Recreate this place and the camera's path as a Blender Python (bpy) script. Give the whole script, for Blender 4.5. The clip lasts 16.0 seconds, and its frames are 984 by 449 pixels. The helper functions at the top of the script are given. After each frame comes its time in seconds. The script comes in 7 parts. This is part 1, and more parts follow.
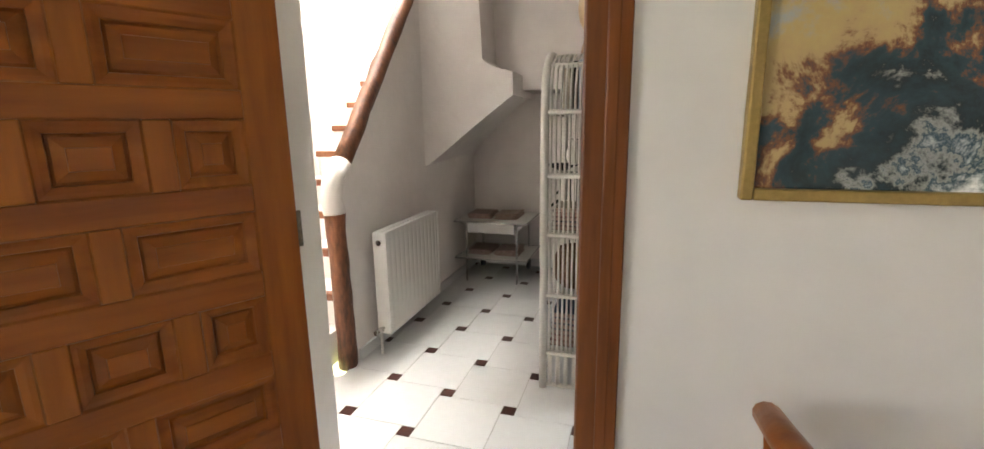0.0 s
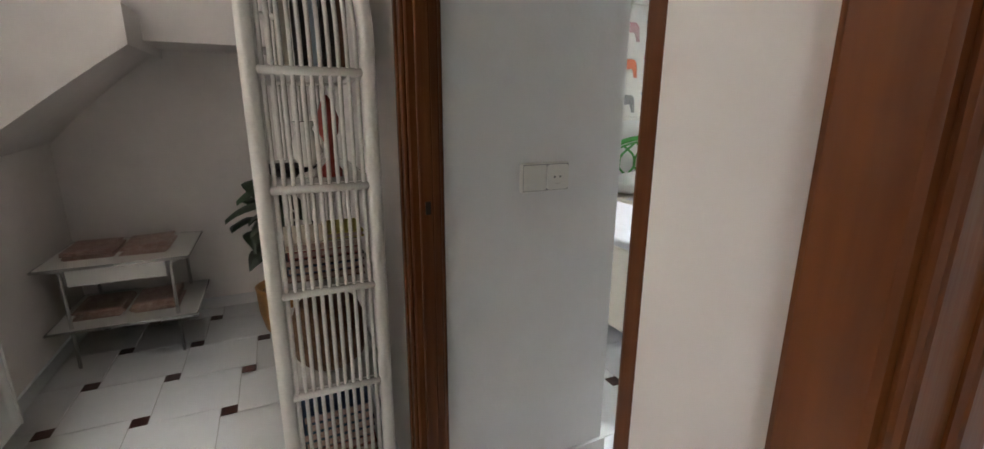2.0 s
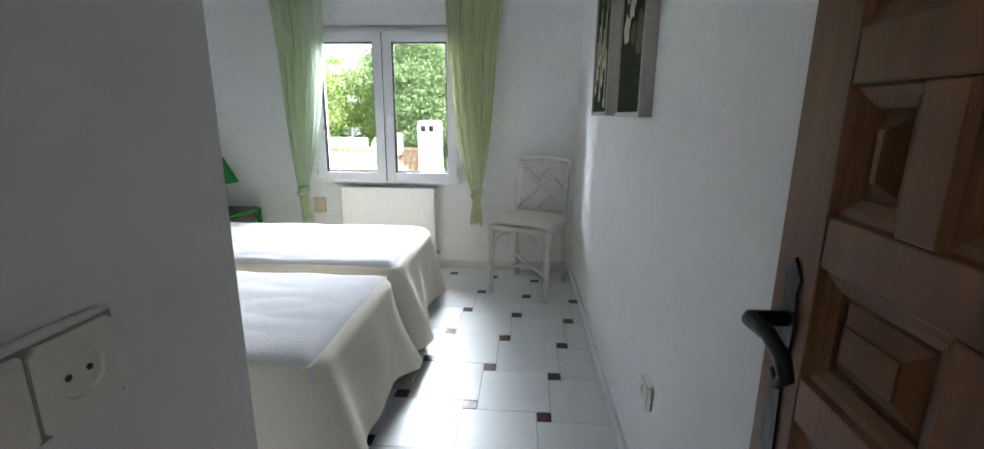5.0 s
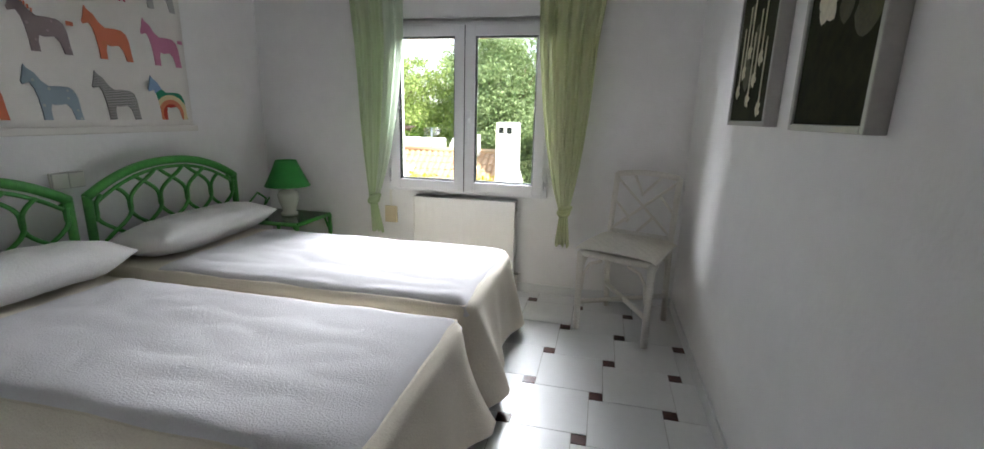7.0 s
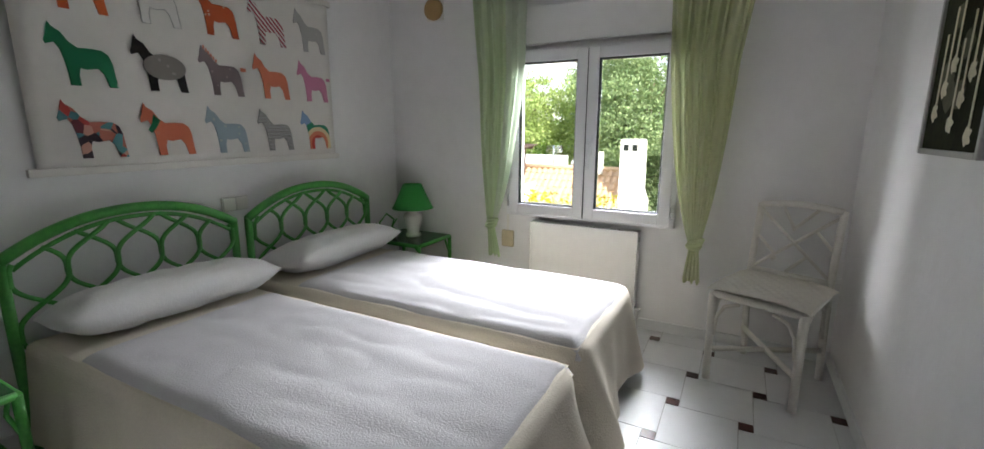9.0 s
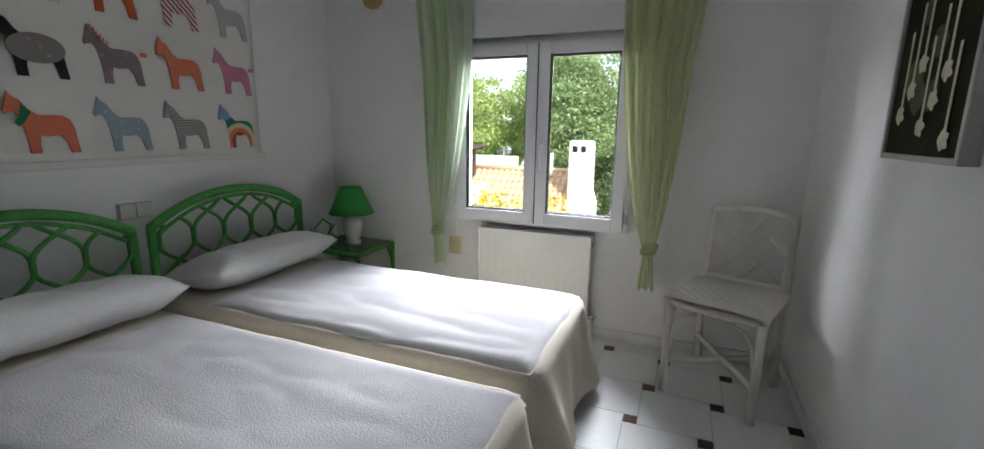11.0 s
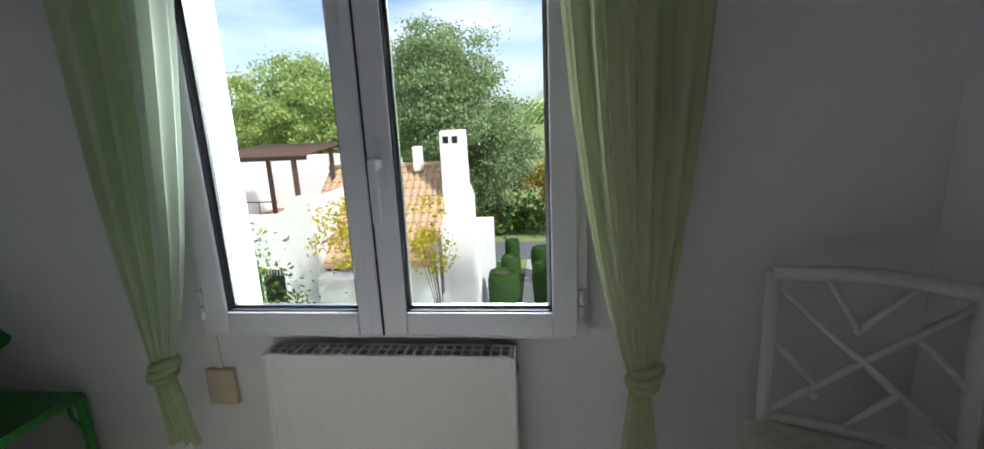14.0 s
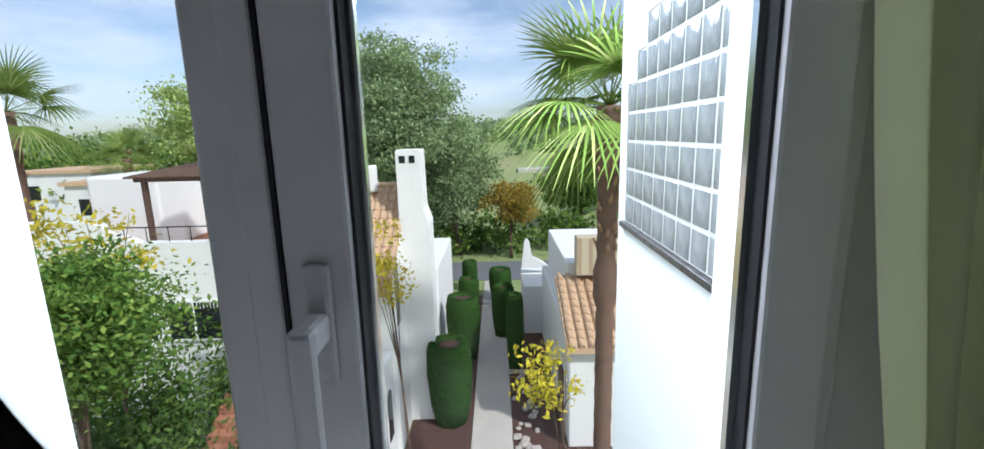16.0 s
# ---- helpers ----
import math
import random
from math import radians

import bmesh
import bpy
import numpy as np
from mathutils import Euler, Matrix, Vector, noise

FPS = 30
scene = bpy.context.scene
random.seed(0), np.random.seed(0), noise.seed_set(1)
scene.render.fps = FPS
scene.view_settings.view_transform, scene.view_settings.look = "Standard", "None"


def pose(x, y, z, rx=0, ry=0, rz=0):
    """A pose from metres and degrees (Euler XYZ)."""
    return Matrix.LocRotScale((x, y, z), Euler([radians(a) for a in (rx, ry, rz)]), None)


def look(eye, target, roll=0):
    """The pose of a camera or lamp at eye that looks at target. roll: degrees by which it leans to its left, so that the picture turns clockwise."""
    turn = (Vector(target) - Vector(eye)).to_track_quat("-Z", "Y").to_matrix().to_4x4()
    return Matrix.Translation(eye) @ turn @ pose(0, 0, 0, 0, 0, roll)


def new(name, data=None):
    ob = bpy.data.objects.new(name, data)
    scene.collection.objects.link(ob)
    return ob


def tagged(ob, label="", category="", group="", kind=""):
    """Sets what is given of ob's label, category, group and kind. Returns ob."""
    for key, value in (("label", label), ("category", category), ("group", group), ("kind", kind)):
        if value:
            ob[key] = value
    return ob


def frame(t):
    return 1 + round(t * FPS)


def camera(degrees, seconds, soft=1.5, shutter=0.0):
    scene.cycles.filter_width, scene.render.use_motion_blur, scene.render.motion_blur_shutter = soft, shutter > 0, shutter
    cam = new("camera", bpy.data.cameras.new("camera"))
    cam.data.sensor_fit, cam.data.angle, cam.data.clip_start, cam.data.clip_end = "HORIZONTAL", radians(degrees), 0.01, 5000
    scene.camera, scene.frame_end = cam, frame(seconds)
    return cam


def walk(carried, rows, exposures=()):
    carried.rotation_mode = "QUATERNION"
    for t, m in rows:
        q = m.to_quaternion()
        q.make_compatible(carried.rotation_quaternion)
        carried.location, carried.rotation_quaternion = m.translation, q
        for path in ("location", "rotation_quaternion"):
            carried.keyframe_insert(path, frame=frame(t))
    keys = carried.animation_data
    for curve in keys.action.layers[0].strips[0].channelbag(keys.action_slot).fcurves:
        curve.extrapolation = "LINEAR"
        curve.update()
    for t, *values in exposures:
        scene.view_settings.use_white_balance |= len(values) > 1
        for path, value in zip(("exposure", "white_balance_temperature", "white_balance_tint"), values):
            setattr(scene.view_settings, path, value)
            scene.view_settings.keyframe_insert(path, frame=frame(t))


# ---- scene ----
cam = camera(93.1, 16.0)
PATH = [
    (0, (2.799, -3.818, 1.298), (0.927, -4.393, 0.890), -0.8),
    (0.5, (2.599, -4.032, 1.307), (0.657, -4.261, 0.887), -0.9),
    (1, (2.384, -4.148, 1.304), (0.441, -3.999, 0.854), -1.5),
    (1.5, (2.109, -4.174, 1.293), (0.222, -3.711, 0.819), -1.6),
    (2, (1.924, -4.181, 1.28), (0.166, -3.363, 0.79), 0.3),
    (2.5, (1.718, -4.188, 1.273), (0.186, -2.998, 0.788), 1.1),
    (3, (1.513, -4.198, 1.273), (0.365, -2.628, 0.811), 0.9),
    (3.5, (1.367, -4.122, 1.265), (0.495, -2.381, 0.809), 0.7),
    (4, (1.233, -4.015, 1.278), (0.723, -2.137, 0.816), -0.3),
    (4.2, (1.204, -3.971, 1.28), (0.851, -2.057, 0.817), 0.3),
    (6.3, (0.99, -3.381, 1.305), (0.929, -1.434, 0.849), 0.5),
    (6.5, (0.975, -3.347, 1.306), (0.815, -1.406, 0.85), 1.2),
    (7, (0.963, -3.269, 1.307), (0.529, -1.371, 0.85), 1.4),
    (7.5, (0.958, -3.219, 1.311), (0.276, -1.395, 0.851), 0.9),
    (8, (0.943, -3.186, 1.331), (0.101, -1.427, 0.886), 1),
    (8.5, (0.947, -3.168, 1.365), (0.029, -1.439, 0.957), 0.1),
    (10.8, (0.918, -3.024, 1.351), (0.08, -1.248, 0.972), 0.7),
    (11, (0.876, -2.949, 1.356), (0.148, -1.129, 0.963), 0.9),
    (11.5, (0.799, -2.722, 1.353), (0.29, -0.832, 0.942), 0.8),
    (12, (0.757, -2.438, 1.353), (0.273, -0.545, 0.928), -0.2),
    (12.5, (0.682, -2.14, 1.346), (0.225, -0.242, 0.914), -1.5),
    (13, (0.553, -1.845, 1.357), (0.209, 0.078, 0.927), -1.9),
    (13.5, (0.502, -1.56, 1.357), (0.232, 0.372, 0.916), -2.4),
    (14, (0.488, -1.27, 1.376), (0.261, 0.667, 0.933), -2.6),
    (14.5, (0.415, -1, 1.375), (0.222, 0.942, 0.938), -2),
    (15, (0.338, -0.79, 1.402), (0.178, 1.157, 0.974), -1.9),
    (15.5, (0.272, -0.631, 1.43), (0.167, 1.321, 1.01), -2),
    (16, (0.227, -0.488, 1.461), (0.199, 1.475, 1.08), -1.5),
]
EXPOSURES = [(0, 3.0, 6700, 10), (1.5, 2.9, 6500, 10), (2, 2.45, 6300, 10), (2.5, 2.05, 5900, 10), (3, 1.9, 5600, 10), (3.5, 1.9, 5400, 9), (4.2, 1.85, 5600, 9), (6.3, 1.38, 6150, 13), (8.5, 1.25, 6350, 14), (11, 0.95, 6150, 14), (12.5, 0.45, 6050, 15), (14.5, 0.05, 5850, 13), (15.5, -0.15, 5750, 14), (16, -0.25, 5700, 14)]
SKY, SUN = 0.15, 5.0
BED_LIGHT, SIDE_LIGHT, STAIR_LIGHT, FRONT_LIGHT = 2700, 28, 58, 1.7

walk(cam, [(t, look(eye, target, roll)) for t, eye, target, roll in PATH], EXPOSURES)

# ---- world, sun, lights ----
world = bpy.data.worlds.new("world")
scene.world = world
world.use_nodes = True
wn, wl = world.node_tree.nodes, world.node_tree.links
sky = wn.new("ShaderNodeTexSky")
sky.sky_type = "NISHITA"
sky.sun_disc = False
SUN_TO = Vector((0.62, -0.55, 0.78)).normalized()
sky.sun_elevation = math.asin(SUN_TO.z)
sky.sun_rotation = math.atan2(SUN_TO.x, SUN_TO.y)
# thin cloud over the blue
wtc = wn.new("ShaderNodeTexCoord")
wmap = wn.new("ShaderNodeMapping")
wmap.inputs["Scale"].default_value = (1.2, 1.2, 4.5)
wno = wn.new("ShaderNodeTexNoise")
wno.inputs["Scale"].default_value = 1.6
wno.inputs["Detail"].default_value = 6
wno.inputs["Roughness"].default_value = 0.55
wr = wn.new("ShaderNodeValToRGB")
wr.color_ramp.elements[0].position, wr.color_ramp.elements[1].position = 0.38, 0.66
wmix = wn.new("ShaderNodeMixRGB")
wmix.inputs[2].default_value = (7.4, 7.8, 8.4, 1)
wl.new(wtc.outputs["Generated"], wmap.inputs[0])
wl.new(wmap.outputs[0], wno.inputs[0])
wl.new(wno.outputs[0], wr.inputs[0])
wl.new(wr.outputs[0], wmix.inputs[0])
wl.new(sky.outputs[0], wmix.inputs[1])
wl.new(wmix.outputs[0], wn["Background"].inputs[0])
wn["Background"].inputs[1].default_value = SKY

sun = new("sun", bpy.data.lights.new("sun", "SUN"))
sun.data.energy, sun.data.angle, sun.data.color = SUN, radians(3), (1, 0.94, 0.85)
sun.matrix_world = look(SUN_TO * 50, (0, 0, 0))


def area(name, eye, target, sx, sy, power, color):
    la = new(name, bpy.data.lights.new(name, "AREA"))
    la.data.shape, la.data.size, la.data.size_y = "RECTANGLE", sx, sy
    la.data.energy, la.data.color = power, color
    la.matrix_world = look(eye, target)
    return la


# lamps standing in for daylight: bedroom window, assumed stairwell roof window, unseen front room window
# floats outdoors above the view, in place of sky light through the window
area("window_sky_lamp", (0.4, 5.3, 5.5), (0.0, 0.1, 1.3), 4.6, 5.0, BED_LIGHT, (0.95, 0.98, 1.0))
# added fill lamp outside to the left, brightens the right wall and chair
side = area("window_fill_west", (-5.2, 2.4, 2.4), (0.0, 0.1, 1.25), 2.6, 2.2, SIDE_LIGHT, (0.95, 0.98, 1.0))
side.data.spread = radians(50)
area("stairwell_daylight", (-0.3, -5.95, 4.75), (-0.3, -5.4, 0.0), 1.6, 0.9, STAIR_LIGHT, (1.0, 0.97, 0.93))
area("front_room_daylight", (4.3, -6.85, 1.5), (2.3, -4.0, 1.2), 1.5, 1.3, FRONT_LIGHT, (1.0, 0.96, 0.92))

# ---- materials ----


def material(name, base, rough=0.6, metal=0.0, var=0.12, scale=6.0, bump=0.0, bump_scale=60.0, spec=0.5, second=None, stretch=(1, 1, 1), fine=None):
    """A surface whose colour drifts at two scales, with a fine relief."""
    m = bpy.data.materials.new(name)
    m.use_nodes = True
    n, l = m.node_tree.nodes, m.node_tree.links
    b = n["Principled BSDF"]
    b.inputs["Roughness"].default_value, b.inputs["Metallic"].default_value = rough, metal
    b.inputs["Specular IOR Level"].default_value = spec
    tc = n.new("ShaderNodeTexCoord")
    mp = n.new("ShaderNodeMapping")
    mp.inputs["Scale"].default_value = stretch
    l.new(tc.outputs["Object"], mp.inputs[0])
    n1 = n.new("ShaderNodeTexNoise")
    n1.inputs["Scale"].default_value, n1.inputs["Detail"].default_value = scale, 5
    l.new(mp.outputs[0], n1.inputs[0])
    n2 = n.new("ShaderNodeTexNoise")
    n2.inputs["Scale"].default_value, n2.inputs["Detail"].default_value = fine or scale * 7, 4
    l.new(mp.outputs[0], n2.inputs[0])
    add = n.new("ShaderNodeMath")
    add.operation = "ADD"
    l.new(n1.outputs[0], add.inputs[0])
    l.new(n2.outputs[0], add.inputs[1])
    mr = n.new("ShaderNodeMapRange")
    mr.inputs["From Min"].default_value, mr.inputs["From Max"].default_value = 0.65, 1.35
    l.new(add.outputs[0], mr.inputs[0])
    mix = n.new("ShaderNodeMixRGB")
    c2 = second or tuple(c * (1 - 2 * var) for c in base)
    mix.inputs[1].default_value = (*c2, 1)
    mix.inputs[2].default_value = (*base, 1)
    l.new(mr.outputs[0], mix.inputs[0])
    l.new(mix.outputs[0], b.inputs["Base Color"])
    if bump:
        n3 = n.new("ShaderNodeTexNoise")
        n3.inputs["Scale"].default_value, n3.inputs["Detail"].default_value = bump_scale, 3
        l.new(mp.outputs[0], n3.inputs[0])
        bp = n.new("ShaderNodeBump")
        bp.inputs["Strength"].default_value, bp.inputs["Distance"].default_value = bump, 0.01
        l.new(n3.outputs[0], bp.inputs["Height"])
        l.new(bp.outputs[0], b.inputs["Normal"])
    return m


PLASTER = material("white_plaster", (0.84, 0.83, 0.82), 0.85, var=0.03, scale=1.3, bump=0.22, bump_scale=22)
PLASTER_HALL = material("warm_white_plaster", (0.84, 0.79, 0.75), 0.85, var=0.04, scale=1.1, bump=0.25, bump_scale=18)
CEIL = material("ceiling_paint", (0.8, 0.8, 0.79), 0.9, var=0.02, scale=1.0)
WOOD = material("varnished_pine", (0.44, 0.14, 0.018), 0.32, spec=0.35, var=0.2, scale=3.5, bump=0.12, bump_scale=40, second=(0.19, 0.045, 0.007), stretch=(1, 1, 0.12))
WOOD_H = material("varnished_pine_cross", (0.44, 0.135, 0.018), 0.3, spec=0.35, var=0.2, scale=3.5, bump=0.12, bump_scale=40, second=(0.19, 0.045, 0.007), stretch=(0.12, 1, 1))
WOOD_F = material("red_brown_frame", (0.29, 0.088, 0.016), 0.34, spec=0.3, var=0.2, scale=4, bump=0.15, bump_scale=45, second=(0.10, 0.028, 0.007), stretch=(1, 1, 0.1))
WOOD_D = material("dark_varnished_frame", (0.19, 0.062, 0.016), 0.45, var=0.25, spec=0.2, scale=4, bump=0.2, bump_scale=50, second=(0.06, 0.018, 0.006), stretch=(1, 1, 0.08))
DOOR_B = material("brown_stained_door", (0.17, 0.068, 0.022), 0.42, spec=0.25, var=0.2, scale=5, bump=0.12, bump_scale=40, second=(0.075, 0.033, 0.014), stretch=(1, 1, 0.15))
LOG = material("rustic_log", (0.26, 0.095, 0.038), 0.55, var=0.3, scale=9, bump=0.6, bump_scale=22, second=(0.05, 0.02, 0.01), stretch=(1, 1, 0.3))
TREAD = material("wood_nosing", (0.27, 0.10, 0.04), 0.45, var=0.2, scale=8, second=(0.13, 0.045, 0.02), stretch=(0.2, 1, 1))
TILE = material("glazed_white_tile", (0.74, 0.745, 0.74), 0.32, spec=0.35, var=0.03, scale=2.5, bump=0.05, bump_scale=8)
GROUT = material("tile_grout", (0.45, 0.43, 0.40), 0.9, var=0.1, scale=20)
INSET = material("brown_inset_tile", (0.10, 0.028, 0.018), 0.3, var=0.3, scale=30, bump=0.2, bump_scale=70, second=(0.035, 0.012, 0.01))
ENAMEL = material("cream_enamel", (0.80, 0.785, 0.745), 0.3, var=0.02, scale=3)
WHITE_PVC = material("white_pvc", (0.80, 0.80, 0.81), 0.3, var=0.02, scale=2)
SWITCH = material("switch_plastic", (0.80, 0.78, 0.72), 0.35, var=0.02, scale=8)
GREY_LINE = material("grey_plastic", (0.36, 0.35, 0.34), 0.5, var=0.05)
RUBBER = material("black_rubber", (0.02, 0.022, 0.025), 0.6, var=0.1)
IRON = material("black_iron", (0.02, 0.018, 0.016), 0.4, metal=0.6, var=0.2, scale=20, bump=0.3, bump_scale=40)
CHROME = material("chrome", (0.75, 0.75, 0.74), 0.18, metal=1.0, var=0.03)
HINGE = material("dull_steel_hinge", (0.22, 0.18, 0.13), 0.55, metal=0.5, var=0.3, scale=60)
BRASS = material("worn_brass", (0.50, 0.33, 0.12), 0.4, metal=0.9, var=0.2, scale=20)
GREEN = material("green_painted_rattan", (0.075, 0.36, 0.055), 0.38, var=0.15, scale=9, bump=0.15, bump_scale=60, second=(0.04, 0.24, 0.035))
RATTAN = material("white_painted_rattan", (0.78, 0.75, 0.69), 0.45, var=0.06, scale=14, bump=0.2, bump_scale=70)
SHADE = material("green_lamp_shade", (0.035, 0.30, 0.05), 0.7, var=0.06, scale=30)
CERAMIC = material("white_ceramic", (0.78, 0.76, 0.70), 0.22, var=0.03, scale=8)
LINEN = material("white_blanket", (0.61, 0.595, 0.60), 0.95, var=0.03, scale=5, bump=0.35, bump_scale=170, fine=120)
SPREAD = material("cream_bedspread", (0.70, 0.64, 0.53), 0.95, var=0.05, scale=5, bump=0.3, bump_scale=150, fine=110)
PILLOW = material("white_pillowcase", (0.78, 0.77, 0.75), 0.9, var=0.02, scale=6, bump=0.2, bump_scale=120)
CUSHION = material("cream_quilted_cushion", (0.72, 0.68, 0.60), 0.9, var=0.05, scale=12, bump=0.2, bump_scale=130)
CANVAS = material("cream_canvas", (0.76, 0.73, 0.68), 0.9, var=0.03, scale=3, bump=0.15, bump_scale=200)
GOLD = material("gold_frame", (0.45, 0.30, 0.10), 0.38, metal=0.4, var=0.15, scale=14)
SILVER = material("silver_frame", (0.42, 0.41, 0.39), 0.4, metal=0.5, var=0.06, scale=10)
TERRACOTTA = material("terracotta", (0.42, 0.17, 0.09), 0.8, var=0.2, scale=4)
PAPER = material("magazine_paper", (0.30, 0.16, 0.12), 0.5, var=0.3, scale=30, second=(0.55, 0.42, 0.36))
LEAF_D = material("dark_leaf", (0.03, 0.055, 0.022), 0.4, var=0.3, scale=9)
OCHRE = material("ochre_pot", (0.45, 0.22, 0.06), 0.5, var=0.15, scale=9)


def plain(name, base, rough=0.6, metal=0.0):
    return material(name, base, rough, metal, var=0.08, scale=25)


def glass_material(name, tint=(1, 1, 1), rough=0.0):
    m = bpy.data.materials.new(name)
    m.use_nodes = True
    n, l = m.node_tree.nodes, m.node_tree.links
    n.remove(n["Principled BSDF"])
    tr = n.new("ShaderNodeBsdfTransparent")
    tr.inputs[0].default_value = (*tint, 1)
    gl = n.new("ShaderNodeBsdfGlossy")
    gl.inputs["Roughness"].default_value = rough
    fr = n.new("ShaderNodeFresnel")
    fr.inputs[0].default_value = 1.25
    mx = n.new("ShaderNodeMixShader")
    l.new(fr.outputs[0], mx.inputs[0])
    l.new(tr.outputs[0], mx.inputs[1])
    l.new(gl.outputs[0], mx.inputs[2])
    l.new(mx.outputs[0], n["Material Output"].inputs[0])
    return m


GLASS = glass_material("window_glass", (0.97, 0.99, 0.98))


def sheer(name, base, second, see, axis_scale=(3, 3, 0.4)):
    """Thin woven cloth that lets light through."""
    m = bpy.data.materials.new(name)
    m.use_nodes = True
    n, l = m.node_tree.nodes, m.node_tree.links
    n.remove(n["Principled BSDF"])
    tc = n.new("ShaderNodeTexCoord")
    mp = n.new("ShaderNodeMapping")
    mp.inputs["Scale"].default_value = axis_scale
    no = n.new("ShaderNodeTexNoise")
    no.inputs["Scale"].default_value = 3
    mix = n.new("ShaderNodeMixRGB")
    mix.inputs[1].default_value, mix.inputs[2].default_value = (*base, 1), (*second, 1)
    l.new(tc.outputs["Object"], mp.inputs[0])
    l.new(mp.outputs[0], no.inputs[0])
    l.new(no.outputs[0], mix.inputs[0])
    d = n.new("ShaderNodeBsdfDiffuse")
    t = n.new("ShaderNodeBsdfTranslucent")
    tr = n.new("ShaderNodeBsdfTransparent")
    for s in (d, t):
        l.new(mix.outputs[0], s.inputs[0])
    m1, m2 = n.new("ShaderNodeMixShader"), n.new("ShaderNodeMixShader")
    m1.inputs[0].default_value, m2.inputs[0].default_value = 0.55, see
    l.new(d.outputs[0], m1.inputs[1])
    l.new(t.outputs[0], m1.inputs[2])
    l.new(m1.outputs[0], m2.inputs[1])
    l.new(tr.outputs[0], m2.inputs[2])
    l.new(m2.outputs[0], n["Material Output"].inputs[0])
    return m


CURTAIN_R = sheer("yellow_green_sheer_cloth", (0.60, 0.66, 0.36), (0.72, 0.74, 0.50), 0.16)
CURTAIN_L = sheer("green_sheer_cloth", (0.58, 0.72, 0.40), (0.72, 0.80, 0.58), 0.24)
# green curtain's window side: backlight put into a whiter colour
CURTAIN_LIT = sheer("lit_green_sheer_cloth", (0.72, 0.78, 0.66), (0.66, 0.75, 0.58), 0.3)

# ---- mesh helpers ----


def box(bm, x0, x1, y0, y1, z0, z1, bevel=0.0):
    m = Matrix.Translation(((x0 + x1) / 2, (y0 + y1) / 2, (z0 + z1) / 2)) @ Matrix.Diagonal((x1 - x0, y1 - y0, z1 - z0, 1))
    r = bmesh.ops.create_cube(bm, size=1, matrix=m)
    if bevel:
        ed = list({e for v in r["verts"] for e in v.link_edges})
        bmesh.ops.bevel(bm, geom=ed, offset=bevel, segments=2, affect="EDGES", profile=0.5)
    return bm


def boxed(*a, bevel=0.0):
    return box(bmesh.new(), *a, bevel=bevel)


def tube(bm, pts, r, n=8, closed=False, caps=True):
    """A round bar along points; r is one radius or one a point."""
    pts = [Vector(p) for p in pts]
    k = len(pts)
    rr = r if isinstance(r, (list, tuple)) else [r] * k
    rings, side = [], None
    for i, p in enumerate(pts):
        if closed:
            d = pts[(i + 1) % k] - pts[i - 1]
        else:
            d = pts[min(i + 1, k - 1)] - pts[max(i - 1, 0)]
        d.normalize()
        if side is None:
            side = d.cross(Vector((0, 0, 1)))
            if side.length < 0.1:
                side = d.cross(Vector((1, 0, 0)))
        side = side - d * side.dot(d)
        side.normalize()
        up = d.cross(side)
        rings.append([bm.verts.new(p + (side * math.cos(a) + up * math.sin(a)) * rr[i]) for a in (2 * math.pi * j / n for j in range(n))])
    for i in range(k if closed else k - 1):
        a, b = rings[i], rings[(i + 1) % k]
        for j in range(n):
            f = bm.faces.new((a[j], a[(j + 1) % n], b[(j + 1) % n], b[j]))
            f.smooth = True
    if caps and not closed:
        bm.faces.new(rings[0][::-1])
        bm.faces.new(rings[-1])
    return bm


def lathe(bm, prof, at=(0, 0, 0), n=24):
    """A turned body from (radius, height) pairs."""
    rings = [[bm.verts.new((at[0] + r * math.cos(2 * math.pi * j / n), at[1] + r * math.sin(2 * math.pi * j / n), at[2] + z)) for j in range(n)] for r, z in prof]
    for a, b in zip(rings, rings[1:]):
        for j in range(n):
            f = bm.faces.new((a[j], a[(j + 1) % n], b[(j + 1) % n], b[j]))
            f.smooth = True
    bm.faces.new(rings[0][::-1])
    bm.faces.new(rings[-1])
    return bm


def sheet(bm, nu, nv, fn, thick=0.0, smooth=True):
    """A grid of points fn(u, v) with u, v from 0 to 1."""
    g = [[bm.verts.new(fn(i / nu, j / nv)) for j in range(nv + 1)] for i in range(nu + 1)]
    fs = []
    for i in range(nu):
        for j in range(nv):
            f = bm.faces.new((g[i][j], g[i + 1][j], g[i + 1][j + 1], g[i][j + 1]))
            f.smooth = smooth
            fs.append(f)
    if thick:
        bmesh.ops.recalc_face_normals(bm, faces=fs)
        bmesh.ops.solidify(bm, geom=fs, thickness=thick)
    return bm


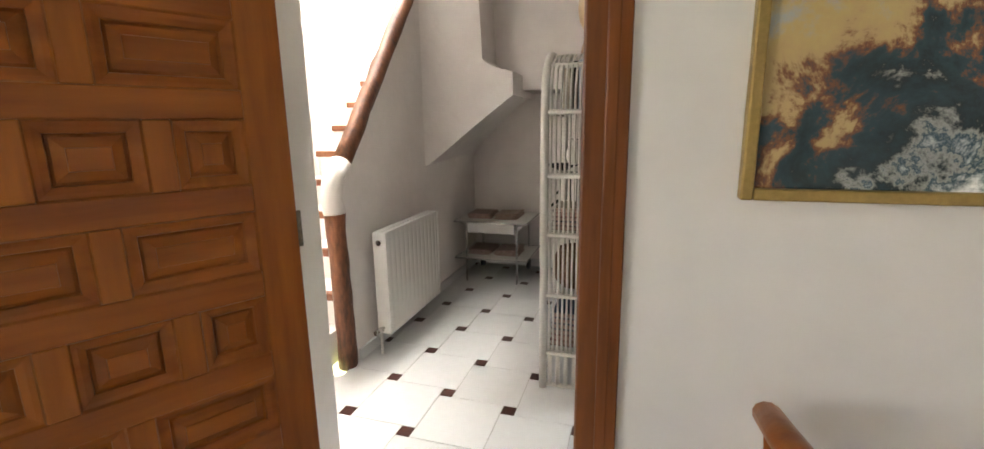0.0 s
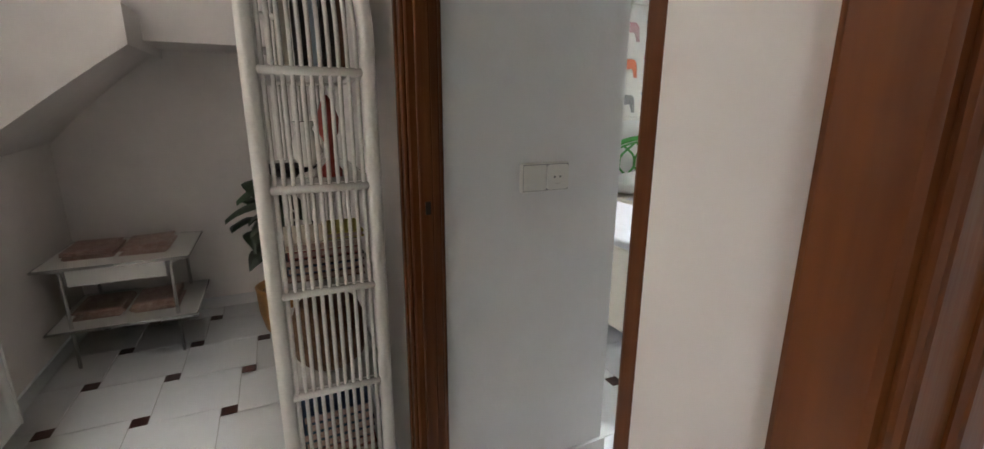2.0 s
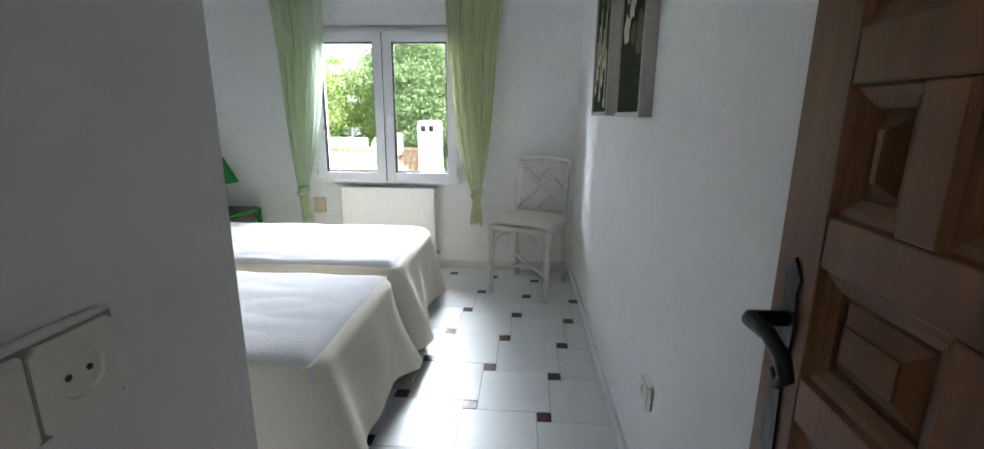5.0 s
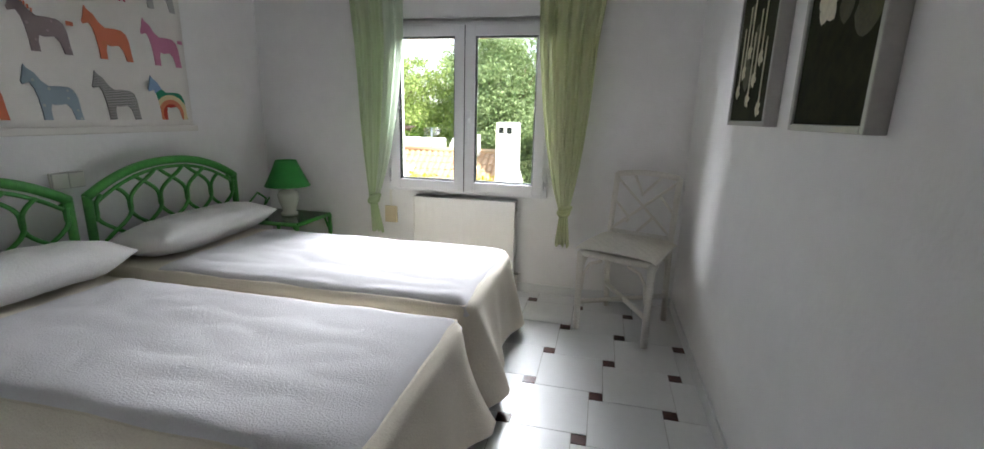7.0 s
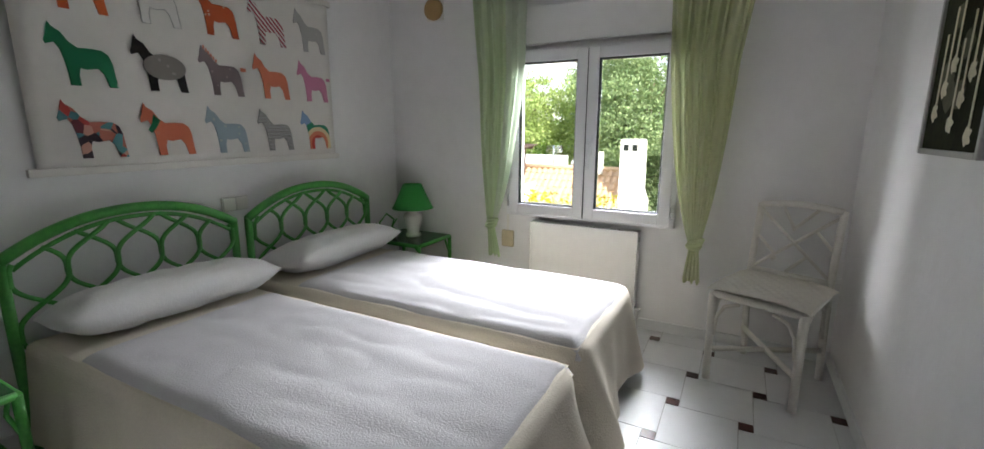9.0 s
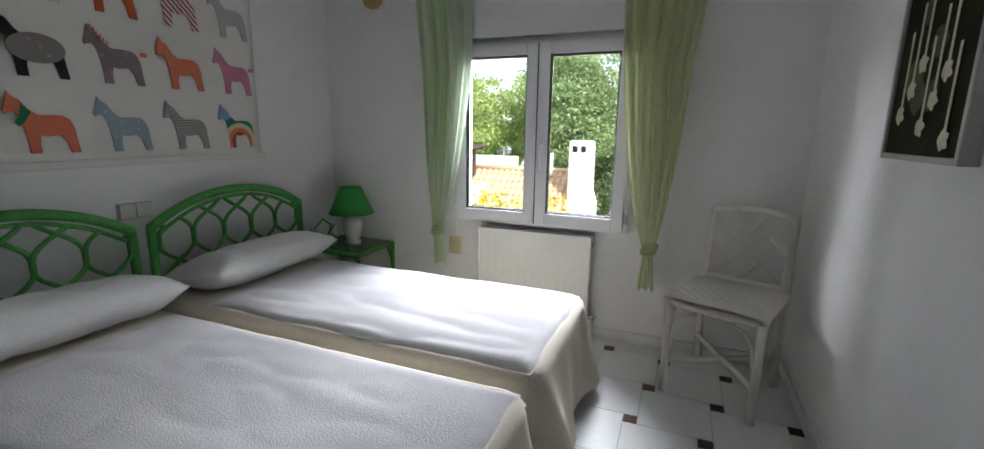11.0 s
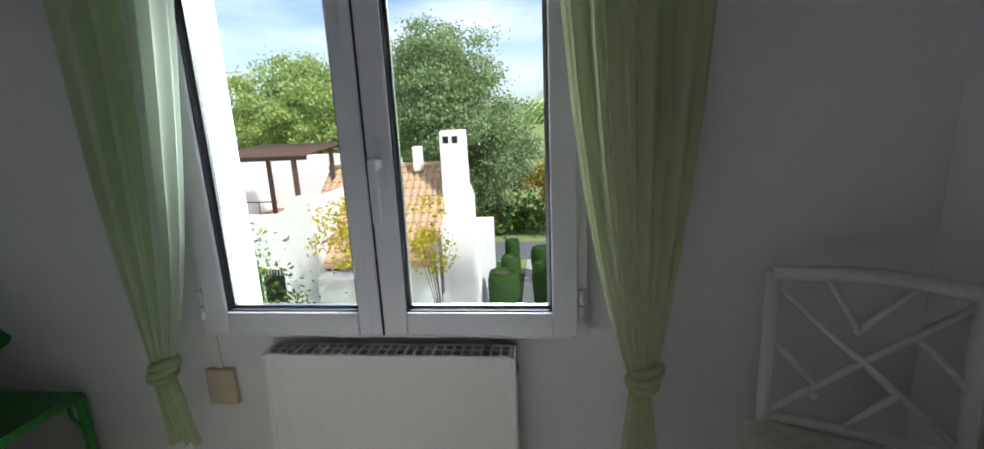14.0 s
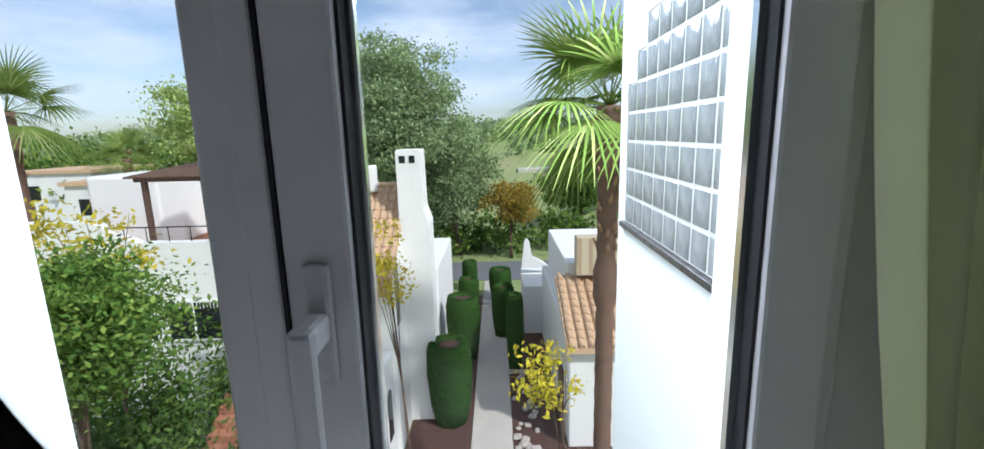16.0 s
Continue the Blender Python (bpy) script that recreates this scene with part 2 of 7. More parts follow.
def prism(bm, pts, axis, a, b):
    """An outline pushed along an axis from a to b; the outline's pairs are the other two axes in order."""
    def at(p, s):
        q = list(p)
        q.insert(axis, s)
        return bm.verts.new(q)
    lo, hi = [at(p, a) for p in pts], [at(p, b) for p in pts]
    k = len(pts)
    fs = [bm.faces.new(lo), bm.faces.new(hi[::-1])]
    for i in range(k):
        fs.append(bm.faces.new((lo[i], hi[i], hi[(i + 1) % k], lo[(i + 1) % k])))
    bmesh.ops.recalc_face_normals(bm, faces=fs)
    return bm


def obj(name, bm, mat, parent=None):
    me = bpy.data.meshes.new(name)
    bm.normal_update()
    bm.to_mesh(me)
    bm.free()
    for one in mat if isinstance(mat, (list, tuple)) else [mat]:
        me.materials.append(one)
    ob = new(name, me)
    ob.parent = parent
    return ob


def part(name, bm, mat, parent, label=""):
    return tagged(obj(name, bm, mat, parent), label)


def empty(name, x, y, z, rz=0.0):
    e = new(name)
    e.empty_display_size = 0.1
    e.matrix_world = pose(x, y, z, 0, 0, rz)
    return e


def structure(name, bm, mat, label):
    return tagged(obj(name, bm, mat), label, name.split("_")[0], kind="structure")


# ---- the plan ----
XL, XR = -1.70, 1.525          # bedroom side walls
YW, YS = 0.05, -3.17          # window wall and south wall, bedroom faces
XN = 0.728                     # entry passage, west face
DW0, DW1 = -3.875, -3.80        # wall with the bedroom door
DX0, DX1 = 0.785, 1.51          # clear opening of the bedroom door
H = 2.5
EX0, EX1 = 1.60, 1.82          # wall between hall and front room
EY0, EY1 = -4.70, -3.926        # opening of the front room door
XB = -1.38                     # back wall of the hall
YST = -5.27                    # wall along the stairs
WX0, WX1, WZ0, WZ1 = -0.60, 0.605, 0.74, 1.92   # window opening
YO = 0.31                      # outer face of the window wall


def wall(name, boxes, mat, label):
    bm = bmesh.new()
    for b in boxes:
        box(bm, *b)
    return structure(name, bm, mat, label)


# bedroom
wall("wall_north", [(XL - 0.12, WX0, YW, YO, 0, H), (WX1, XR + 0.12, YW, YO, 0, H), (WX0, WX1, YW, 0.1, 0, WZ0), (WX0, WX1, 0.1, YO, 0, 0.565), (WX0, WX1, YW, YO, WZ1, H)], PLASTER, "white plastered window wall of the bedroom")
wall("wall_west", [(XL - 0.12, XL, YS - 0.1, YW, 0, H)], PLASTER, "white plastered wall behind the headboards")
wall("wall_east", [(XR, XR + 0.12, DW1, YW, 0, H)], PLASTER, "white plastered wall with two flower pictures")
wall("wall_south", [(XL, XN, YS - 0.10, YS, 0, H), (XN - 0.10, XN, DW1, YS - 0.10, 0, H)], PLASTER, "white plastered wall beside the bedroom entry")
wall("wall_doorway", [(XB - 0.1, DX0 - 0.055, DW0, DW1, 0, H), (DX1 + 0.05, EX0, DW0 + 0.09, DW1 + 0.085, 0, H), (DX0 - 0.055, DX1 + 0.055, DW0, DW1, 2.09, H)], PLASTER_HALL, "plastered hall wall with the bedroom doorway")
wall("ceiling_bedroom", [(XL - 0.12, XR + 0.12, DW1, YO, H, H + 0.12)], CEIL, "white painted bedroom ceiling")
# hall and stairs
wall("wall_hall_west", [(XB - 0.1, XB, YST - 0.1, DW0, 0, H)], PLASTER_HALL, "plastered back wall under the stairs")
wall("wall_partition", [(EX0, EX1, -3.868, DW1 + 1.6, 0, H), (EX0, EX1, -7.2, EY0 - 0.045, 0, H), (EX0, EX1, EY0 - 0.045, EY1 + 0.045, 2.09, H)], PLASTER_HALL, "white wall between the front room and the hall")
wall("wall_stair_south", [(-4.2, EX0, -6.25, -6.15, 0, 5.0)], PLASTER_HALL, "tall white wall along the staircase")
wall("ceiling_hall", [(XB, EX0, YST, DW0, H, H + 0.12)], CEIL, "white painted hall ceiling")
# front room; its south window is unseen, placed there for the area lamp
wall("wall_front_south", [(EX1, 3.5, -7.3, -7.2, 0, H), (5.1, 6.0, -7.3, -7.2, 0, H), (3.5, 5.1, -7.3, -7.2, 0, 0.85), (3.5, 5.1, -7.3, -7.2, 2.15, H)], PLASTER_HALL, "white wall of the front room with a window opening")
wall("wall_front_east", [(6.0, 6.1, -7.3, -2.1, 0, H)], PLASTER_HALL, "white wall of the front room")
wall("wall_front_north", [(EX1, 6.0, -2.2, -2.1, 0, H)], PLASTER_HALL, "white wall of the front room")
wall("ceiling_front", [(EX1, 6.1, -7.3, -2.1, H, H + 0.12)], CEIL, "white painted front room ceiling")

wall("wall_stair_return", [(1.314, EX0, -6.15, -5.003, 0, H)], PLASTER_HALL, "white wall corner beside the stairs")
wall("ceiling_stairwell", [(-4.2, EX0, -6.25, YST, 5.0, 5.1), (XB - 0.1, EX0, YST, YST + 0.1, H + 0.12, 5.0), (-4.3, -4.2, -6.25, YST, 0, 5.1), (EX0, EX0 + 0.1, -6.25, YST, H, 5.1)], CEIL, "white stairwell ceiling")


def strips(name, runs, mat, label):
    bm = bmesh.new()
    for r in runs:
        box(bm, *r)
    return structure(name, bm, mat, label)


strips("baseboard_bedroom", [(XL + 0.012, XR - 0.012, YW - 0.012, YW, 0.006, 0.075), (XR - 0.012, XR, -3.1, YW, 0.006, 0.075), (XL, XL + 0.012, YS, YW, 0.006, 0.075),
                             (XL + 0.012, XN, YS, YS + 0.012, 0.006, 0.075), (XN, XN + 0.012, DW1 + 0.01, YS + 0.012, 0.006, 0.075)], TILE, "low white tiled skirting round the bedroom")
strips("baseboard_hall", [(XB, XB + 0.012, YST, DW0, 0.006, 0.075), (XB + 0.012, 0.68, YST, YST + 0.012, 0.006, 0.075), (XB + 0.012, 0.70, DW0 - 0.012, DW0, 0.006, 0.075), (1.33, EX0, -5.003, -4.991, 0.006, 0.075)], TILE, "low white tiled skirting in the hall")

# stair wall with its plastered parapet, soffit and landing mass over the alcove
bm = bmesh.new()
prism(bm, [(0.71, 0.0), (0.715, 0.5), (0.72, 0.84), (0.73, 0.98), (0.64, 1.10), (-0.19, 2.09), (-0.58, 2.55), (-1.38, 2.60), (-1.38, 0.0)], 1, YST - 0.12, YST)
stair_wall = structure("wall_stair", bm, PLASTER_HALL, "white plastered wall that carries the staircase")


def turn(u):
    a, q, s = Vector((-0.30, YST + 0.002, 0)), Vector((-0.56, YST + 0.10, 0)), Vector((-0.64, -4.70, 0))
    return a * (1 - u) ** 2 + q * 2 * u * (1 - u) + s * u * u


LIP = 0.745


def underside(u):
    return 1.03 + 0.50 * u ** 1.4


def ledge(u):
    """Top of the low part beyond the lip, rounded where it leaves the tall part."""
    k = (u - LIP) / (1 - LIP)
    return 1.785 - 0.09 * k ** 0.6


def tall(u, v):
    p = turn(u * LIP)
    z = underside(u * LIP) + (2.61 - underside(u * LIP)) * v
    lean = 0.05 * max(0.0, z - 1.80) * u ** 6
    return (p.x - 0.02 * lean, p.y - lean, z)


def low(u, v):
    k = LIP + (1 - LIP) * u
    p = turn(k)
    return (p.x, p.y, underside(k) + (ledge(k) - underside(k)) * v)


def to_back(p, dy=0.0, dz=0.0):
    return (XB + 0.001, p[1] + dy, p[2] + dz)


def strip_to_back(bm, line, dy=0.0, dz=0.0):
    a = [bm.verts.new(p) for p in line]
    b = [bm.verts.new(to_back(p, dy, dz)) for p in line]
    for i in range(len(line) - 1):
        bm.faces.new((a[i], a[i + 1], b[i + 1], b[i])).smooth = True


bm = bmesh.new()
sheet(bm, 20, 14, tall)
sheet(bm, 10, 8, low)
strip_to_back(bm, [low(i / 10, 1) for i in range(11)])
strip_to_back(bm, [low(1, i / 8) for i in range(9)])
strip_to_back(bm, [tall(i / 20, 0) for i in range(21)] + [low(i / 10, 0) for i in range(1, 11)], 0, 0.05)
strip_to_back(bm, [tall(1, i / 14) for i in range(4, 15)])
structure("wall_landing", bm, PLASTER_HALL, "rounded white underside of the turning stairs")
wall("wall_alcove_head", [(XB, -0.95, YST + 0.002, DW0 - 0.001, 1.80, H), (XB, -0.95, -4.95, DW0 - 0.001, 1.58, 1.80)], PLASTER_HALL, "plastered mass above the alcove")

# stairs
stairs = empty("staircase", 0.86, YST - 0.12, 0)
tagged(stairs, "white plastered stairs with brown wooden nosings", "staircase", kind="structure")
for i in range(9):
    x1 = 0.86 - 0.225 * i - 0.86
    part("step", boxed(-3.2, x1, -0.93, 0.0, 0.19 * i, 0.19 * (i + 1) - 0.002), PLASTER_HALL, stairs)
    part("nosing", boxed(x1 - 0.03, x1 + 0.022, -0.93, -0.001, 0.19 * (i + 1) - 0.045, 0.19 * (i + 1), bevel=0.006), TREAD, stairs, "brown wooden stair nosing")
    part("skirting", boxed(x1 - 0.225, x1 + 0.03, -0.945, -0.93, 0.19 * i, 0.19 * (i + 1) + 0.09), TILE, stairs)

rng = random.Random(4)


def log(pts, r, seed):
    """A peeled log with knots along a line of points."""
    bm = bmesh.new()
    tube(bm, pts, r, n=12)
    for v in bm.verts:
        v.co += noise.noise_vector(v.co * 9 + Vector((seed, 0, 0))) * 0.009
    return bm


def along(a, b, k):
    a, b = Vector(a), Vector(b)
    return [a.lerp(b, i / k) for i in range(k + 1)]


tagged(obj("stair_post", log(along((0.745, -5.30, 0.0), (0.757, -5.30, 0.87), 10), 0.052, 3), LOG), "brown rustic log post on the hall floor", "post")
tagged(obj("handrail", log(along((0.64, -5.31, 1.135), (-0.55, -5.31, 2.55), 16), 0.05, 8), LOG), "brown rustic log handrail along the stairs", "handrail")
tagged(obj("newel", log([(0.757, -5.30, 0.872), (0.772, -5.30, 0.95), (0.745, -5.305, 1.05), (0.655, -5.31, 1.122)], 0.056, 5), PLASTER_HALL), "white plastered bend between post and handrail", "newel", kind="structure")

# ---- floor of tiles with small brown insets ----
TA, TB = 0.3313, 0.0645


def tile_meshes():
    out = []
    for name, s, mat in (("tile", TA, TILE), ("inset", TB, INSET)):
        bm = bmesh.new()
        g = 0.0015
        box(bm, g, s - g, g, s - g, 0, 0.006)
        bmesh.ops.bevel(bm, geom=[e for e in bm.edges if e.verts[0].co.z > 0.005 and e.verts[1].co.z > 0.005], offset=0.0012, segments=1, affect="EDGES")
        me = bpy.data.meshes.new(name)
        bm.to_mesh(me)
        bm.free()
        me.materials.append(mat)
        out.append(me)
    return out


TILE_ME, INSET_ME = tile_meshes()


def tiled(floor, ox, oy, x0, x1, y0, y1):
    """Hopscotch paving: square tiles with an inset at each corner, cut off at the edges of the floor."""
    for i in range(-40, 41):
        for j in range(-40, 41):
            px, py = ox + i * TA + j * TB, oy - i * TB + j * TA
            for me, dx, dy, s in ((TILE_ME, TB / 2, -TB / 2 - 0.0, TA), (INSET_ME, -TB / 2, -TB / 2, TB)):
                ax, ay = px + dx, py + dy
                if me is TILE_ME:
                    ax, ay = px + TB / 2, py + TB / 2 - TB
                if ax + s < x0 or ax > x1 or ay + s < y0 or ay > y1:
                    continue
                ob = new(me.name, me)
                ob.parent = floor
                lx, hx, ly, hy = max(ax, x0), min(ax + s, x1), max(ay, y0), min(ay + s, y1)
                if hx - lx < 0.004 or hy - ly < 0.004:
                    bpy.data.objects.remove(ob)
                    continue
                ob.location = (lx, ly, 0)
                ob.scale = ((hx - lx) / s, (hy - ly) / s, 1)


def floor_of(name, x0, x1, y0, y1, ox, oy, label):
    f = structure(name, boxed(x0, x1, y0, y1, -0.15, 0.003), GROUT, label)
    FLOORS.append((f, ox, oy, x0, x1, y0, y1))


FLOORS = []
floor_of("floor_bedroom", XL, XR, YS, YW, 0.6274, -1.4802, "white glazed floor tiles with brown insets")
floor_of("floor_entry", XN, XR, DW0, YS, 0.6274, -1.4802, "white glazed floor tiles in the bedroom entry")
floor_of("floor_hall", XB, EX0, YST, DW0, -0.206, -4.7964, "white glazed hall floor with brown insets")
floor_of("floor_stair_foot", 0.86, EX0, -6.15, YST, -0.206, -4.7964, "white tiles at the foot of the stairs")
structure("floor_front", boxed(EX0, 6.0, -7.2, -2.2, -0.15, 0.005), TILE, "white tiled floor of the front room")

# ---- doors ----


def moulding(bm, pts, axis, a, b):
    return prism(bm, pts, axis, a, b)


def door_frame(name, label, side, lo, hi, w0, w1, mat, casing=0.09):
    """Lining and casings of an opening; side 'y': the wall runs along x, 'x': along y. lo, hi: clear opening; w0, w1: wall faces."""
    e = new(name)
    tagged(e, label, "door frame", kind="structure")

    def piece(nm, a0, a1, b0, b1, z0, z1, bev=0.006):
        bm = bmesh.new()
        if side == "y":
            box(bm, a0, a1, b0, b1, z0, z1, bevel=bev)
        else:
            box(bm, b0, b1, a0, a1, z0, z1, bevel=bev)
        part(nm, bm, mat, e)
    for s, edge in ((-1, lo), (1, hi)):
        a = sorted((edge, edge + s * 0.045))
        back = 0.085 if side == "y" and s > 0 else 0.0
        piece("lining", a[0], a[1], w0 - 0.004 + back, w1 + 0.004 + back, 0.006, 2.045)
        for f, o in ((w0, -1), (w1, 1)):
            if side == "y" and s > 0 and o < 0:
                continue
            # stepped casing: a flat, a bead and an outer fillet
            for k0, k1, d in ((0.004, casing * 0.55, 0.014), (casing * 0.5, casing * 0.78, 0.020), (casing * 0.72, casing, 0.018)):
                if side == "x" and o < 0:
                    continue
                c = sorted((edge + s * k0, edge + s * k1))
                d2 = sorted((f + o * 0.003, f + o * d))
                piece("casing", c[0], c[1], d2[0], d2[1], 0.006, 2.045 + k1, 0.004)
        # stop
        st = sorted((edge, edge - s * 0.012))
        mid = (w0 + w1) / 2
        if side == "y":
            piece("stop", st[0], st[1], mid - 0.02 + back, mid + 0.015 + back, 0.006, 2.045, 0.003)
    if side == "y":
        # stepped casing that comes forward to the partition's corner
        for k0, k1, d in ((0.001, 0.034, 0.070), (0.030, 0.062, 0.042), (0.058, EX0 - hi - 0.002, 0.012)):
            piece("return_casing", hi + k0, hi + k1, w0 + d, w0 + 0.102, 0.006, 2.045, 0.006)
    piece("head", lo - 0.045, hi + 0.045, w0 - 0.004, w1 + 0.004, 2.045, 2.09)
    for f, o in ((w0, -1), (w1, 1)):
        if side == "x" and o < 0:
            continue
        d2 = sorted((f + o * 0.003, f + o * 0.024))
        piece("head_casing", lo - 0.02, hi + 0.02, d2[0], d2[1], 2.05, 2.05 + casing)
    return e


door_frame("door_frame_1", "dark varnished wooden frame of the bedroom doorway", "y", DX0, DX1, DW0, DW1, WOOD_D, 0.056)
door_frame("door_frame_2", "reddish brown varnished frame of the front doorway", "x", EY0, EY1, EX1 - 0.045, EX1, WOOD_F, 0.094)
# first piece: shade of the strike hole as a thin black plate
strike = tagged(obj("strike_plate", boxed(DX0 + 0.010, DX0 + 0.014, -3.844, -3.83, 1.01, 1.044), IRON), "dark piece for the shaded strike hole in the door frame", "strike plate")
tagged(obj("strike_plate", boxed(1.785, 1.805, EY1 - 0.003, EY1 + 0.001, 0.93, 1.04), BRASS), "brass strike plate in the door frame", "strike plate")


def raised_panel(bm, x0, x1, z0, z1, face, s):
    """A framed field with a bevelled raised middle, standing on the leaf's core; s is the side it faces."""
    m = 0.024

    def ring(d, y):
        return [bm.verts.new(p) for p in ((x0 + d, face + s * y, z0 + d), (x1 - d, face + s * y, z0 + d), (x1 - d, face + s * y, z1 - d), (x0 + d, face + s * y, z1 - d))]
    w = min(x1 - x0, z1 - z0)
    rings = [ring(0.0, 0.0), ring(0.003, -0.005), ring(m * 0.5, -0.007), ring(m, -0.013), ring(m + 0.002, -0.0172), ring(m + 0.008, -0.0172), ring(m + 0.008 + w * 0.13, -0.006), ring(m + 0.009 + w * 0.13, -0.003)]
    for a, b in zip(rings, rings[1:]):
        for j in range(4):
            bm.faces.new((a[j], a[(j + 1) % 4], b[(j + 1) % 4], b[j]))
    bm.faces.new(rings[-1])
    bmesh.ops.recalc_face_normals(bm, faces=bm.faces)


def castilian_door(name, label, width, height, mat, mat_h, handle_z):
    """A Castilian leaf, hinged at its origin and lying along +x: stiles, rails and a staggered field of raised panels on both faces."""
    e = new(name)
    tagged(e, label, "door")
    t = 0.021
    st, rail = 0.095, 0.062
    part("core", boxed(0.01, width - 0.01, -0.0008, 0.0008, 0.01, height - 0.01), mat, e)
    for x0 in (0.0, width - st):
        part("stile", boxed(x0, x0 + st, -t, t, 0, height, bevel=0.003), mat, e)
    rows = 9
    ph = (height - 0.09 - rail) / rows
    zs = [0.09 + rail * 0 + ph * i for i in range(rows + 1)]
    part("bottom_rail", boxed(st, width - st, -t, t, 0, 0.09, bevel=0.003), mat_h, e)
    part("top_rail", boxed(st, width - st, -t, t, height - rail, height, bevel=0.003), mat_h, e)
    inner = width - 2 * st
    for i in range(rows):
        z0, z1 = zs[i] + (rail / 2 if i else 0), zs[i + 1] - (rail / 2 if i < rows - 1 else 0)
        if i:
            part("rail", boxed(st, width - st, -t, t, zs[i] - rail / 2, zs[i] + rail / 2, bevel=0.003), mat_h, e)
        mw = 0.05
        if i % 2:
            cuts = [0.30 * inner, 0.70 * inner]
        else:
            cuts = [0.5 * inner]
        xs = [0.0] + cuts + [inner]
        for c in cuts:
            part("muntin", boxed(st + c - mw / 2, st + c + mw / 2, -t, t, z0, z1, bevel=0.003), mat, e)
        for k in range(len(xs) - 1):
            a = st + xs[k] + (mw / 2 if k else 0)
            b = st + xs[k + 1] - (mw / 2 if k < len(xs) - 2 else 0)
            bm = bmesh.new()
            raised_panel(bm, a, b, z0, z1, t - 0.003, 1)
            raised_panel(bm, a, b, z0, z1, -t + 0.003, -1)
            part("panel", bm, mat_h if b - a > z1 - z0 else mat, e)
    hx = width - 0.05
    for s in (1, -1):
        bm = bmesh.new()
        prism(bm, [(hx - 0.018, handle_z - 0.19), (hx, handle_z - 0.22), (hx + 0.018, handle_z - 0.19), (hx + 0.013, handle_z - 0.1), (hx + 0.02, handle_z), (hx + 0.013, handle_z + 0.04),
                   (hx + 0.018, handle_z + 0.06), (hx, handle_z + 0.085), (hx - 0.018, handle_z + 0.06), (hx - 0.013, handle_z + 0.04), (hx - 0.02, handle_z), (hx - 0.013, handle_z - 0.1)], 1, s * t, s * (t + 0.004))
        pl = part("handle_plate", bm, IRON, e, "black wrought iron plate")
        bm = bmesh.new()
        tube(bm, [(hx, s * t, handle_z), (hx, s * (t + 0.05), handle_z), (hx - 0.02, s * (t + 0.058), handle_z + 0.006), (hx - 0.07, s * (t + 0.058), handle_z + 0.008), (hx - 0.105, s * (t + 0.058), handle_z - 0.004),
                  (hx - 0.118, s * (t + 0.058), handle_z - 0.022), (hx - 0.105, s * (t + 0.058), handle_z - 0.034), (hx - 0.092, s * (t + 0.058), handle_z - 0.024)], [0.011, 0.010, 0.011, 0.010, 0.010, 0.009, 0.008, 0.007], 10)
        part("lever", bm, IRON, pl, "black wrought iron lever")
    # hinge leaves let into the hinge edge, with their barrels
    for z in (0.22, 1.0, 1.78):
        hg = part("hinge", boxed(-0.002, 0.001, t - 0.024, t - 0.004, z, z + 0.09), HINGE, e, "worn metal hinge leaf")
        part("barrel", tube(bmesh.new(), [(-0.004, t - 0.002, z), (-0.004, t - 0.002, z + 0.09)], 0.006, 10), HINGE, hg)
    return e


d1 = castilian_door("bedroom_door", "brown panelled wooden door standing open against the wall", 0.61, 2.03, DOOR_B, DOOR_B, 1.015)
d1.matrix_world = pose(1.475, -3.70, 0.012, 0, 0, 88.4)
d2 = castilian_door("front_room_door", "honey brown panelled wooden door standing wide open", 0.74, 2.03, WOOD, WOOD_H, 0.9)
d2.matrix_world = pose(1.842, -4.634, 0.012, 0, 0, -28)

# ---- bedroom window ----
win = new("window_1")
tagged(win, "white two-sash casement window with a view of gardens", "window", kind="structure")
FY0, FY1 = 0.0, 0.075


def ring_frame(x0, x1, z0, z1, w, y0, y1, bev=0.005):
    bm = bmesh.new()
    for b in ((x0, x0 + w, z0, z1), (x1 - w, x1, z0, z1), (x0 + w, x1 - w, z0, z0 + w), (x0 + w, x1 - w, z1 - w, z1)):
        box(bm, b[0], b[1], y0, y1, b[2], b[3], bevel=bev)
    return bm


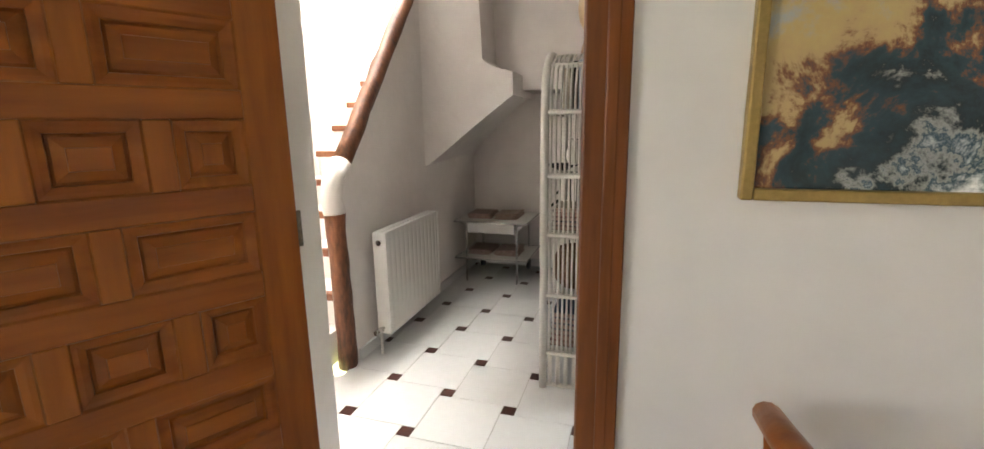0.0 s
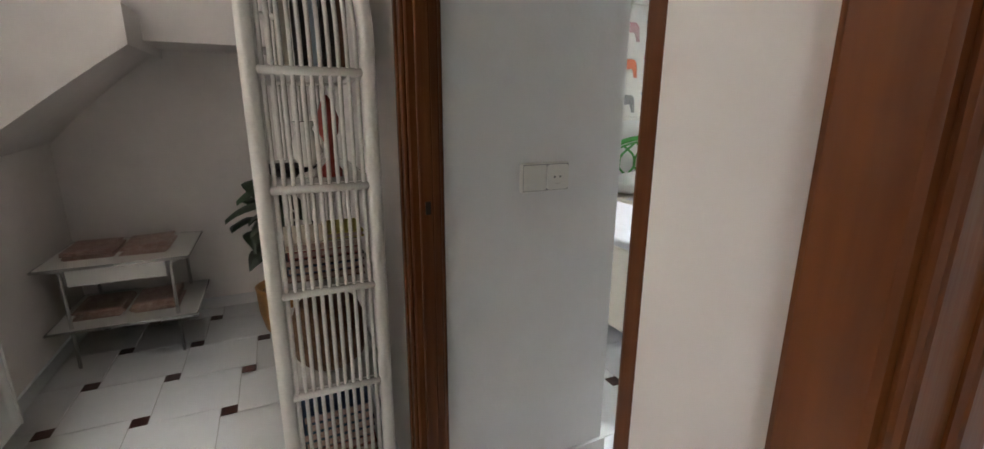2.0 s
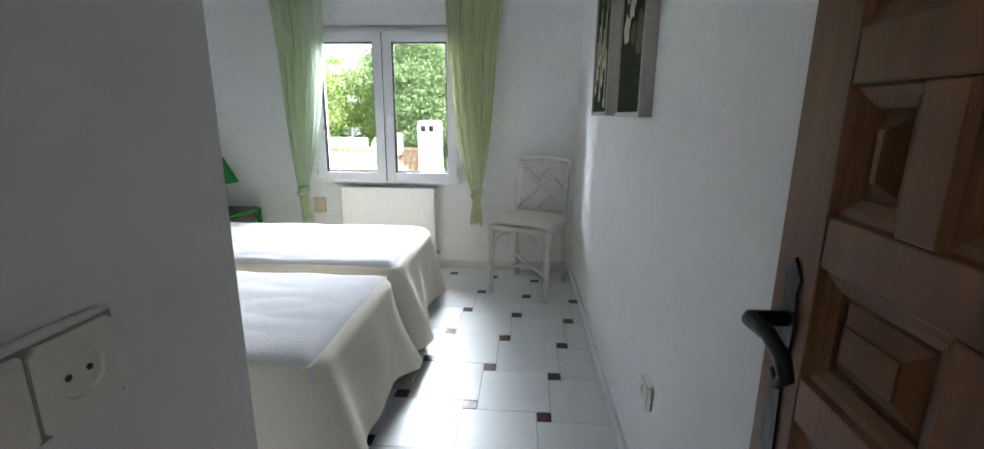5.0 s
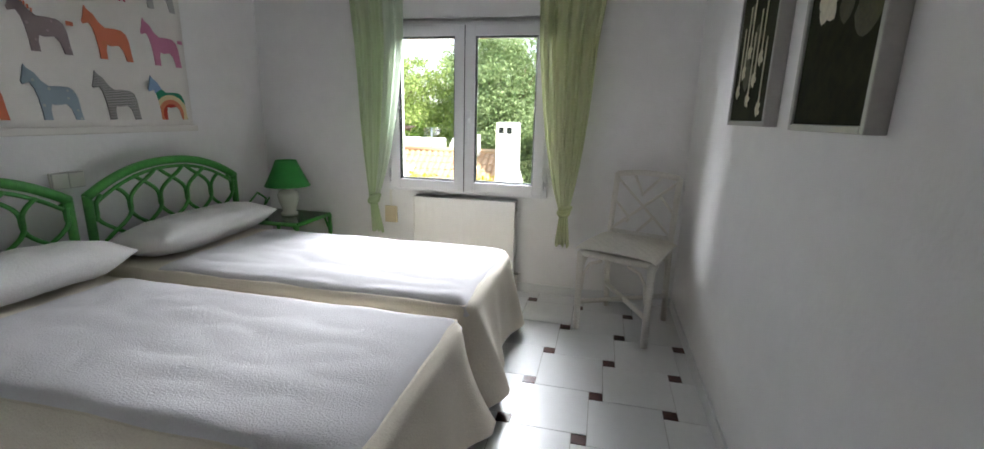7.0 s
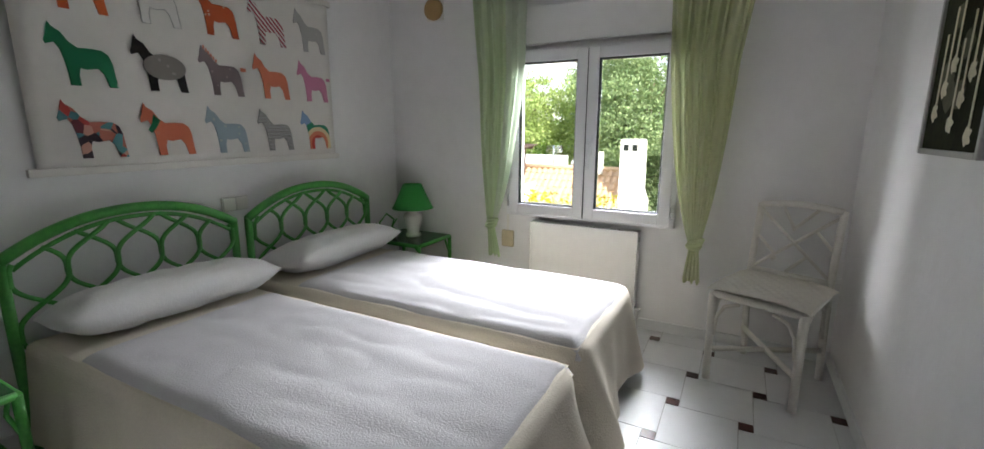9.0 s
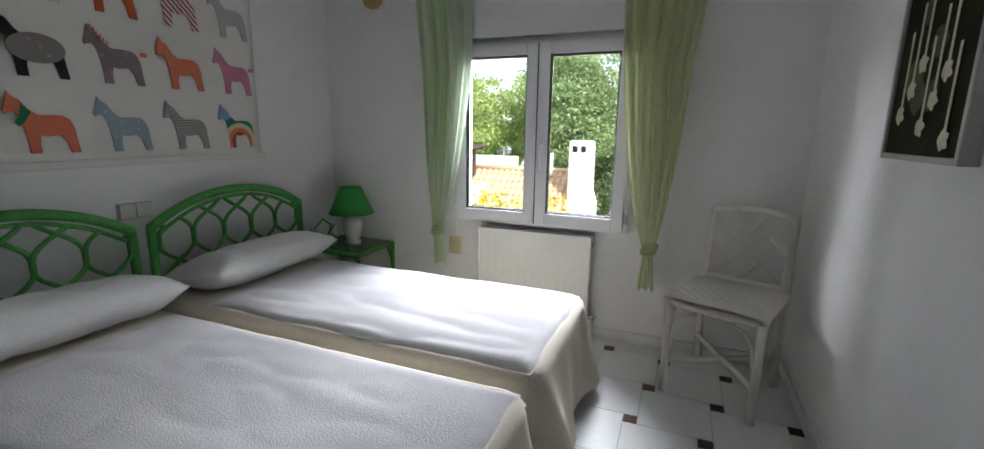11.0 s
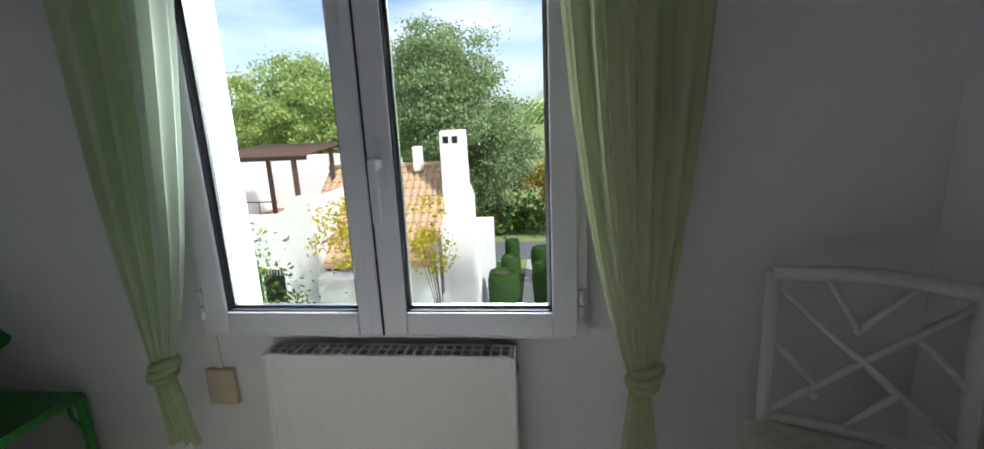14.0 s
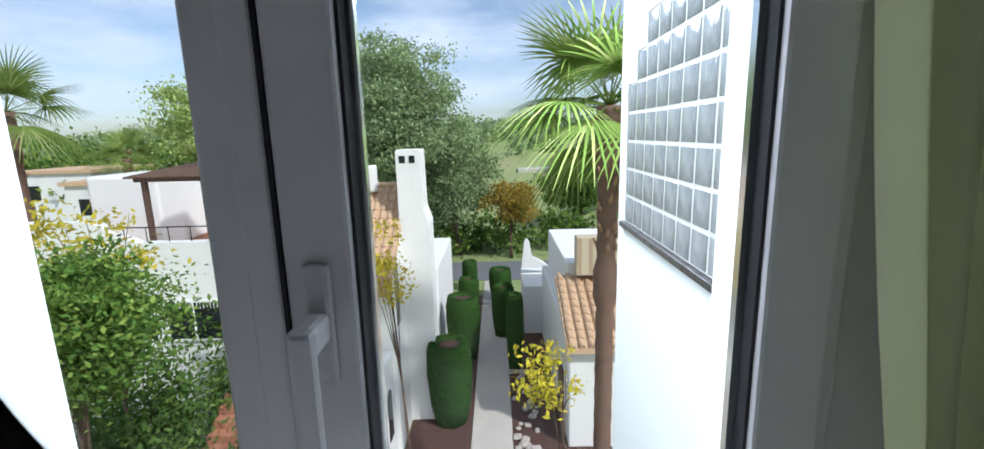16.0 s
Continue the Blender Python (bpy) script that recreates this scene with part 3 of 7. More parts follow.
part("frame", ring_frame(WX0, WX1, WZ0 - 0.005, WZ1, 0.045, FY0, FY1), WHITE_PVC, win)
for k, (x0, x1) in enumerate(((WX0 + 0.03, 0.0 - 0.002), (0.002, WX1 - 0.03))):
    s = part("sash", ring_frame(x0, x1, WZ0 + 0.015, WZ1 - 0.02, 0.072, -0.022, 0.045), WHITE_PVC, win)
    gx0, gx1, gz0, gz1 = x0 + 0.072, x1 - 0.072, WZ0 + 0.087, WZ1 - 0.092
    part("gasket", ring_frame(gx0 - 0.002, gx1 + 0.002, gz0 - 0.002, gz1 + 0.002, 0.006, -0.012, 0.03, 0), RUBBER, s, "black rubber glazing seal")
    part("spacer", ring_frame(gx0 + 0.003, gx1 - 0.003, gz0 + 0.003, gz1 - 0.003, 0.010, 0.008, 0.02, 0), CHROME, s, "aluminium spacer bar")
    pane = part("pane", boxed(gx0 + 0.001, gx1 - 0.001, 0.004, 0.008, gz0 + 0.001, gz1 - 0.001), GLASS, s)
    pane.visible_shadow = False
    hx = WX0 + 0.018 if k == 0 else WX1 - 0.018
    for hz in (0.80, 1.80):
        bm = bmesh.new()
        tube(bm, [(hx, -0.012, hz), (hx, -0.012, hz + 0.045)], 0.009, 10)
        tube(bm, [(hx, -0.012, hz + 0.05), (hx, -0.012, hz + 0.095)], 0.009, 10)
        part("hinge", bm, WHITE_PVC, win)
part("meeting_bead", boxed(-0.034, -0.002, -0.03, -0.02, WZ0 + 0.02, WZ1 - 0.025, bevel=0.004), WHITE_PVC, win)
part("weatherstrip", boxed(-0.0022, 0.0022, -0.024, -0.01, WZ0 + 0.016, WZ1 - 0.022), RUBBER, win)
hd = part("handle_base", boxed(0.022, 0.052, -0.034, -0.02, 1.20, 1.335, bevel=0.006), WHITE_PVC, win)
bm = bmesh.new()
box(bm, 0.024, 0.050, -0.080, -0.03, 1.252, 1.284, bevel=0.007)
box(bm, 0.023, 0.049, -0.083, -0.066, 1.105, 1.283, bevel=0.007)
part("handle", bm, WHITE_PVC, hd)
bm = bmesh.new()
box(bm, WX0 - 0.1, WX1 + 0.1, YW - 0.03, YW - 0.001, WZ1 + 0.03, H - 0.3, bevel=0.006)
structure("shutter_box", bm, PLASTER, "white roller shutter box above the window")
strips("window_sill", [(WX0, WX1, 0.105, 0.345, 0.565, 0.60)], TILE, "white outer window sill")

# glass block wall outside
bm = bmesh.new()
GBX = 1.19
bx0, brow, bcol = 1.30, 8, 9


def block_cells():
    for r in range(brow):
        for c in range(bcol):
            skip = 0 if r < 5 else (1 if r == 5 else (2 if r == 6 else 4))
            if bcol - 1 - c < skip:
                continue
            yield r, c


gy0, gz0 = 1.22, 0.785
prism(bm, [(YO, -9), (3.2, -9), (3.2, 3.6), (YO, 3.6)], 0, GBX + 0.09, GBX + 0.3)
for b in ((YO, gy0, -9, 3.6), (gy0 + bcol * 0.2, 3.2, -9, 3.6), (gy0, gy0 + bcol * 0.2, -9, gz0 - 0.03), (gy0, gy0 + bcol * 0.2, gz0 + brow * 0.2, 3.6)):
    box(bm, GBX, GBX + 0.09, *b)
outer = structure("wall_outer_side", bm, PLASTER, "white outer wall with a glass block window")

BLOCK = material("glass_block", (0.36, 0.37, 0.37), 0.12, var=0.25, scale=12, bump=1.0, bump_scale=14, second=(0.13, 0.14, 0.145), stretch=(1, 1, 0.55))
bm = bmesh.new()
box(bm, 0, 0.03, 0.009, 0.191, 0.009, 0.191, bevel=0.006)
for f in bm.faces:
    f.smooth = True
BLOCK_ME = bpy.data.meshes.new("glass_block")
bm.to_mesh(BLOCK_ME)
bm.free()
BLOCK_ME.materials.append(BLOCK)
MORTAR = material("block_mortar", (0.62, 0.60, 0.55), 0.9, var=0.06)
bm = bmesh.new()
for r in range(brow):
    for c in range(bcol):
        y, z = gy0 + c * 0.2, gz0 + r * 0.2
        skip = 0 if r < 5 else (1 if r == 5 else (2 if r == 6 else 4))
        if bcol - 1 - c < skip:
            box(bm, GBX, GBX + 0.06, y, y + 0.2, z, z + 0.2)
part("infill", bm, PLASTER, outer)
part("mortar", boxed(GBX + 0.006, GBX + 0.06, gy0, gy0 + bcol * 0.2, gz0, gz0 + brow * 0.2), MORTAR, outer)
for r in range(brow):
    for c in range(bcol):
        skip = 0 if r < 5 else (1 if r == 5 else (2 if r == 6 else 4))
        if bcol - 1 - c < skip:
            continue
        ob = new("glass_block", BLOCK_ME)
        ob.parent = outer
        ob.location = (GBX + 0.003, gy0 + c * 0.2, gz0 + r * 0.2)
for c in range(12):
    part("sill_tile", boxed(GBX - 0.03, GBX + 0.02, gy0 - 0.03 + c * 0.157, gy0 - 0.03 + c * 0.157 + 0.154, gz0 - 0.045, gz0 - 0.004, bevel=0.004), plain("dark_sill_tile", (0.05, 0.045, 0.045), 0.3) if c == 0 else bpy.data.materials["dark_sill_tile"], outer, "dark glazed sill tile")

# ---- bedroom things ----


def switch_plate(name, label, m, kinds):
    """A switch or socket plate on a wall: the plate lies in x and z, facing -y."""
    e = new(name)
    tagged(e, label, "switch")
    w = 0.078 * len(kinds)
    part("frame", boxed(-w / 2 - 0.004, w / 2 + 0.004, -0.018, 0.0, -0.043, 0.043, bevel=0.006), SWITCH, e)
    part("line", boxed(-w / 2 + 0.001, w / 2 - 0.001, -0.0188, -0.017, -0.0395, 0.0395), GREY_LINE, e)
    for k, kind in enumerate(kinds):
        c = -w / 2 + 0.078 * (k + 0.5)
        if kind == "switch":
            part("rocker", boxed(c - 0.0375, c + 0.0375, -0.024, -0.0182, -0.0375, 0.0375, bevel=0.004), SWITCH, e)
            continue
        # socket face with a round well
        bm = bmesh.new()
        loops = [[], [], [], []]
        for q in range(32):
            a = 2 * math.pi * (q + 0.5) / 32
            ca, sa = math.cos(a), math.sin(a)
            f = 0.0375 / max(abs(ca), abs(sa))
            for lp, (x, y, z) in zip(loops, ((c + ca * f, -0.0182, sa * f), (c + ca * f, -0.0225, sa * f), (c + ca * 0.0215, -0.0225, sa * 0.0215), (c + ca * 0.020, -0.0194, sa * 0.020))):
                lp.append(bm.verts.new((x, y, z)))
        for la, lb in zip(loops, loops[1:]):
            for q in range(32):
                bm.faces.new((la[q], la[(q + 1) % 32], lb[(q + 1) % 32], lb[q]))
        bm.faces.new(loops[3])
        bmesh.ops.recalc_face_normals(bm, faces=bm.faces[:])
        b = part("socket", bm, SWITCH, e)
        for dx in (-0.0095, 0.0095):
            part("hole", tube(bmesh.new(), [(c + dx, -0.0190, 0), (c + dx, -0.0200, 0)], 0.003, 8), RUBBER, b)
    e.matrix_world = m
    return e


switch_plate("switch_plate", "cream double switch and socket plate by the door", pose(XN, -3.457, 1.078, 0, 0, 90), ("switch", "socket"))
switch_plate("socket_plate", "small white socket low on the wall", pose(XR, -2.40, 0.44, 0, 0, -90), ("socket",))
switch_plate("switch_plate", "white double switch between the headboards", pose(XL, -1.45, 0.93, 0, 0, 90), ("switch", "switch"))


def headboard(name, label, y0, y1):
    """An arched rattan headboard with a wavy lattice, against the west wall."""
    e = empty(name, -1.56, (y0 + y1) / 2, 0)
    tagged(e, label, "headboard")
    hw = (y1 - y0) / 2 - 0.02
    zs, zt = 0.85, 1.0

    def arch(y):
        return zs + (zt - zs) * (1 - (abs(y) / hw) ** 2.2)
    for s in (-1, 1):
        part("post", tube(bmesh.new(), [(0, s * hw, 0.0), (0, s * hw, 0.4), (0, s * hw, zs + 0.008)], 0.021, 10), GREEN, e)
    part("arch", tube(bmesh.new(), [(0, -hw - 0.005 + (2 * hw + 0.01) * i / 24, arch(-hw + 2 * hw * i / 24)) for i in range(25)], 0.024, 10), GREEN, e)
    part("inner_hoop", tube(bmesh.new(), [(0.004, (-hw + 0.03) + (2 * hw - 0.06) * i / 24, arch(-hw + 2 * hw * i / 24) - 0.038) for i in range(25)], 0.010, 8), GREEN, e)
    part("lower_rail", tube(bmesh.new(), [(0, -hw, 0.42), (0, hw, 0.42)], 0.018, 10), GREEN, e)
    # two families of slanting, wavy canes that cross into leaf-shaped cells
    pitch = 0.185
    for way in (-1, 1):
        for k in range(-9, 10):
            run, runs = [], []
            for q in range(60):
                z = 0.42 + 0.56 * q / 59
                ph = (z - 0.42) / 0.24
                yy = k * pitch + way * ((z - 0.42) * 0.77 + 0.030 * math.sin(2 * math.pi * ph * 1.0 + math.pi * (k % 2) * 0))
                if abs(yy) < hw - 0.012 and z < arch(yy) - 0.03:
                    run.append((0.004 + way * 0.006, yy, z))
                elif run:
                    runs.append(run)
                    run = []
            runs.append(run)
            for run in runs:
                if len(run) > 4:
                    part("cane", tube(bmesh.new(), run, 0.0105, 6), GREEN, e)
    return e


headboard("headboard", "green painted rattan headboard with wavy lattice", -2.535, -1.535)
headboard("headboard", "green painted rattan headboard nearer the window", -1.485, -0.46)


def drape(x0, x1, y0, y1, top, hem, seed, flare, folds):
    """A bedspread: flat top and skirts that hang on three sides with soft folds."""
    bm = bmesh.new()
    nx, ny, ns = 44, 24, 9

    def height(x, y):
        return top + 0.006 * noise.noise(Vector((x * 3, y * 3, seed))) + 0.003 * noise.noise(Vector((x * 9, y * 9, seed)))

    def edge(t):
        """Points round near side, foot, far side; t in 0..1, with the outward way."""
        L = (x1 - x0, y1 - y0, x1 - x0)
        d = t * sum(L)
        r = 0.07
        if d < L[0] - r:
            return Vector((x0 + d, y0, 0)), Vector((0, -1, 0))
        d -= L[0]
        if d < r:
            a = (d + r) / (2 * r) * math.pi / 2
            return Vector((x1 - r + r * math.sin(a), y0 + r - r * math.cos(a), 0)), Vector((math.sin(a), -math.cos(a), 0))
        if d < L[1] - r:
            return Vector((x1, y0 + d, 0)), Vector((1, 0, 0))
        d -= L[1]
        if d < r:
            a = (d + r) / (2 * r) * math.pi / 2
            return Vector((x1 - r + r * math.cos(a), y1 - r + r * math.sin(a), 0)), Vector((math.cos(a), math.sin(a), 0))
        return Vector((x1 - d, y1, 0)), Vector((0, 1, 0))
    m = 150

    def skirt(u, v):
        p, o = edge(u)
        corner = math.exp(-((min(abs(u - (x1 - x0) / (2 * (x1 - x0) + y1 - y0)), abs(u - (x1 - x0 + y1 - y0) / (2 * (x1 - x0) + y1 - y0)))) / 0.035) ** 2)
        wave = noise.noise(Vector((u * folds, seed * 3.1, v * 0.5)))
        lo = hem + 0.02 * noise.noise(Vector((u * 14, seed, 0))) - 0.02 * corner
        # rounded shoulder, then a fall that opens out
        if v < 0.15:
            a = v / 0.15 * math.pi / 2
            out, z = 0.035 * math.sin(a), height(p.x, p.y) - 0.035 * (1 - math.cos(a))
        else:
            k = (v - 0.15) / 0.85
            z = (top - 0.035) * (1 - k) + lo * k
            out = 0.035 + k * (flare + 0.055 * wave + 0.10 * corner * (0.6 + wave))
        q = p + o * out
        return (q.x, q.y, z)

    sheet(bm, m, 12, skirt)
    sheet(bm, nx, ny, lambda u, v: (x0 + (x1 - x0) * u, y0 + (y1 - y0) * v, height(x0 + (x1 - x0) * u, y0 + (y1 - y0) * v)))
    return bm


def blanket(x0, x1, y0, y1, top, seed):
    """A thick white blanket laid over the spread, with wrinkles and a rolled hem."""
    bm = bmesh.new()

    def fn(u, v):
        x = x0 + (x1 - x0) * u + 0.012 * noise.noise(Vector((v * 5, seed, 1)))
        y = y0 + (y1 - y0) * v + 0.014 * noise.noise(Vector((u * 6, seed, 2)))
        d = min(u * (x1 - x0), (1 - u) * (x1 - x0), v * (y1 - y0), (1 - v) * (y1 - y0))
        rise = 0.020 * (1 - math.exp(-d / 0.02))
        wr = 0.012 * noise.noise(Vector((x * 1.6, y * 7, seed))) + 0.008 * noise.noise(Vector((x * 5, y * 3.2, seed + 4)))
        droop = -0.045 * math.exp(-min((1 - u) * (x1 - x0), v * (y1 - y0), (1 - v) * (y1 - y0)) / 0.025)
        return (x, y, top + rise + abs(wr) * min(1, d / 0.06) + droop)
    sheet(bm, 90, 60, fn)
    return bm


def bed(name, label, y0, y1, seed, foot):
    e = empty(name, (-1.52 + foot) / 2, (y0 + y1) / 2, 0)
    tagged(e, label, "bed")
    back = Matrix.Translation(-e.location)

    def put(nm, bm, mat, lab=""):
        bmesh.ops.transform(bm, matrix=back, verts=bm.verts)
        return part(nm, bm, mat, e, lab)
    put("mattress", boxed(-1.50, foot - 0.03, y0 + 0.03, y1 - 0.03, 0.22, 0.505, bevel=0.03), PILLOW)
    put("bedspread", drape(-1.52, foot, y0, y1, 0.515, 0.09, seed, 0.045, 30), SPREAD, "cream bedspread that hangs in soft folds")
    put("blanket", blanket(-1.17, foot + 0.015, y0 - 0.012, y1 + 0.012, 0.52, seed), LINEN, "white cotton blanket")
    for x in (-1.40, foot - 0.12):
        for y in (y0 + 0.07, y1 - 0.07):
            put("leg", tube(bmesh.new(), [(x, y, 0.006), (x, y, 0.23)], 0.017, 10), IRON, "black metal leg")
    return e


bed("single_bed", "single bed with white blanket and cream spread by the entry", -2.47, -1.63, 2.0, 0.46)
bed("single_bed", "single bed with white blanket and cream spread by the window", -1.50, -0.62, 7.0, 0.45)


def pillow(label, cx, cy, rz, seed):
    bm = bmesh.new()
    L, W, T = 0.88, 0.42, 0.20

    def side(s):
        def fn(u, v):
            x, y = (u - 0.5) * W, (v - 0.5) * L
            e1 = max(0.0, 1 - abs(2 * u - 1) ** 2.6) ** 0.55
            e2 = max(0.0, 1 - abs(2 * v - 1) ** 5) ** 0.6
            pinch = 1 - 0.05 * (1 - abs(2 * v - 1) ** 2)
            z = s * T * 0.5 * e1 * e2 * (1 + 0.16 * noise.noise(Vector((x * 6, y * 5, seed)))) + 0.010 * noise.noise(Vector((x * 11, y * 11, seed + s))) * e1 * e2
            return (x * pinch, y, z + T * 0.5)
        return fn
    sheet(bm, 24, 44, side(1))
    sheet(bm, 24, 44, side(-1))
    bmesh.ops.remove_doubles(bm, verts=bm.verts, dist=0.0005)
    bmesh.ops.recalc_face_normals(bm, faces=bm.faces)
    ob = tagged(obj("pillow", bm, PILLOW), label, "pillow")
    ob.matrix_world = pose(cx, cy, 0.518, 0, -9, rz)
    return ob


pillow("long white pillow against the green headboard", -1.34, -2.02, -3, 1)
pillow("long white pillow on the bed by the window", -1.33, -1.02, 2, 5)


def nightstand(name, label, cx, cy):
    """A green cane nightstand with a glass top and a small arched back."""
    e = empty(name, cx, cy, 0)
    tagged(e, label, "nightstand")
    hx, hy, zt = 0.24, 0.21, 0.50
    for sx in (-1, 1):
        for sy in (-1, 1):
            part("leg", tube(bmesh.new(), [(sx * hx, sy * hy, 0.006), (sx * hx, sy * hy, zt)], 0.016, 10), GREEN, e)
    for z in (zt, 0.2):
        pts = [(-hx, -hy, z), (hx, -hy, z), (hx, hy, z), (-hx, hy, z)]
        for a, b in zip(pts, pts[1:] + pts[:1]):
            part("rail", tube(bmesh.new(), [a, b], 0.015 if z > 0.3 else 0.011, 10), GREEN, e)
    for sx in (-1, 1):
        for sy in (-1, 1):
            part("brace", tube(bmesh.new(), [(sx * hx, sy * (hy - 0.01), zt - 0.13), (sx * (hx - 0.012), sy * (hy - 0.03), zt - 0.06), (sx * (hx - 0.04), sy * (hy - 0.012), zt - 0.018)], 0.008, 6), GREEN, e)
    top = part("top", boxed(-hx, hx, -hy, hy, zt + 0.008, zt + 0.015, bevel=0.002), material("green_glass_top", (0.03, 0.16, 0.04), 0.08, var=0.1) if "green_glass_top" not in bpy.data.materials else bpy.data.materials["green_glass_top"], e, "dark green glass top")
    part("back_arch", tube(bmesh.new(), [(-hx, -hy, zt), *[(-hx, -hy * math.cos(math.pi * i / 14), zt + 0.19 * math.sin(math.pi * i / 14) ** 0.8) for i in range(15)], (-hx, hy, zt)], 0.014, 8), GREEN, e)
    for s in (-1, 1):
        part("back_cane", tube(bmesh.new(), [(-hx, s * 0.16, zt), (-hx, s * 0.06, zt + 0.06), (-hx, s * 0.09, zt + 0.12), (-hx, 0, zt + 0.18)], 0.007, 6), GREEN, e)
        part("back_cane", tube(bmesh.new(), [(-hx, 0, zt), (-hx, s * 0.05, zt + 0.05), (-hx, s * 0.13, zt + 0.12)], 0.007, 6), GREEN, e)
    return e


nightstand("nightstand", "green cane nightstand with glass top under the lamp", -1.37, -0.20)
nightstand("nightstand", "green cane nightstand with glass top beside the bed", -1.33, -2.87)

lamp = empty("table_lamp", -1.36, -0.17, 0.515)
lamp.scale = (1.12, 1.12, 1.12)
tagged(lamp, "white ceramic table lamp with a green shade", "table lamp")
part("base", lathe(bmesh.new(), [(0.055, 0.0), (0.055, 0.02), (0.042, 0.03), (0.050, 0.06), (0.066, 0.11), (0.070, 0.14), (0.062, 0.165), (0.035, 0.175), (0.035, 0.182), (0.05, 0.188), (0.05, 0.195), (0.014, 0.20), (0.012, 0.24)]), CERAMIC, lamp)
bm = bmesh.new()
lathe(bm, [(0.145, 0.205), (0.118, 0.262), (0.092, 0.318), (0.067, 0.378), (0.064, 0.378), (0.089, 0.317), (0.115, 0.261), (0.142, 0.206)], n=28)
part("shade", bm, SHADE, lamp, "green conical shade")
part("shade_rim", tube(bmesh.new(), [(0.145 * math.cos(2 * math.pi * i / 28), 0.145 * math.sin(2 * math.pi * i / 28), 0.206) for i in range(28)], 0.003, 6, closed=True), SHADE, lamp)


def radiator(name, label, w, h, ribs, relief):
    """A panel radiator: two pressed panels, side cheeks and a slotted top grille; it faces +y from its back at y 0."""
    e = new(name)
    tagged(e, label, "radiator")
    d = 0.10
    bm = bmesh.new()
    n = ribs * 6

    def face(u, v):
        x = (u - 0.5) * (w - 0.02)
        k = abs(math.sin(math.pi * u * ribs)) ** 0.5
        vv = min(1, min(v, 1 - v) / 0.05)
        return (x, d + (relief * k - relief / 2) * vv, 0.12 + h * v)
    sheet(bm, n, 12, face)
    part("front_panel", bm, ENAMEL, e)
    part("back_panel", boxed(-w / 2 + 0.01, w / 2 - 0.01, 0.025, 0.035, 0.12, 0.12 + h), ENAMEL, e)
    for s in (-1, 1):
        part("cheek", boxed(min(s * w / 2, s * (w / 2 - 0.012)), max(s * w / 2, s * (w / 2 - 0.012)), 0.02, d + 0.005, 0.118, 0.122 + h, bevel=0.004), ENAMEL, e)
        bm = bmesh.new()
        tube(bm, [(s * w / 2, 0.06, 0.12 + h - 0.055), (s * (w / 2 + 0.008), 0.06, 0.12 + h - 0.055)], 0.016, 14)
        part("plug", bm, CHROME, e)
    bm = bmesh.new()
    for a in (0.022, d - 0.008):
        box(bm, -w / 2 + 0.012, w / 2 - 0.012, a, a + 0.012, 0.118 + h, 0.124 + h)
    box(bm, -w / 2 + 0.012, w / 2 - 0.012, 0.056, 0.064, 0.118 + h, 0.124 + h)
    k = int(w / 0.03)
    for i in range(k + 1):
        x = -w / 2 + 0.012 + (w - 0.034) * i / k
        box(bm, x, x + 0.008, 0.03, d, 0.117 + h, 0.1235 + h)
    part("grille", bm, ENAMEL, e)
    part("fins", boxed(-w / 2 + 0.02, w / 2 - 0.02, 0.045, d - 0.02, 0.14, 0.07 + h), GREY_LINE, e)
    return e


def valve(e, x):
    bm = bmesh.new()
    tube(bm, [(x, 0.06, 0.006), (x, 0.06, 0.15), (x - 0.03, 0.06, 0.155)], 0.009, 10)
    part("pipe", bm, ENAMEL, e)
    bm = bmesh.new()
    tube(bm, [(x - 0.012, 0.06, 0.155), (x + 0.012, 0.06, 0.155), (x + 0.016, 0.06, 0.155), (x + 0.055, 0.06, 0.155)], [0.014, 0.014, 0.02, 0.018], 12)
    part("valve", bm, CHROME, e)


r1 = radiator("radiator", "cream steel panel radiator under the window", 0.78, 0.575, 14, 0.0012)
r1.matrix_world = pose(0.005, YW - 0.003, 0.006, 0, 0, 180)
valve(r1, -0.41)
for s in (-0.25, 0.25):
    part("bracket", boxed(s - 0.015, s + 0.015, 0.0, 0.026, 0.3, 0.6), ENAMEL, r1)


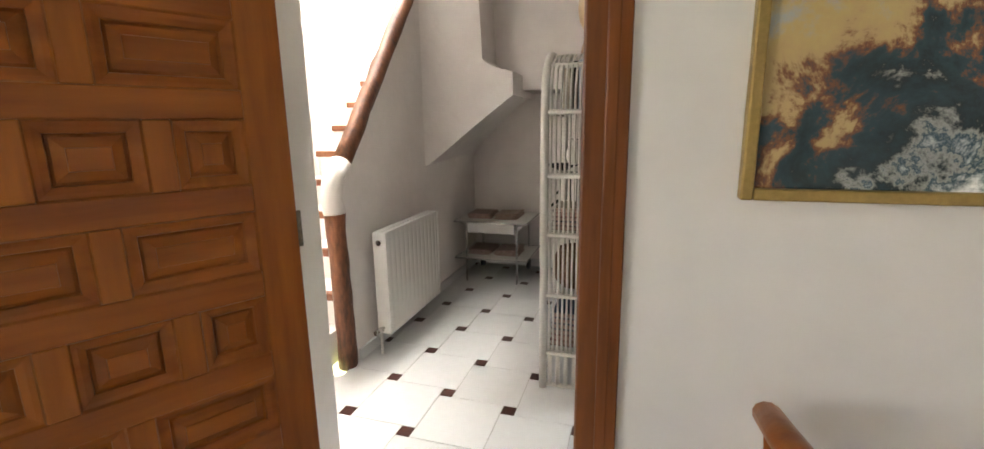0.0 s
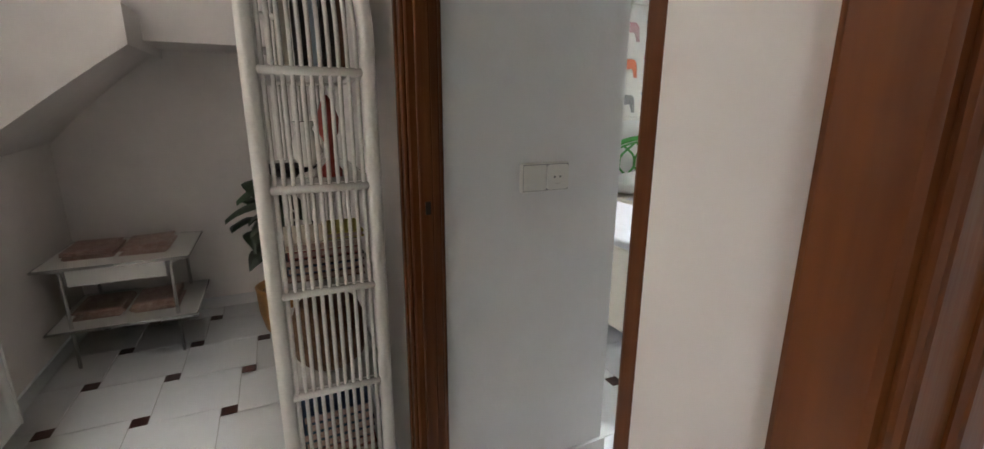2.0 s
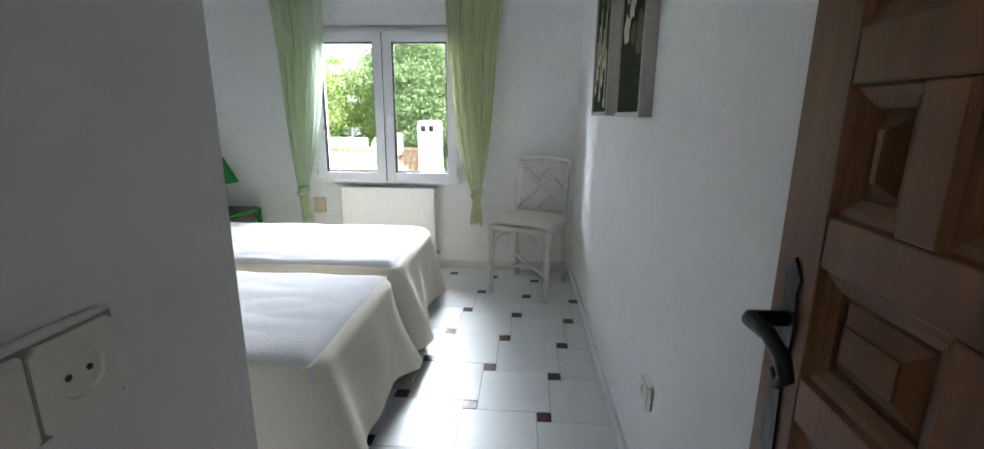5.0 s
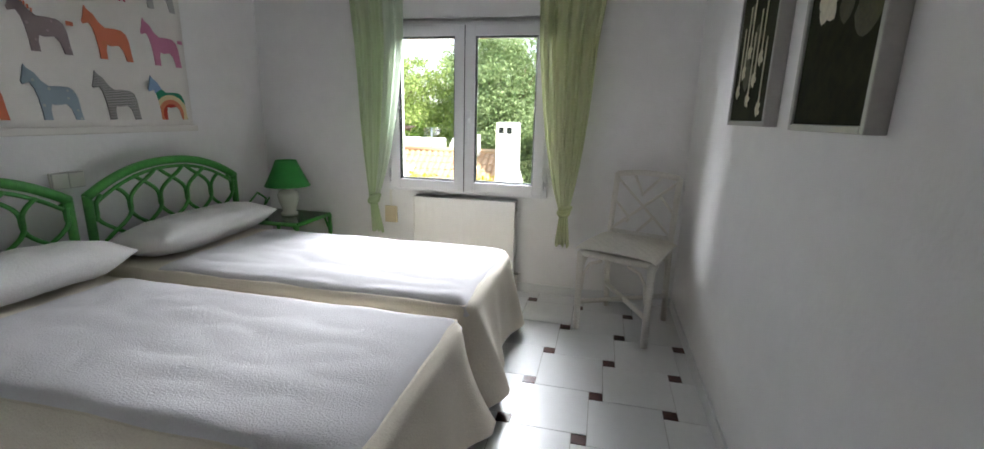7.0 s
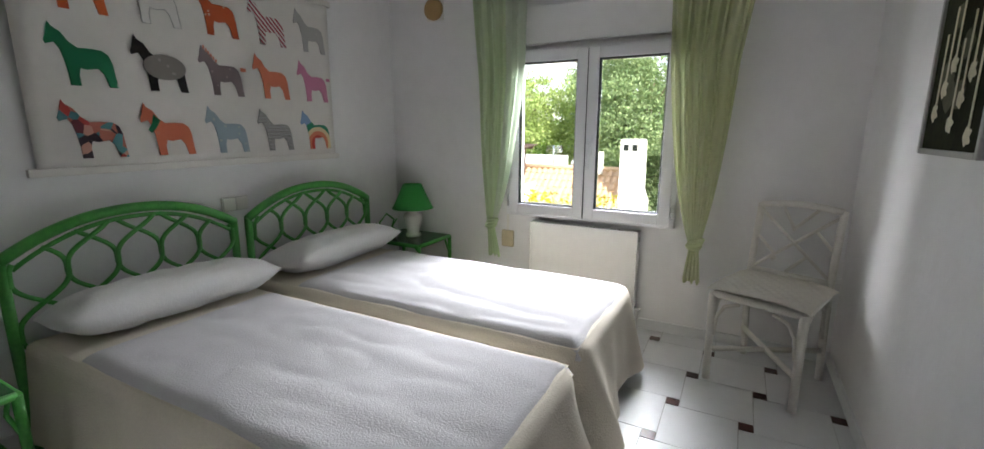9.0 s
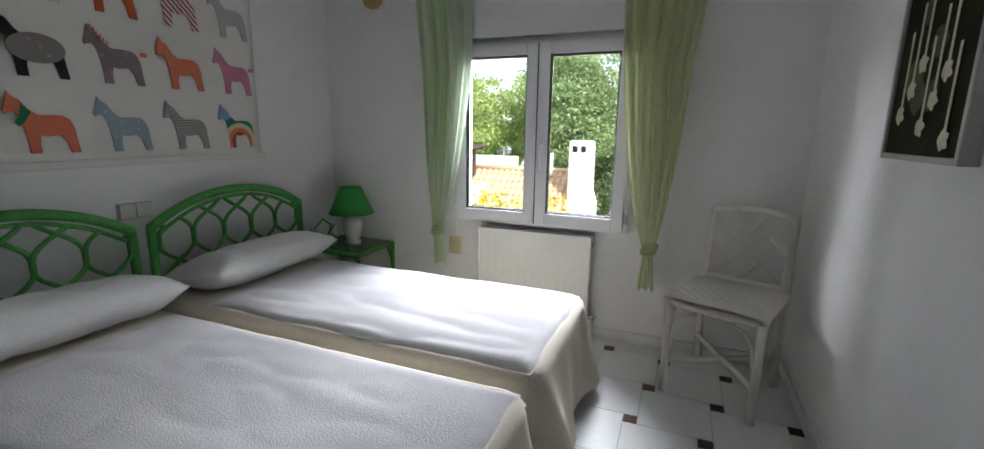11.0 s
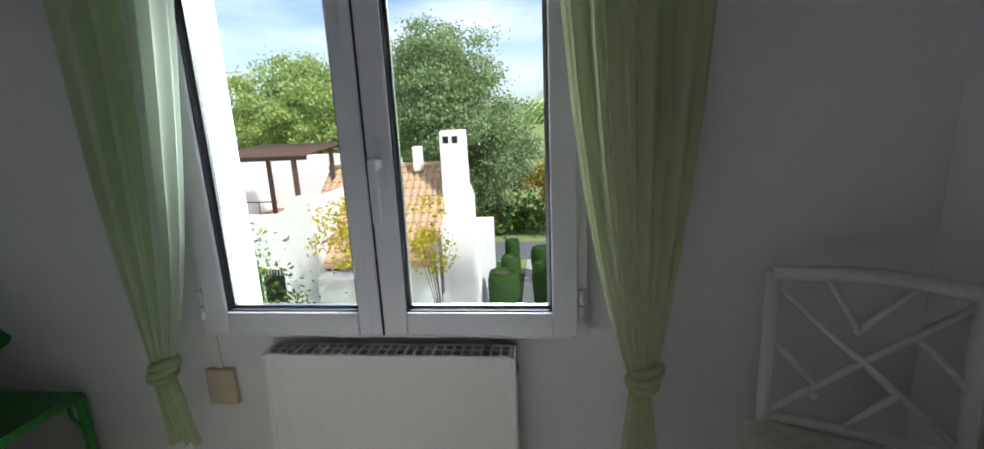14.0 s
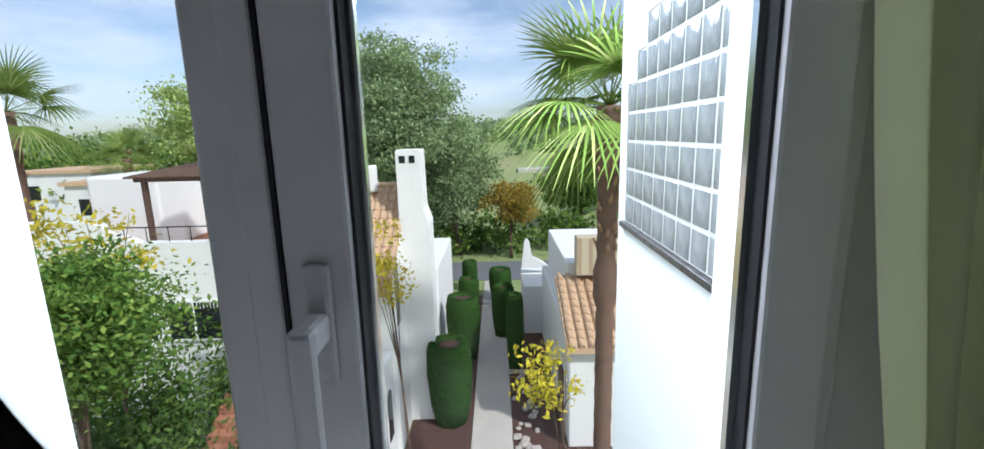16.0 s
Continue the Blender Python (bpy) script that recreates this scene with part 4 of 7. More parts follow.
def curtain(name, label, top, mid, tie, tail, seed, mat, pale):
    """A sheer curtain gathered and knotted low down: edges (x0, x1, z) at the rod, half way and knot, then a tail."""
    e = empty(name, (top[0] + top[1]) / 2, -0.06, 2.42)
    tagged(e, label, "curtain")
    off = Matrix.Translation(-e.location)
    rows = [top, mid, tie]

    def edges(v):
        z = top[2] + (tie[2] - top[2]) * v
        vm = (top[2] - mid[2]) / (top[2] - tie[2])
        out = []
        for k in (0, 1):
            a, b, c = top[k], mid[k], tie[k]
            if v < vm:
                s = v / vm
                out.append(a + (b - a) * s)
            else:
                s = (v - vm) / (1 - vm)
                out.append(b + (c - b) * (0.55 * s + 0.45 * s ** 3))
        return out[0], out[1], z

    def fn(u, v):
        x0, x1, z = edges(v)
        wid = x1 - x0
        k = u * 9 * 2 * math.pi + seed + 1.2 * noise.noise(Vector((u * 4, v * 1.2, seed)))
        deep = 0.030 * min(1, wid / 0.3) + 0.006
        y = -0.10 + deep * math.sin(k) * (0.6 + 0.5 * noise.noise(Vector((u * 7, seed, v)))) + 0.012 * noise.noise(Vector((u * 3, v * 3, seed)))
        x = x0 + wid * (u + 0.02 * math.sin(k * 0.5 + 1))
        return (x, y, z)

    cut = 0.62
    # left curtain's window-side strip gets the lit colour; the right keeps one cloth
    for nm, a, b, mt in (("cloth", 0, cut, mat), ("window_side_cloth", cut, 1, CURTAIN_LIT if not pale else mat)):
        bm = bmesh.new()
        lo, hi = (a, b) if not pale else (1 - b, 1 - a)
        sheet(bm, 84, 60, lambda u, v: fn(lo + (hi - lo) * u, v))
        bmesh.ops.transform(bm, matrix=off, verts=bm.verts)
        part(nm, bm, mt, e)
    xc = (tie[0] + tie[1]) / 2
    bm = bmesh.new()
    for k in range(3):
        pts = [(xc + 0.034 * math.cos(a) + 0.006 * k, -0.10 + 0.030 * math.sin(a), tie[2] - 0.012 + 0.016 * k + 0.012 * math.sin(a + k)) for a in (2 * math.pi * i / 14 for i in range(14))]
        tube(bm, pts, 0.014, 8, closed=True)
    bmesh.ops.transform(bm, matrix=off, verts=bm.verts)
    part("knot", bm, mat, e, "knotted cloth")
    bm = bmesh.new()

    def tl(u, v):
        wid = 0.045 + 0.04 * v
        k = u * 4 * 2 * math.pi + seed
        return (xc + tail * v + (u - 0.5) * 2 * wid * 0.6, -0.10 + 0.022 * math.sin(k), tie[2] - 0.02 - 0.225 * v + 0.012 * math.sin(k * 0.7))
    sheet(bm, 30, 12, tl)
    bmesh.ops.transform(bm, matrix=off, verts=bm.verts)
    part("tail", bm, mat, e)
    return e


curtain("curtain", "sheer green curtain knotted low beside the window", (-0.86, -0.40, 2.42), (-0.80, -0.41, 1.75), (-0.715, -0.645, 0.675), 0.025, 0.4, CURTAIN_L, False)
curtain("curtain", "sheer yellow-green curtain knotted low beside the window", (0.49, 0.99, 2.42), (0.515, 0.90, 1.75), (0.705, 0.775, 0.675), 0.0, 2.3, CURTAIN_R, True)
bm = bmesh.new()
tube(bm, [(-1.0, -0.10, 2.44), (1.08, -0.10, 2.44)], 0.014, 12)
rod = tagged(obj("curtain_rod", bm, WHITE_PVC), "white curtain rod above the window", "curtain rod")
for x in (-0.95, 1.03):
    part("bracket", boxed(x - 0.012, x + 0.012, -0.10, YW, 2.425, 2.455), WHITE_PVC, rod)
bm = bmesh.new()
box(bm, -0.655, -0.555, YW - 0.022, YW, 0.47, 0.60, bevel=0.006)
strap = tagged(obj("strap_winder", bm, plain("cream_plastic", (0.66, 0.56, 0.36), 0.4)), "cream shutter strap winder beside the window", "strap winder")
part("strap", boxed(-0.615, -0.595, YW - 0.012, YW - 0.009, 0.60, 1.95), SWITCH, strap)
bm = bmesh.new()
lathe(bm, [(0.075, 0), (0.08, 0.008), (0.08, 0.03), (0.07, 0.038)], n=24)
bmesh.ops.rotate(bm, verts=bm.verts, matrix=Matrix.Rotation(radians(90), 3, "X"))
orn = tagged(obj("wall_light", bm, plain("pale_wood_disc", (0.48, 0.31, 0.13), 0.5)), "round pale wooden wall light by the corner", "wall light")
orn.location = (-1.25, YW - 0.012, 2.27)
part("back_plate", boxed(-0.075, 0.075, 0, 0.012, -0.08, 0.08, bevel=0.003), SWITCH, orn)

# chair with chippendale-style back
chair = empty("rattan_chair", 1.19, -0.36, 0.006, 0)
tagged(chair, "white painted rattan chair with a cream quilted cushion", "chair")
FLp, FRp, BLp, BRp = Vector((-0.205, -0.225, 0)), Vector((0.205, -0.225, 0)), Vector((-0.19, 0.17, 0)), Vector((0.19, 0.17, 0))


def at(p, z, dy=0.0):
    return Vector((p.x, p.y + dy, z))


for p in (FLp, FRp):
    part("leg", tube(bmesh.new(), [at(p, 0), at(p, 0.2), at(p, 0.455)], [0.019, 0.019, 0.021], 10), RATTAN, chair)
for p in (BLp, BRp):
    part("back_leg", tube(bmesh.new(), [at(p, 0, 0.05), at(p, 0.25, 0.015), at(p, 0.46), at(p, 0.66, 0.028), at(p, 0.86, 0.066)], 0.018, 10), RATTAN, chair)
for a, b in ((FLp, FRp), (FRp, BRp), (BRp, BLp), (BLp, FLp)):
    part("seat_rail", tube(bmesh.new(), [at(a, 0.452), at(b, 0.452)], 0.017, 10), RATTAN, chair)
for a, b in ((FLp, BRp), (FRp, BLp)):
    part("stretcher", tube(bmesh.new(), [at(a, 0.16), at(b, 0.17)], 0.014, 8), RATTAN, chair)
for a, b in ((FLp, FRp), (FRp, FLp), (FRp, BRp), (BRp, FRp), (FLp, BLp)):
    d = (b - a).normalized()
    part("brace", tube(bmesh.new(), [at(a, 0.24) + d * 0.018, at(a, 0.34) + d * 0.026, at(a, 0.40) + d * 0.06, at(a, 0.425) + d * 0.13], 0.009, 8), RATTAN, chair)


def back(s, z):
    """A point on the chair's back: s across from -1 to 1."""
    z = 0.46 + (z - 0.46) * 0.84
    k = (z - 0.46) / 0.47
    return Vector((0.19 * s, 0.17 + 0.075 * max(0, k) ** 1.2, z))


part("top_rail", tube(bmesh.new(), [back(-1 + i / 5, 0.93 + 0.022 * math.cos((i - 5) / 5 * math.pi / 2)) for i in range(11)], 0.017, 10), RATTAN, chair)
part("lower_rail", tube(bmesh.new(), [back(-1, 0.525), back(1, 0.525)], 0.014, 8), RATTAN, chair)
for a, b in (((-0.95, 0.90), (0.95, 0.54)), ((-0.95, 0.54), (0.95, 0.90)), ((-0.4, 0.93), (-0.05, 0.80)), ((-0.1, 0.795), (0.45, 0.93)), ((-0.95, 0.74), (-0.45, 0.64)),
             ((-0.5, 0.60), (-0.4, 0.62)), ((0.95, 0.70), (0.5, 0.80)), ((0.35, 0.65), (-0.1, 0.54))):
    part("fret", tube(bmesh.new(), [back(*a), back(*b)], 0.0085, 8), RATTAN, chair)
part("seat", boxed(-0.2, 0.2, -0.22, 0.17, 0.446, 0.464), RATTAN, chair)


def pad(s):
    def fn(u, v):
        x, y = (u - 0.5) * 0.46, (v - 0.5) * 0.45
        e1 = max(0, (1 - abs(2 * u - 1) ** 6) * (1 - abs(2 * v - 1) ** 6)) ** 0.5
        a, b = (x + y) * 56, (x - y) * 56
        q = 0.006 * (abs(math.sin(a)) ** 0.5 + abs(math.sin(b)) ** 0.5)
        corner = -0.012 * abs((2 * u - 1) * (2 * v - 1)) ** 3
        return (x, y - 0.03, 0.488 + corner + (s * 0.018 + (q if s > 0 else 0)) * e1 + 0.005 * noise.noise(Vector((x * 7, y * 7, 3))))
    return fn


bm = bmesh.new()
sheet(bm, 84, 84, pad(1))
sheet(bm, 14, 14, pad(-1))
seat_pad = tagged(obj("cushion", bm, CUSHION), "cream quilted cushion on the rattan chair", "cushion")
chair.matrix_world = pose(1.175, -0.34, 0.006, 0, 0, -22) @ Matrix.Diagonal((1.05, 1.05, 1.10, 1))
seat_pad.matrix_world = chair.matrix_world.copy()


def flower_petal(bm, c, ang, r, x):
    """A rounded petal in the plane of the wall, given as y and z."""
    pts = []
    for k in range(9):
        s = k / 8
        wv = r * 0.42 * math.sin(math.pi * s) ** 0.7
        pts.append((s * r, wv))
    out = [(a, b) for a, b in pts] + [(a, -b) for a, b in pts[-2:0:-1]]
    ca, sa = math.cos(ang), math.sin(ang)
    vs = [bm.verts.new((x - 0.002 * math.sin(math.pi * min(1, a / r)), c[0] + a * ca - b * sa, c[1] + a * sa + b * ca)) for a, b in out]
    bm.faces.new(vs)


def flower_picture(name, label, y0, y1, z0, z1, kind, seed):
    """A deep silver box frame on the east wall with white flowers painted on black."""
    e = empty(name, XR, (y0 + y1) / 2, z0)
    tagged(e, label, "picture")
    off = Matrix.Translation(-e.location)
    r2 = random.Random(seed)

    def put(nm, bm, mat, lab=""):
        bmesh.ops.transform(bm, matrix=off, verts=bm.verts)
        part(nm, bm, mat, e, lab)
    w, xf = 0.018, XR - 0.045
    for b in ((y0, y0 + w, z0, z1), (y1 - w, y1, z0, z1), (y0 + w, y1 - w, z0, z0 + w), (y0 + w, y1 - w, z1 - w, z1)):
        put("frame_bar", boxed(xf, XR, b[0], b[1], b[2], b[3], bevel=0.003), SILVER)
    put("painting", boxed(xf + 0.008, XR - 0.005, y0 + w, y1 - w, z0 + w, z1 - w), material("black_painting", (0.012, 0.012, 0.008), 0.85, var=0.3, spec=0.15, scale=5, second=(0.03, 0.032, 0.012)) if "black_painting" not in bpy.data.materials else bpy.data.materials["black_painting"], "dark painted ground")
    PET = bpy.data.materials["cream_petal"] if "cream_petal" in bpy.data.materials else material("cream_petal", (0.74, 0.68, 0.50), 0.6, var=0.15, scale=40)
    OLIVE = bpy.data.materials["olive_leaf"] if "olive_leaf" in bpy.data.materials else material("olive_leaf", (0.07, 0.065, 0.015), 0.6, var=0.3, scale=15)
    x = xf + 0.004
    yc, hgt = (y0 + y1) / 2, z1 - z0
    bm = bmesh.new()
    for k in range(9):
        flower_petal(bm, (r2.uniform(y0 + 0.09, y1 - 0.09), r2.uniform(z0 + 0.2, z1 - 0.12)), r2.uniform(0, 6.28), r2.uniform(0.1, 0.17) * 0.75, x + 0.002)
    put("painted_foliage", bm, OLIVE)
    bm = bmesh.new()
    if kind == "cluster":
        for k in range(13):
            c = (yc + r2.uniform(-0.11, 0.11), z0 + hgt * r2.uniform(0.36, 0.8))
            for j in range(5):
                flower_petal(bm, c, 2 * math.pi * j / 5 + k, r2.uniform(0.045, 0.062), x - 0.0004 * k)
    else:
        for k in range(7):
            c = (y0 + (y1 - y0) * (0.2 + 0.1 * k), z0 + 0.06 + 0.035 * (k * 5 % 7))
            for j in range(5):
                flower_petal(bm, c, 2 * math.pi * j / 5 + k, 0.03, x)
            box(bm, x - 0.001, x + 0.001, c[0] - 0.005, c[0] + 0.005, c[1], c[1] + 0.24)
    put("blossom_spray", bm, PET, "white painted blossoms")
    return e


flower_picture("flower_picture", "black painting of hanging white blossoms in silver frame", -1.51, -1.035, 1.29, 2.12, "bells", 3)
flower_picture("flower_picture", "black painting of a white frangipani cluster in silver frame", -2.15, -1.735, 1.285, 2.12, "cluster", 9)

# tapestry with rows of patterned horses
tap = empty("wall_hanging", XL, -1.485, 1.177)
tagged(tap, "cream cloth wall hanging with rows of colourful toy horses", "wall hanging")
bm = bmesh.new()
sheet(bm, 30, 16, lambda u, v: (0.026 + 0.004 * math.sin(u * 17) * math.sin(v * 3), -0.83 + 1.66 * u, 0.0 + 1.03 * v), thick=0.002)
part("cloth", bm, CANVAS, tap)
for z in (0.0, 1.03):
    part("batten", boxed(0.004, 0.034, -0.86, 0.86, z - 0.018, z + 0.018, bevel=0.004), CANVAS, tap)
HORSE = [(0.00, 0.70), (0.04, 0.80), (0.06, 0.90), (0.09, 1.0), (0.13, 0.93), (0.24, 0.86), (0.33, 0.72), (0.45, 0.63), (0.62, 0.64), (0.80, 0.63), (0.90, 0.56), (0.95, 0.42), (0.97, 0.2), (1.0, 0.0), (0.86, 0.0),
         (0.80, 0.22), (0.72, 0.31), (0.55, 0.28), (0.45, 0.30), (0.42, 0.18), (0.43, 0.0), (0.28, 0.0), (0.27, 0.2), (0.24, 0.42), (0.20, 0.58), (0.14, 0.68), (0.07, 0.66), (0.02, 0.64)]


def coat(name, a, b, scale, stripes=None):
    m = bpy.data.materials.new(name)
    m.use_nodes = True
    n, l = m.node_tree.nodes, m.node_tree.links
    p = n["Principled BSDF"]
    p.inputs["Roughness"].default_value = 0.9
    tc = n.new("ShaderNodeTexCoord")
    if stripes:
        t = n.new("ShaderNodeTexWave")
        t.bands_direction = stripes
        t.inputs["Distortion"].default_value = 1.0
    else:
        t = n.new("ShaderNodeTexVoronoi")
    t.inputs["Scale"].default_value = scale
    l.new(tc.outputs["Object"], t.inputs["Vector"])
    rp = n.new("ShaderNodeValToRGB")
    rp.color_ramp.interpolation = "CONSTANT"
    rp.color_ramp.elements[0].color, rp.color_ramp.elements[1].color = (*b, 1), (*a, 1)
    rp.color_ramp.elements[1].position = 0.5 if stripes else 0.18
    l.new(t.outputs[0], rp.inputs[0])
    l.new(rp.outputs[0], p.inputs["Base Color"])
    return m


COATS = [coat("horse_patchwork", (0.05, 0.02, 0.03), (0.55, 0.16, 0.12), 22), coat("horse_coral", (0.62, 0.17, 0.09), (0.60, 0.2, 0.12), 10), coat("horse_blue", (0.30, 0.37, 0.42), (0.45, 0.48, 0.44), 26),
         coat("horse_newsprint", (0.55, 0.53, 0.50), (0.06, 0.06, 0.06), 36, "Z"), coat("horse_rainbow", (0.55, 0.10, 0.05), (0.06, 0.14, 0.12), 9, "Z"),
         coat("horse_green", (0.01, 0.17, 0.07), (0.45, 0.6, 0.5), 13), coat("horse_sheep", (0.23, 0.21, 0.19), (0.33, 0.31, 0.28), 24), coat("horse_grey", (0.24, 0.19, 0.19), (0.35, 0.28, 0.27), 24),
         coat("horse_orange", (0.66, 0.20, 0.11), (0.62, 0.2, 0.1), 9), coat("horse_pink", (0.58, 0.22, 0.34), (0.55, 0.2, 0.3), 9),
         coat("horse_red", (0.58, 0.12, 0.03), (0.55, 0.1, 0.03), 9), coat("horse_white", (0.70, 0.67, 0.63), (0.66, 0.63, 0.6), 9), coat("horse_rust", (0.52, 0.10, 0.03), (0.65, 0.5, 0.4), 30),
         coat("horse_stripe", (0.70, 0.66, 0.62), (0.35, 0.03, 0.06), 20, "DIAGONAL"), coat("horse_silver", (0.42, 0.41, 0.39), (0.46, 0.45, 0.43), 12)]


def banded(name, cy, cz, bands):
    """Cloth printed with concentric bows of colour about a point."""
    m = bpy.data.materials.new(name)
    m.use_nodes = True
    n, l = m.node_tree.nodes, m.node_tree.links
    p = n["Principled BSDF"]
    p.inputs["Roughness"].default_value = 0.9
    tc = n.new("ShaderNodeTexCoord")
    d = n.new("ShaderNodeVectorMath")
    d.operation = "DISTANCE"
    d.inputs[1].default_value = (0.03, cy, cz)
    l.new(tc.outputs["Object"], d.inputs[0])
    rp = n.new("ShaderNodeValToRGB")
    rp.color_ramp.interpolation = "CONSTANT"
    for k, (pos_, col) in enumerate(bands):
        el = rp.color_ramp.elements[0] if k == 0 else rp.color_ramp.elements.new(pos_)
        el.position, el.color = pos_, (*col, 1)
    rp.color_ramp.elements.remove(rp.color_ramp.elements[-1])
    l.new(d.outputs["Value"], rp.inputs[0])
    l.new(rp.outputs[0], p.inputs["Base Color"])
    return m


def patchwork(name, colours):
    """Cloth sewn from small odd scraps."""
    m = bpy.data.materials.new(name)
    m.use_nodes = True
    n, l = m.node_tree.nodes, m.node_tree.links
    p = n["Principled BSDF"]
    p.inputs["Roughness"].default_value = 0.9
    tc, t = n.new("ShaderNodeTexCoord"), n.new("ShaderNodeTexVoronoi")
    t.inputs["Scale"].default_value = 24
    l.new(tc.outputs["Object"], t.inputs["Vector"])
    rp = n.new("ShaderNodeValToRGB")
    rp.color_ramp.interpolation = "CONSTANT"
    for k, col in enumerate(colours):
        el = rp.color_ramp.elements[0] if k == 0 else rp.color_ramp.elements.new(k / len(colours))
        el.position, el.color = k / len(colours), (*col, 1)
    rp.color_ramp.elements.remove(rp.color_ramp.elements[-1])
    l.new(t.outputs["Color"], rp.inputs[0])
    l.new(rp.outputs[0], p.inputs["Base Color"])
    return m


COATS[0] = patchwork("horse_patchwork_cloth", [(0.04, 0.02, 0.03), (0.05, 0.03, 0.04), (0.50, 0.17, 0.12), (0.62, 0.33, 0.25), (0.10, 0.26, 0.28), (0.45, 0.06, 0.05), (0.14, 0.03, 0.04)])
COATS[4] = banded("horse_rainbow_cloth", 0.674, 0.09, [(0.0, (0.50, 0.05, 0.03)), (0.055, (0.66, 0.22, 0.12)), (0.085, (0.72, 0.60, 0.35)), (0.11, (0.02, 0.22, 0.12)), (0.15, (0.22, 0.33, 0.52)), (0.24, (0.10, 0.13, 0.25))])
for r in range(3):
    for c in range(5):
        w0 = 0.25
        hh = 0.255
        yb, zb = -0.735 + 0.318 * c, 0.055 + 0.318 * r
        bm = bmesh.new()
        prism(bm, [(yb + p[0] * w0, zb + p[1] * hh) for p in HORSE], 0, 0.029, 0.0345)
        hs = part("horse", bm, COATS[r * 5 + c], tap)
        if r * 5 + c == 11:
            bm = bmesh.new()
            tube(bm, [(0.0345, yb + p[0] * w0, zb + p[1] * hh) for p in HORSE], 0.0016, 4, closed=True)
            part("outline", bm, GREY_LINE, hs)
        if r * 5 + c == 6:
            bm = bmesh.new()
            prism(bm, [(yb + w0 * (0.58 + 0.40 * math.cos(a)), zb + hh * (0.46 + 0.24 * math.sin(a))) for a in (2 * math.pi * i / 22 for i in range(22))], 0, 0.0345, 0.039)
            part("fleece", bm, COATS[6], hs)
            hs.data.materials[0] = bpy.data.materials["black_iron"]
        if r * 5 + c == 1:
            bm = bmesh.new()
            prism(bm, [(yb + w0 * a, zb + hh * b) for a, b in ((0.24, 0.80), (0.36, 0.68), (0.26, 0.52), (0.18, 0.44), (0.12, 0.5), (0.2, 0.62))], 0, 0.0345, 0.037)
            part("scarf", bm, COATS[5], hs)
        if r * 5 + c in (7, 9):
            bm = bmesh.new()
            if r * 5 + c == 7:
                for k in range(6):
                    box(bm, 0.0345, 0.037, yb + w0 * (0.12 + 0.05 * k), yb + w0 * (0.15 + 0.05 * k), zb + hh * (0.93 - 0.05 * k), zb + hh * (1.0 - 0.05 * k))
                part("mane", bm, COATS[8], hs)
                bm = bmesh.new()
            box(bm, 0.0345, 0.037, yb + w0 * 0.95, yb + w0 * 1.08, zb + hh * 0.55, zb + hh * 0.63)
            part("tail", bm, COATS[9 if r * 5 + c == 9 else 8], hs)

# ---- hall things ----
r2 = radiator("radiator", "cream steel panel radiator on the stair wall", 0.74, 0.60, 13, 0.006)
r2.matrix_world = pose(0.185, YST + 0.035, 0.006, 0, 0, 0)
valve(r2, 0.40)
for s in (-0.25, 0.25):
    part("bracket", boxed(s - 0.015, s + 0.015, -0.035, 0.026, 0.3, 0.6), ENAMEL, r2)

# rattan shelf unit with rods at its ends and an arched top
SX, SY0, SY1, SW = 0.67, -4.215, -3.945, 0.62
shelf = empty("shelf_unit", SX - SW / 2, (SY0 + SY1) / 2, 0.006)
tagged(shelf, "tall white rattan shelf unit filled with books and ornaments", "shelf unit")
hx, hy = SW / 2, (SY1 - SY0) / 2
LEV = (0.19, 0.49, 0.79, 1.07, 1.355)


def hoop(y, r, rad):
    """One bent rod: up one end, over the arched top and down the other."""
    pts = [(hx, y, 0.19 if rad < 0.012 else 0.0), (hx, y, 0.8), (hx, y, 1.42)]
    for i in range(1, 7):
        a = i / 6 * math.pi / 2
        pts.append((hx - r + r * math.cos(a), y, 1.42 + r * math.sin(a)))
    return pts + [(-p[0], p[1], p[2]) for p in pts[::-1]]


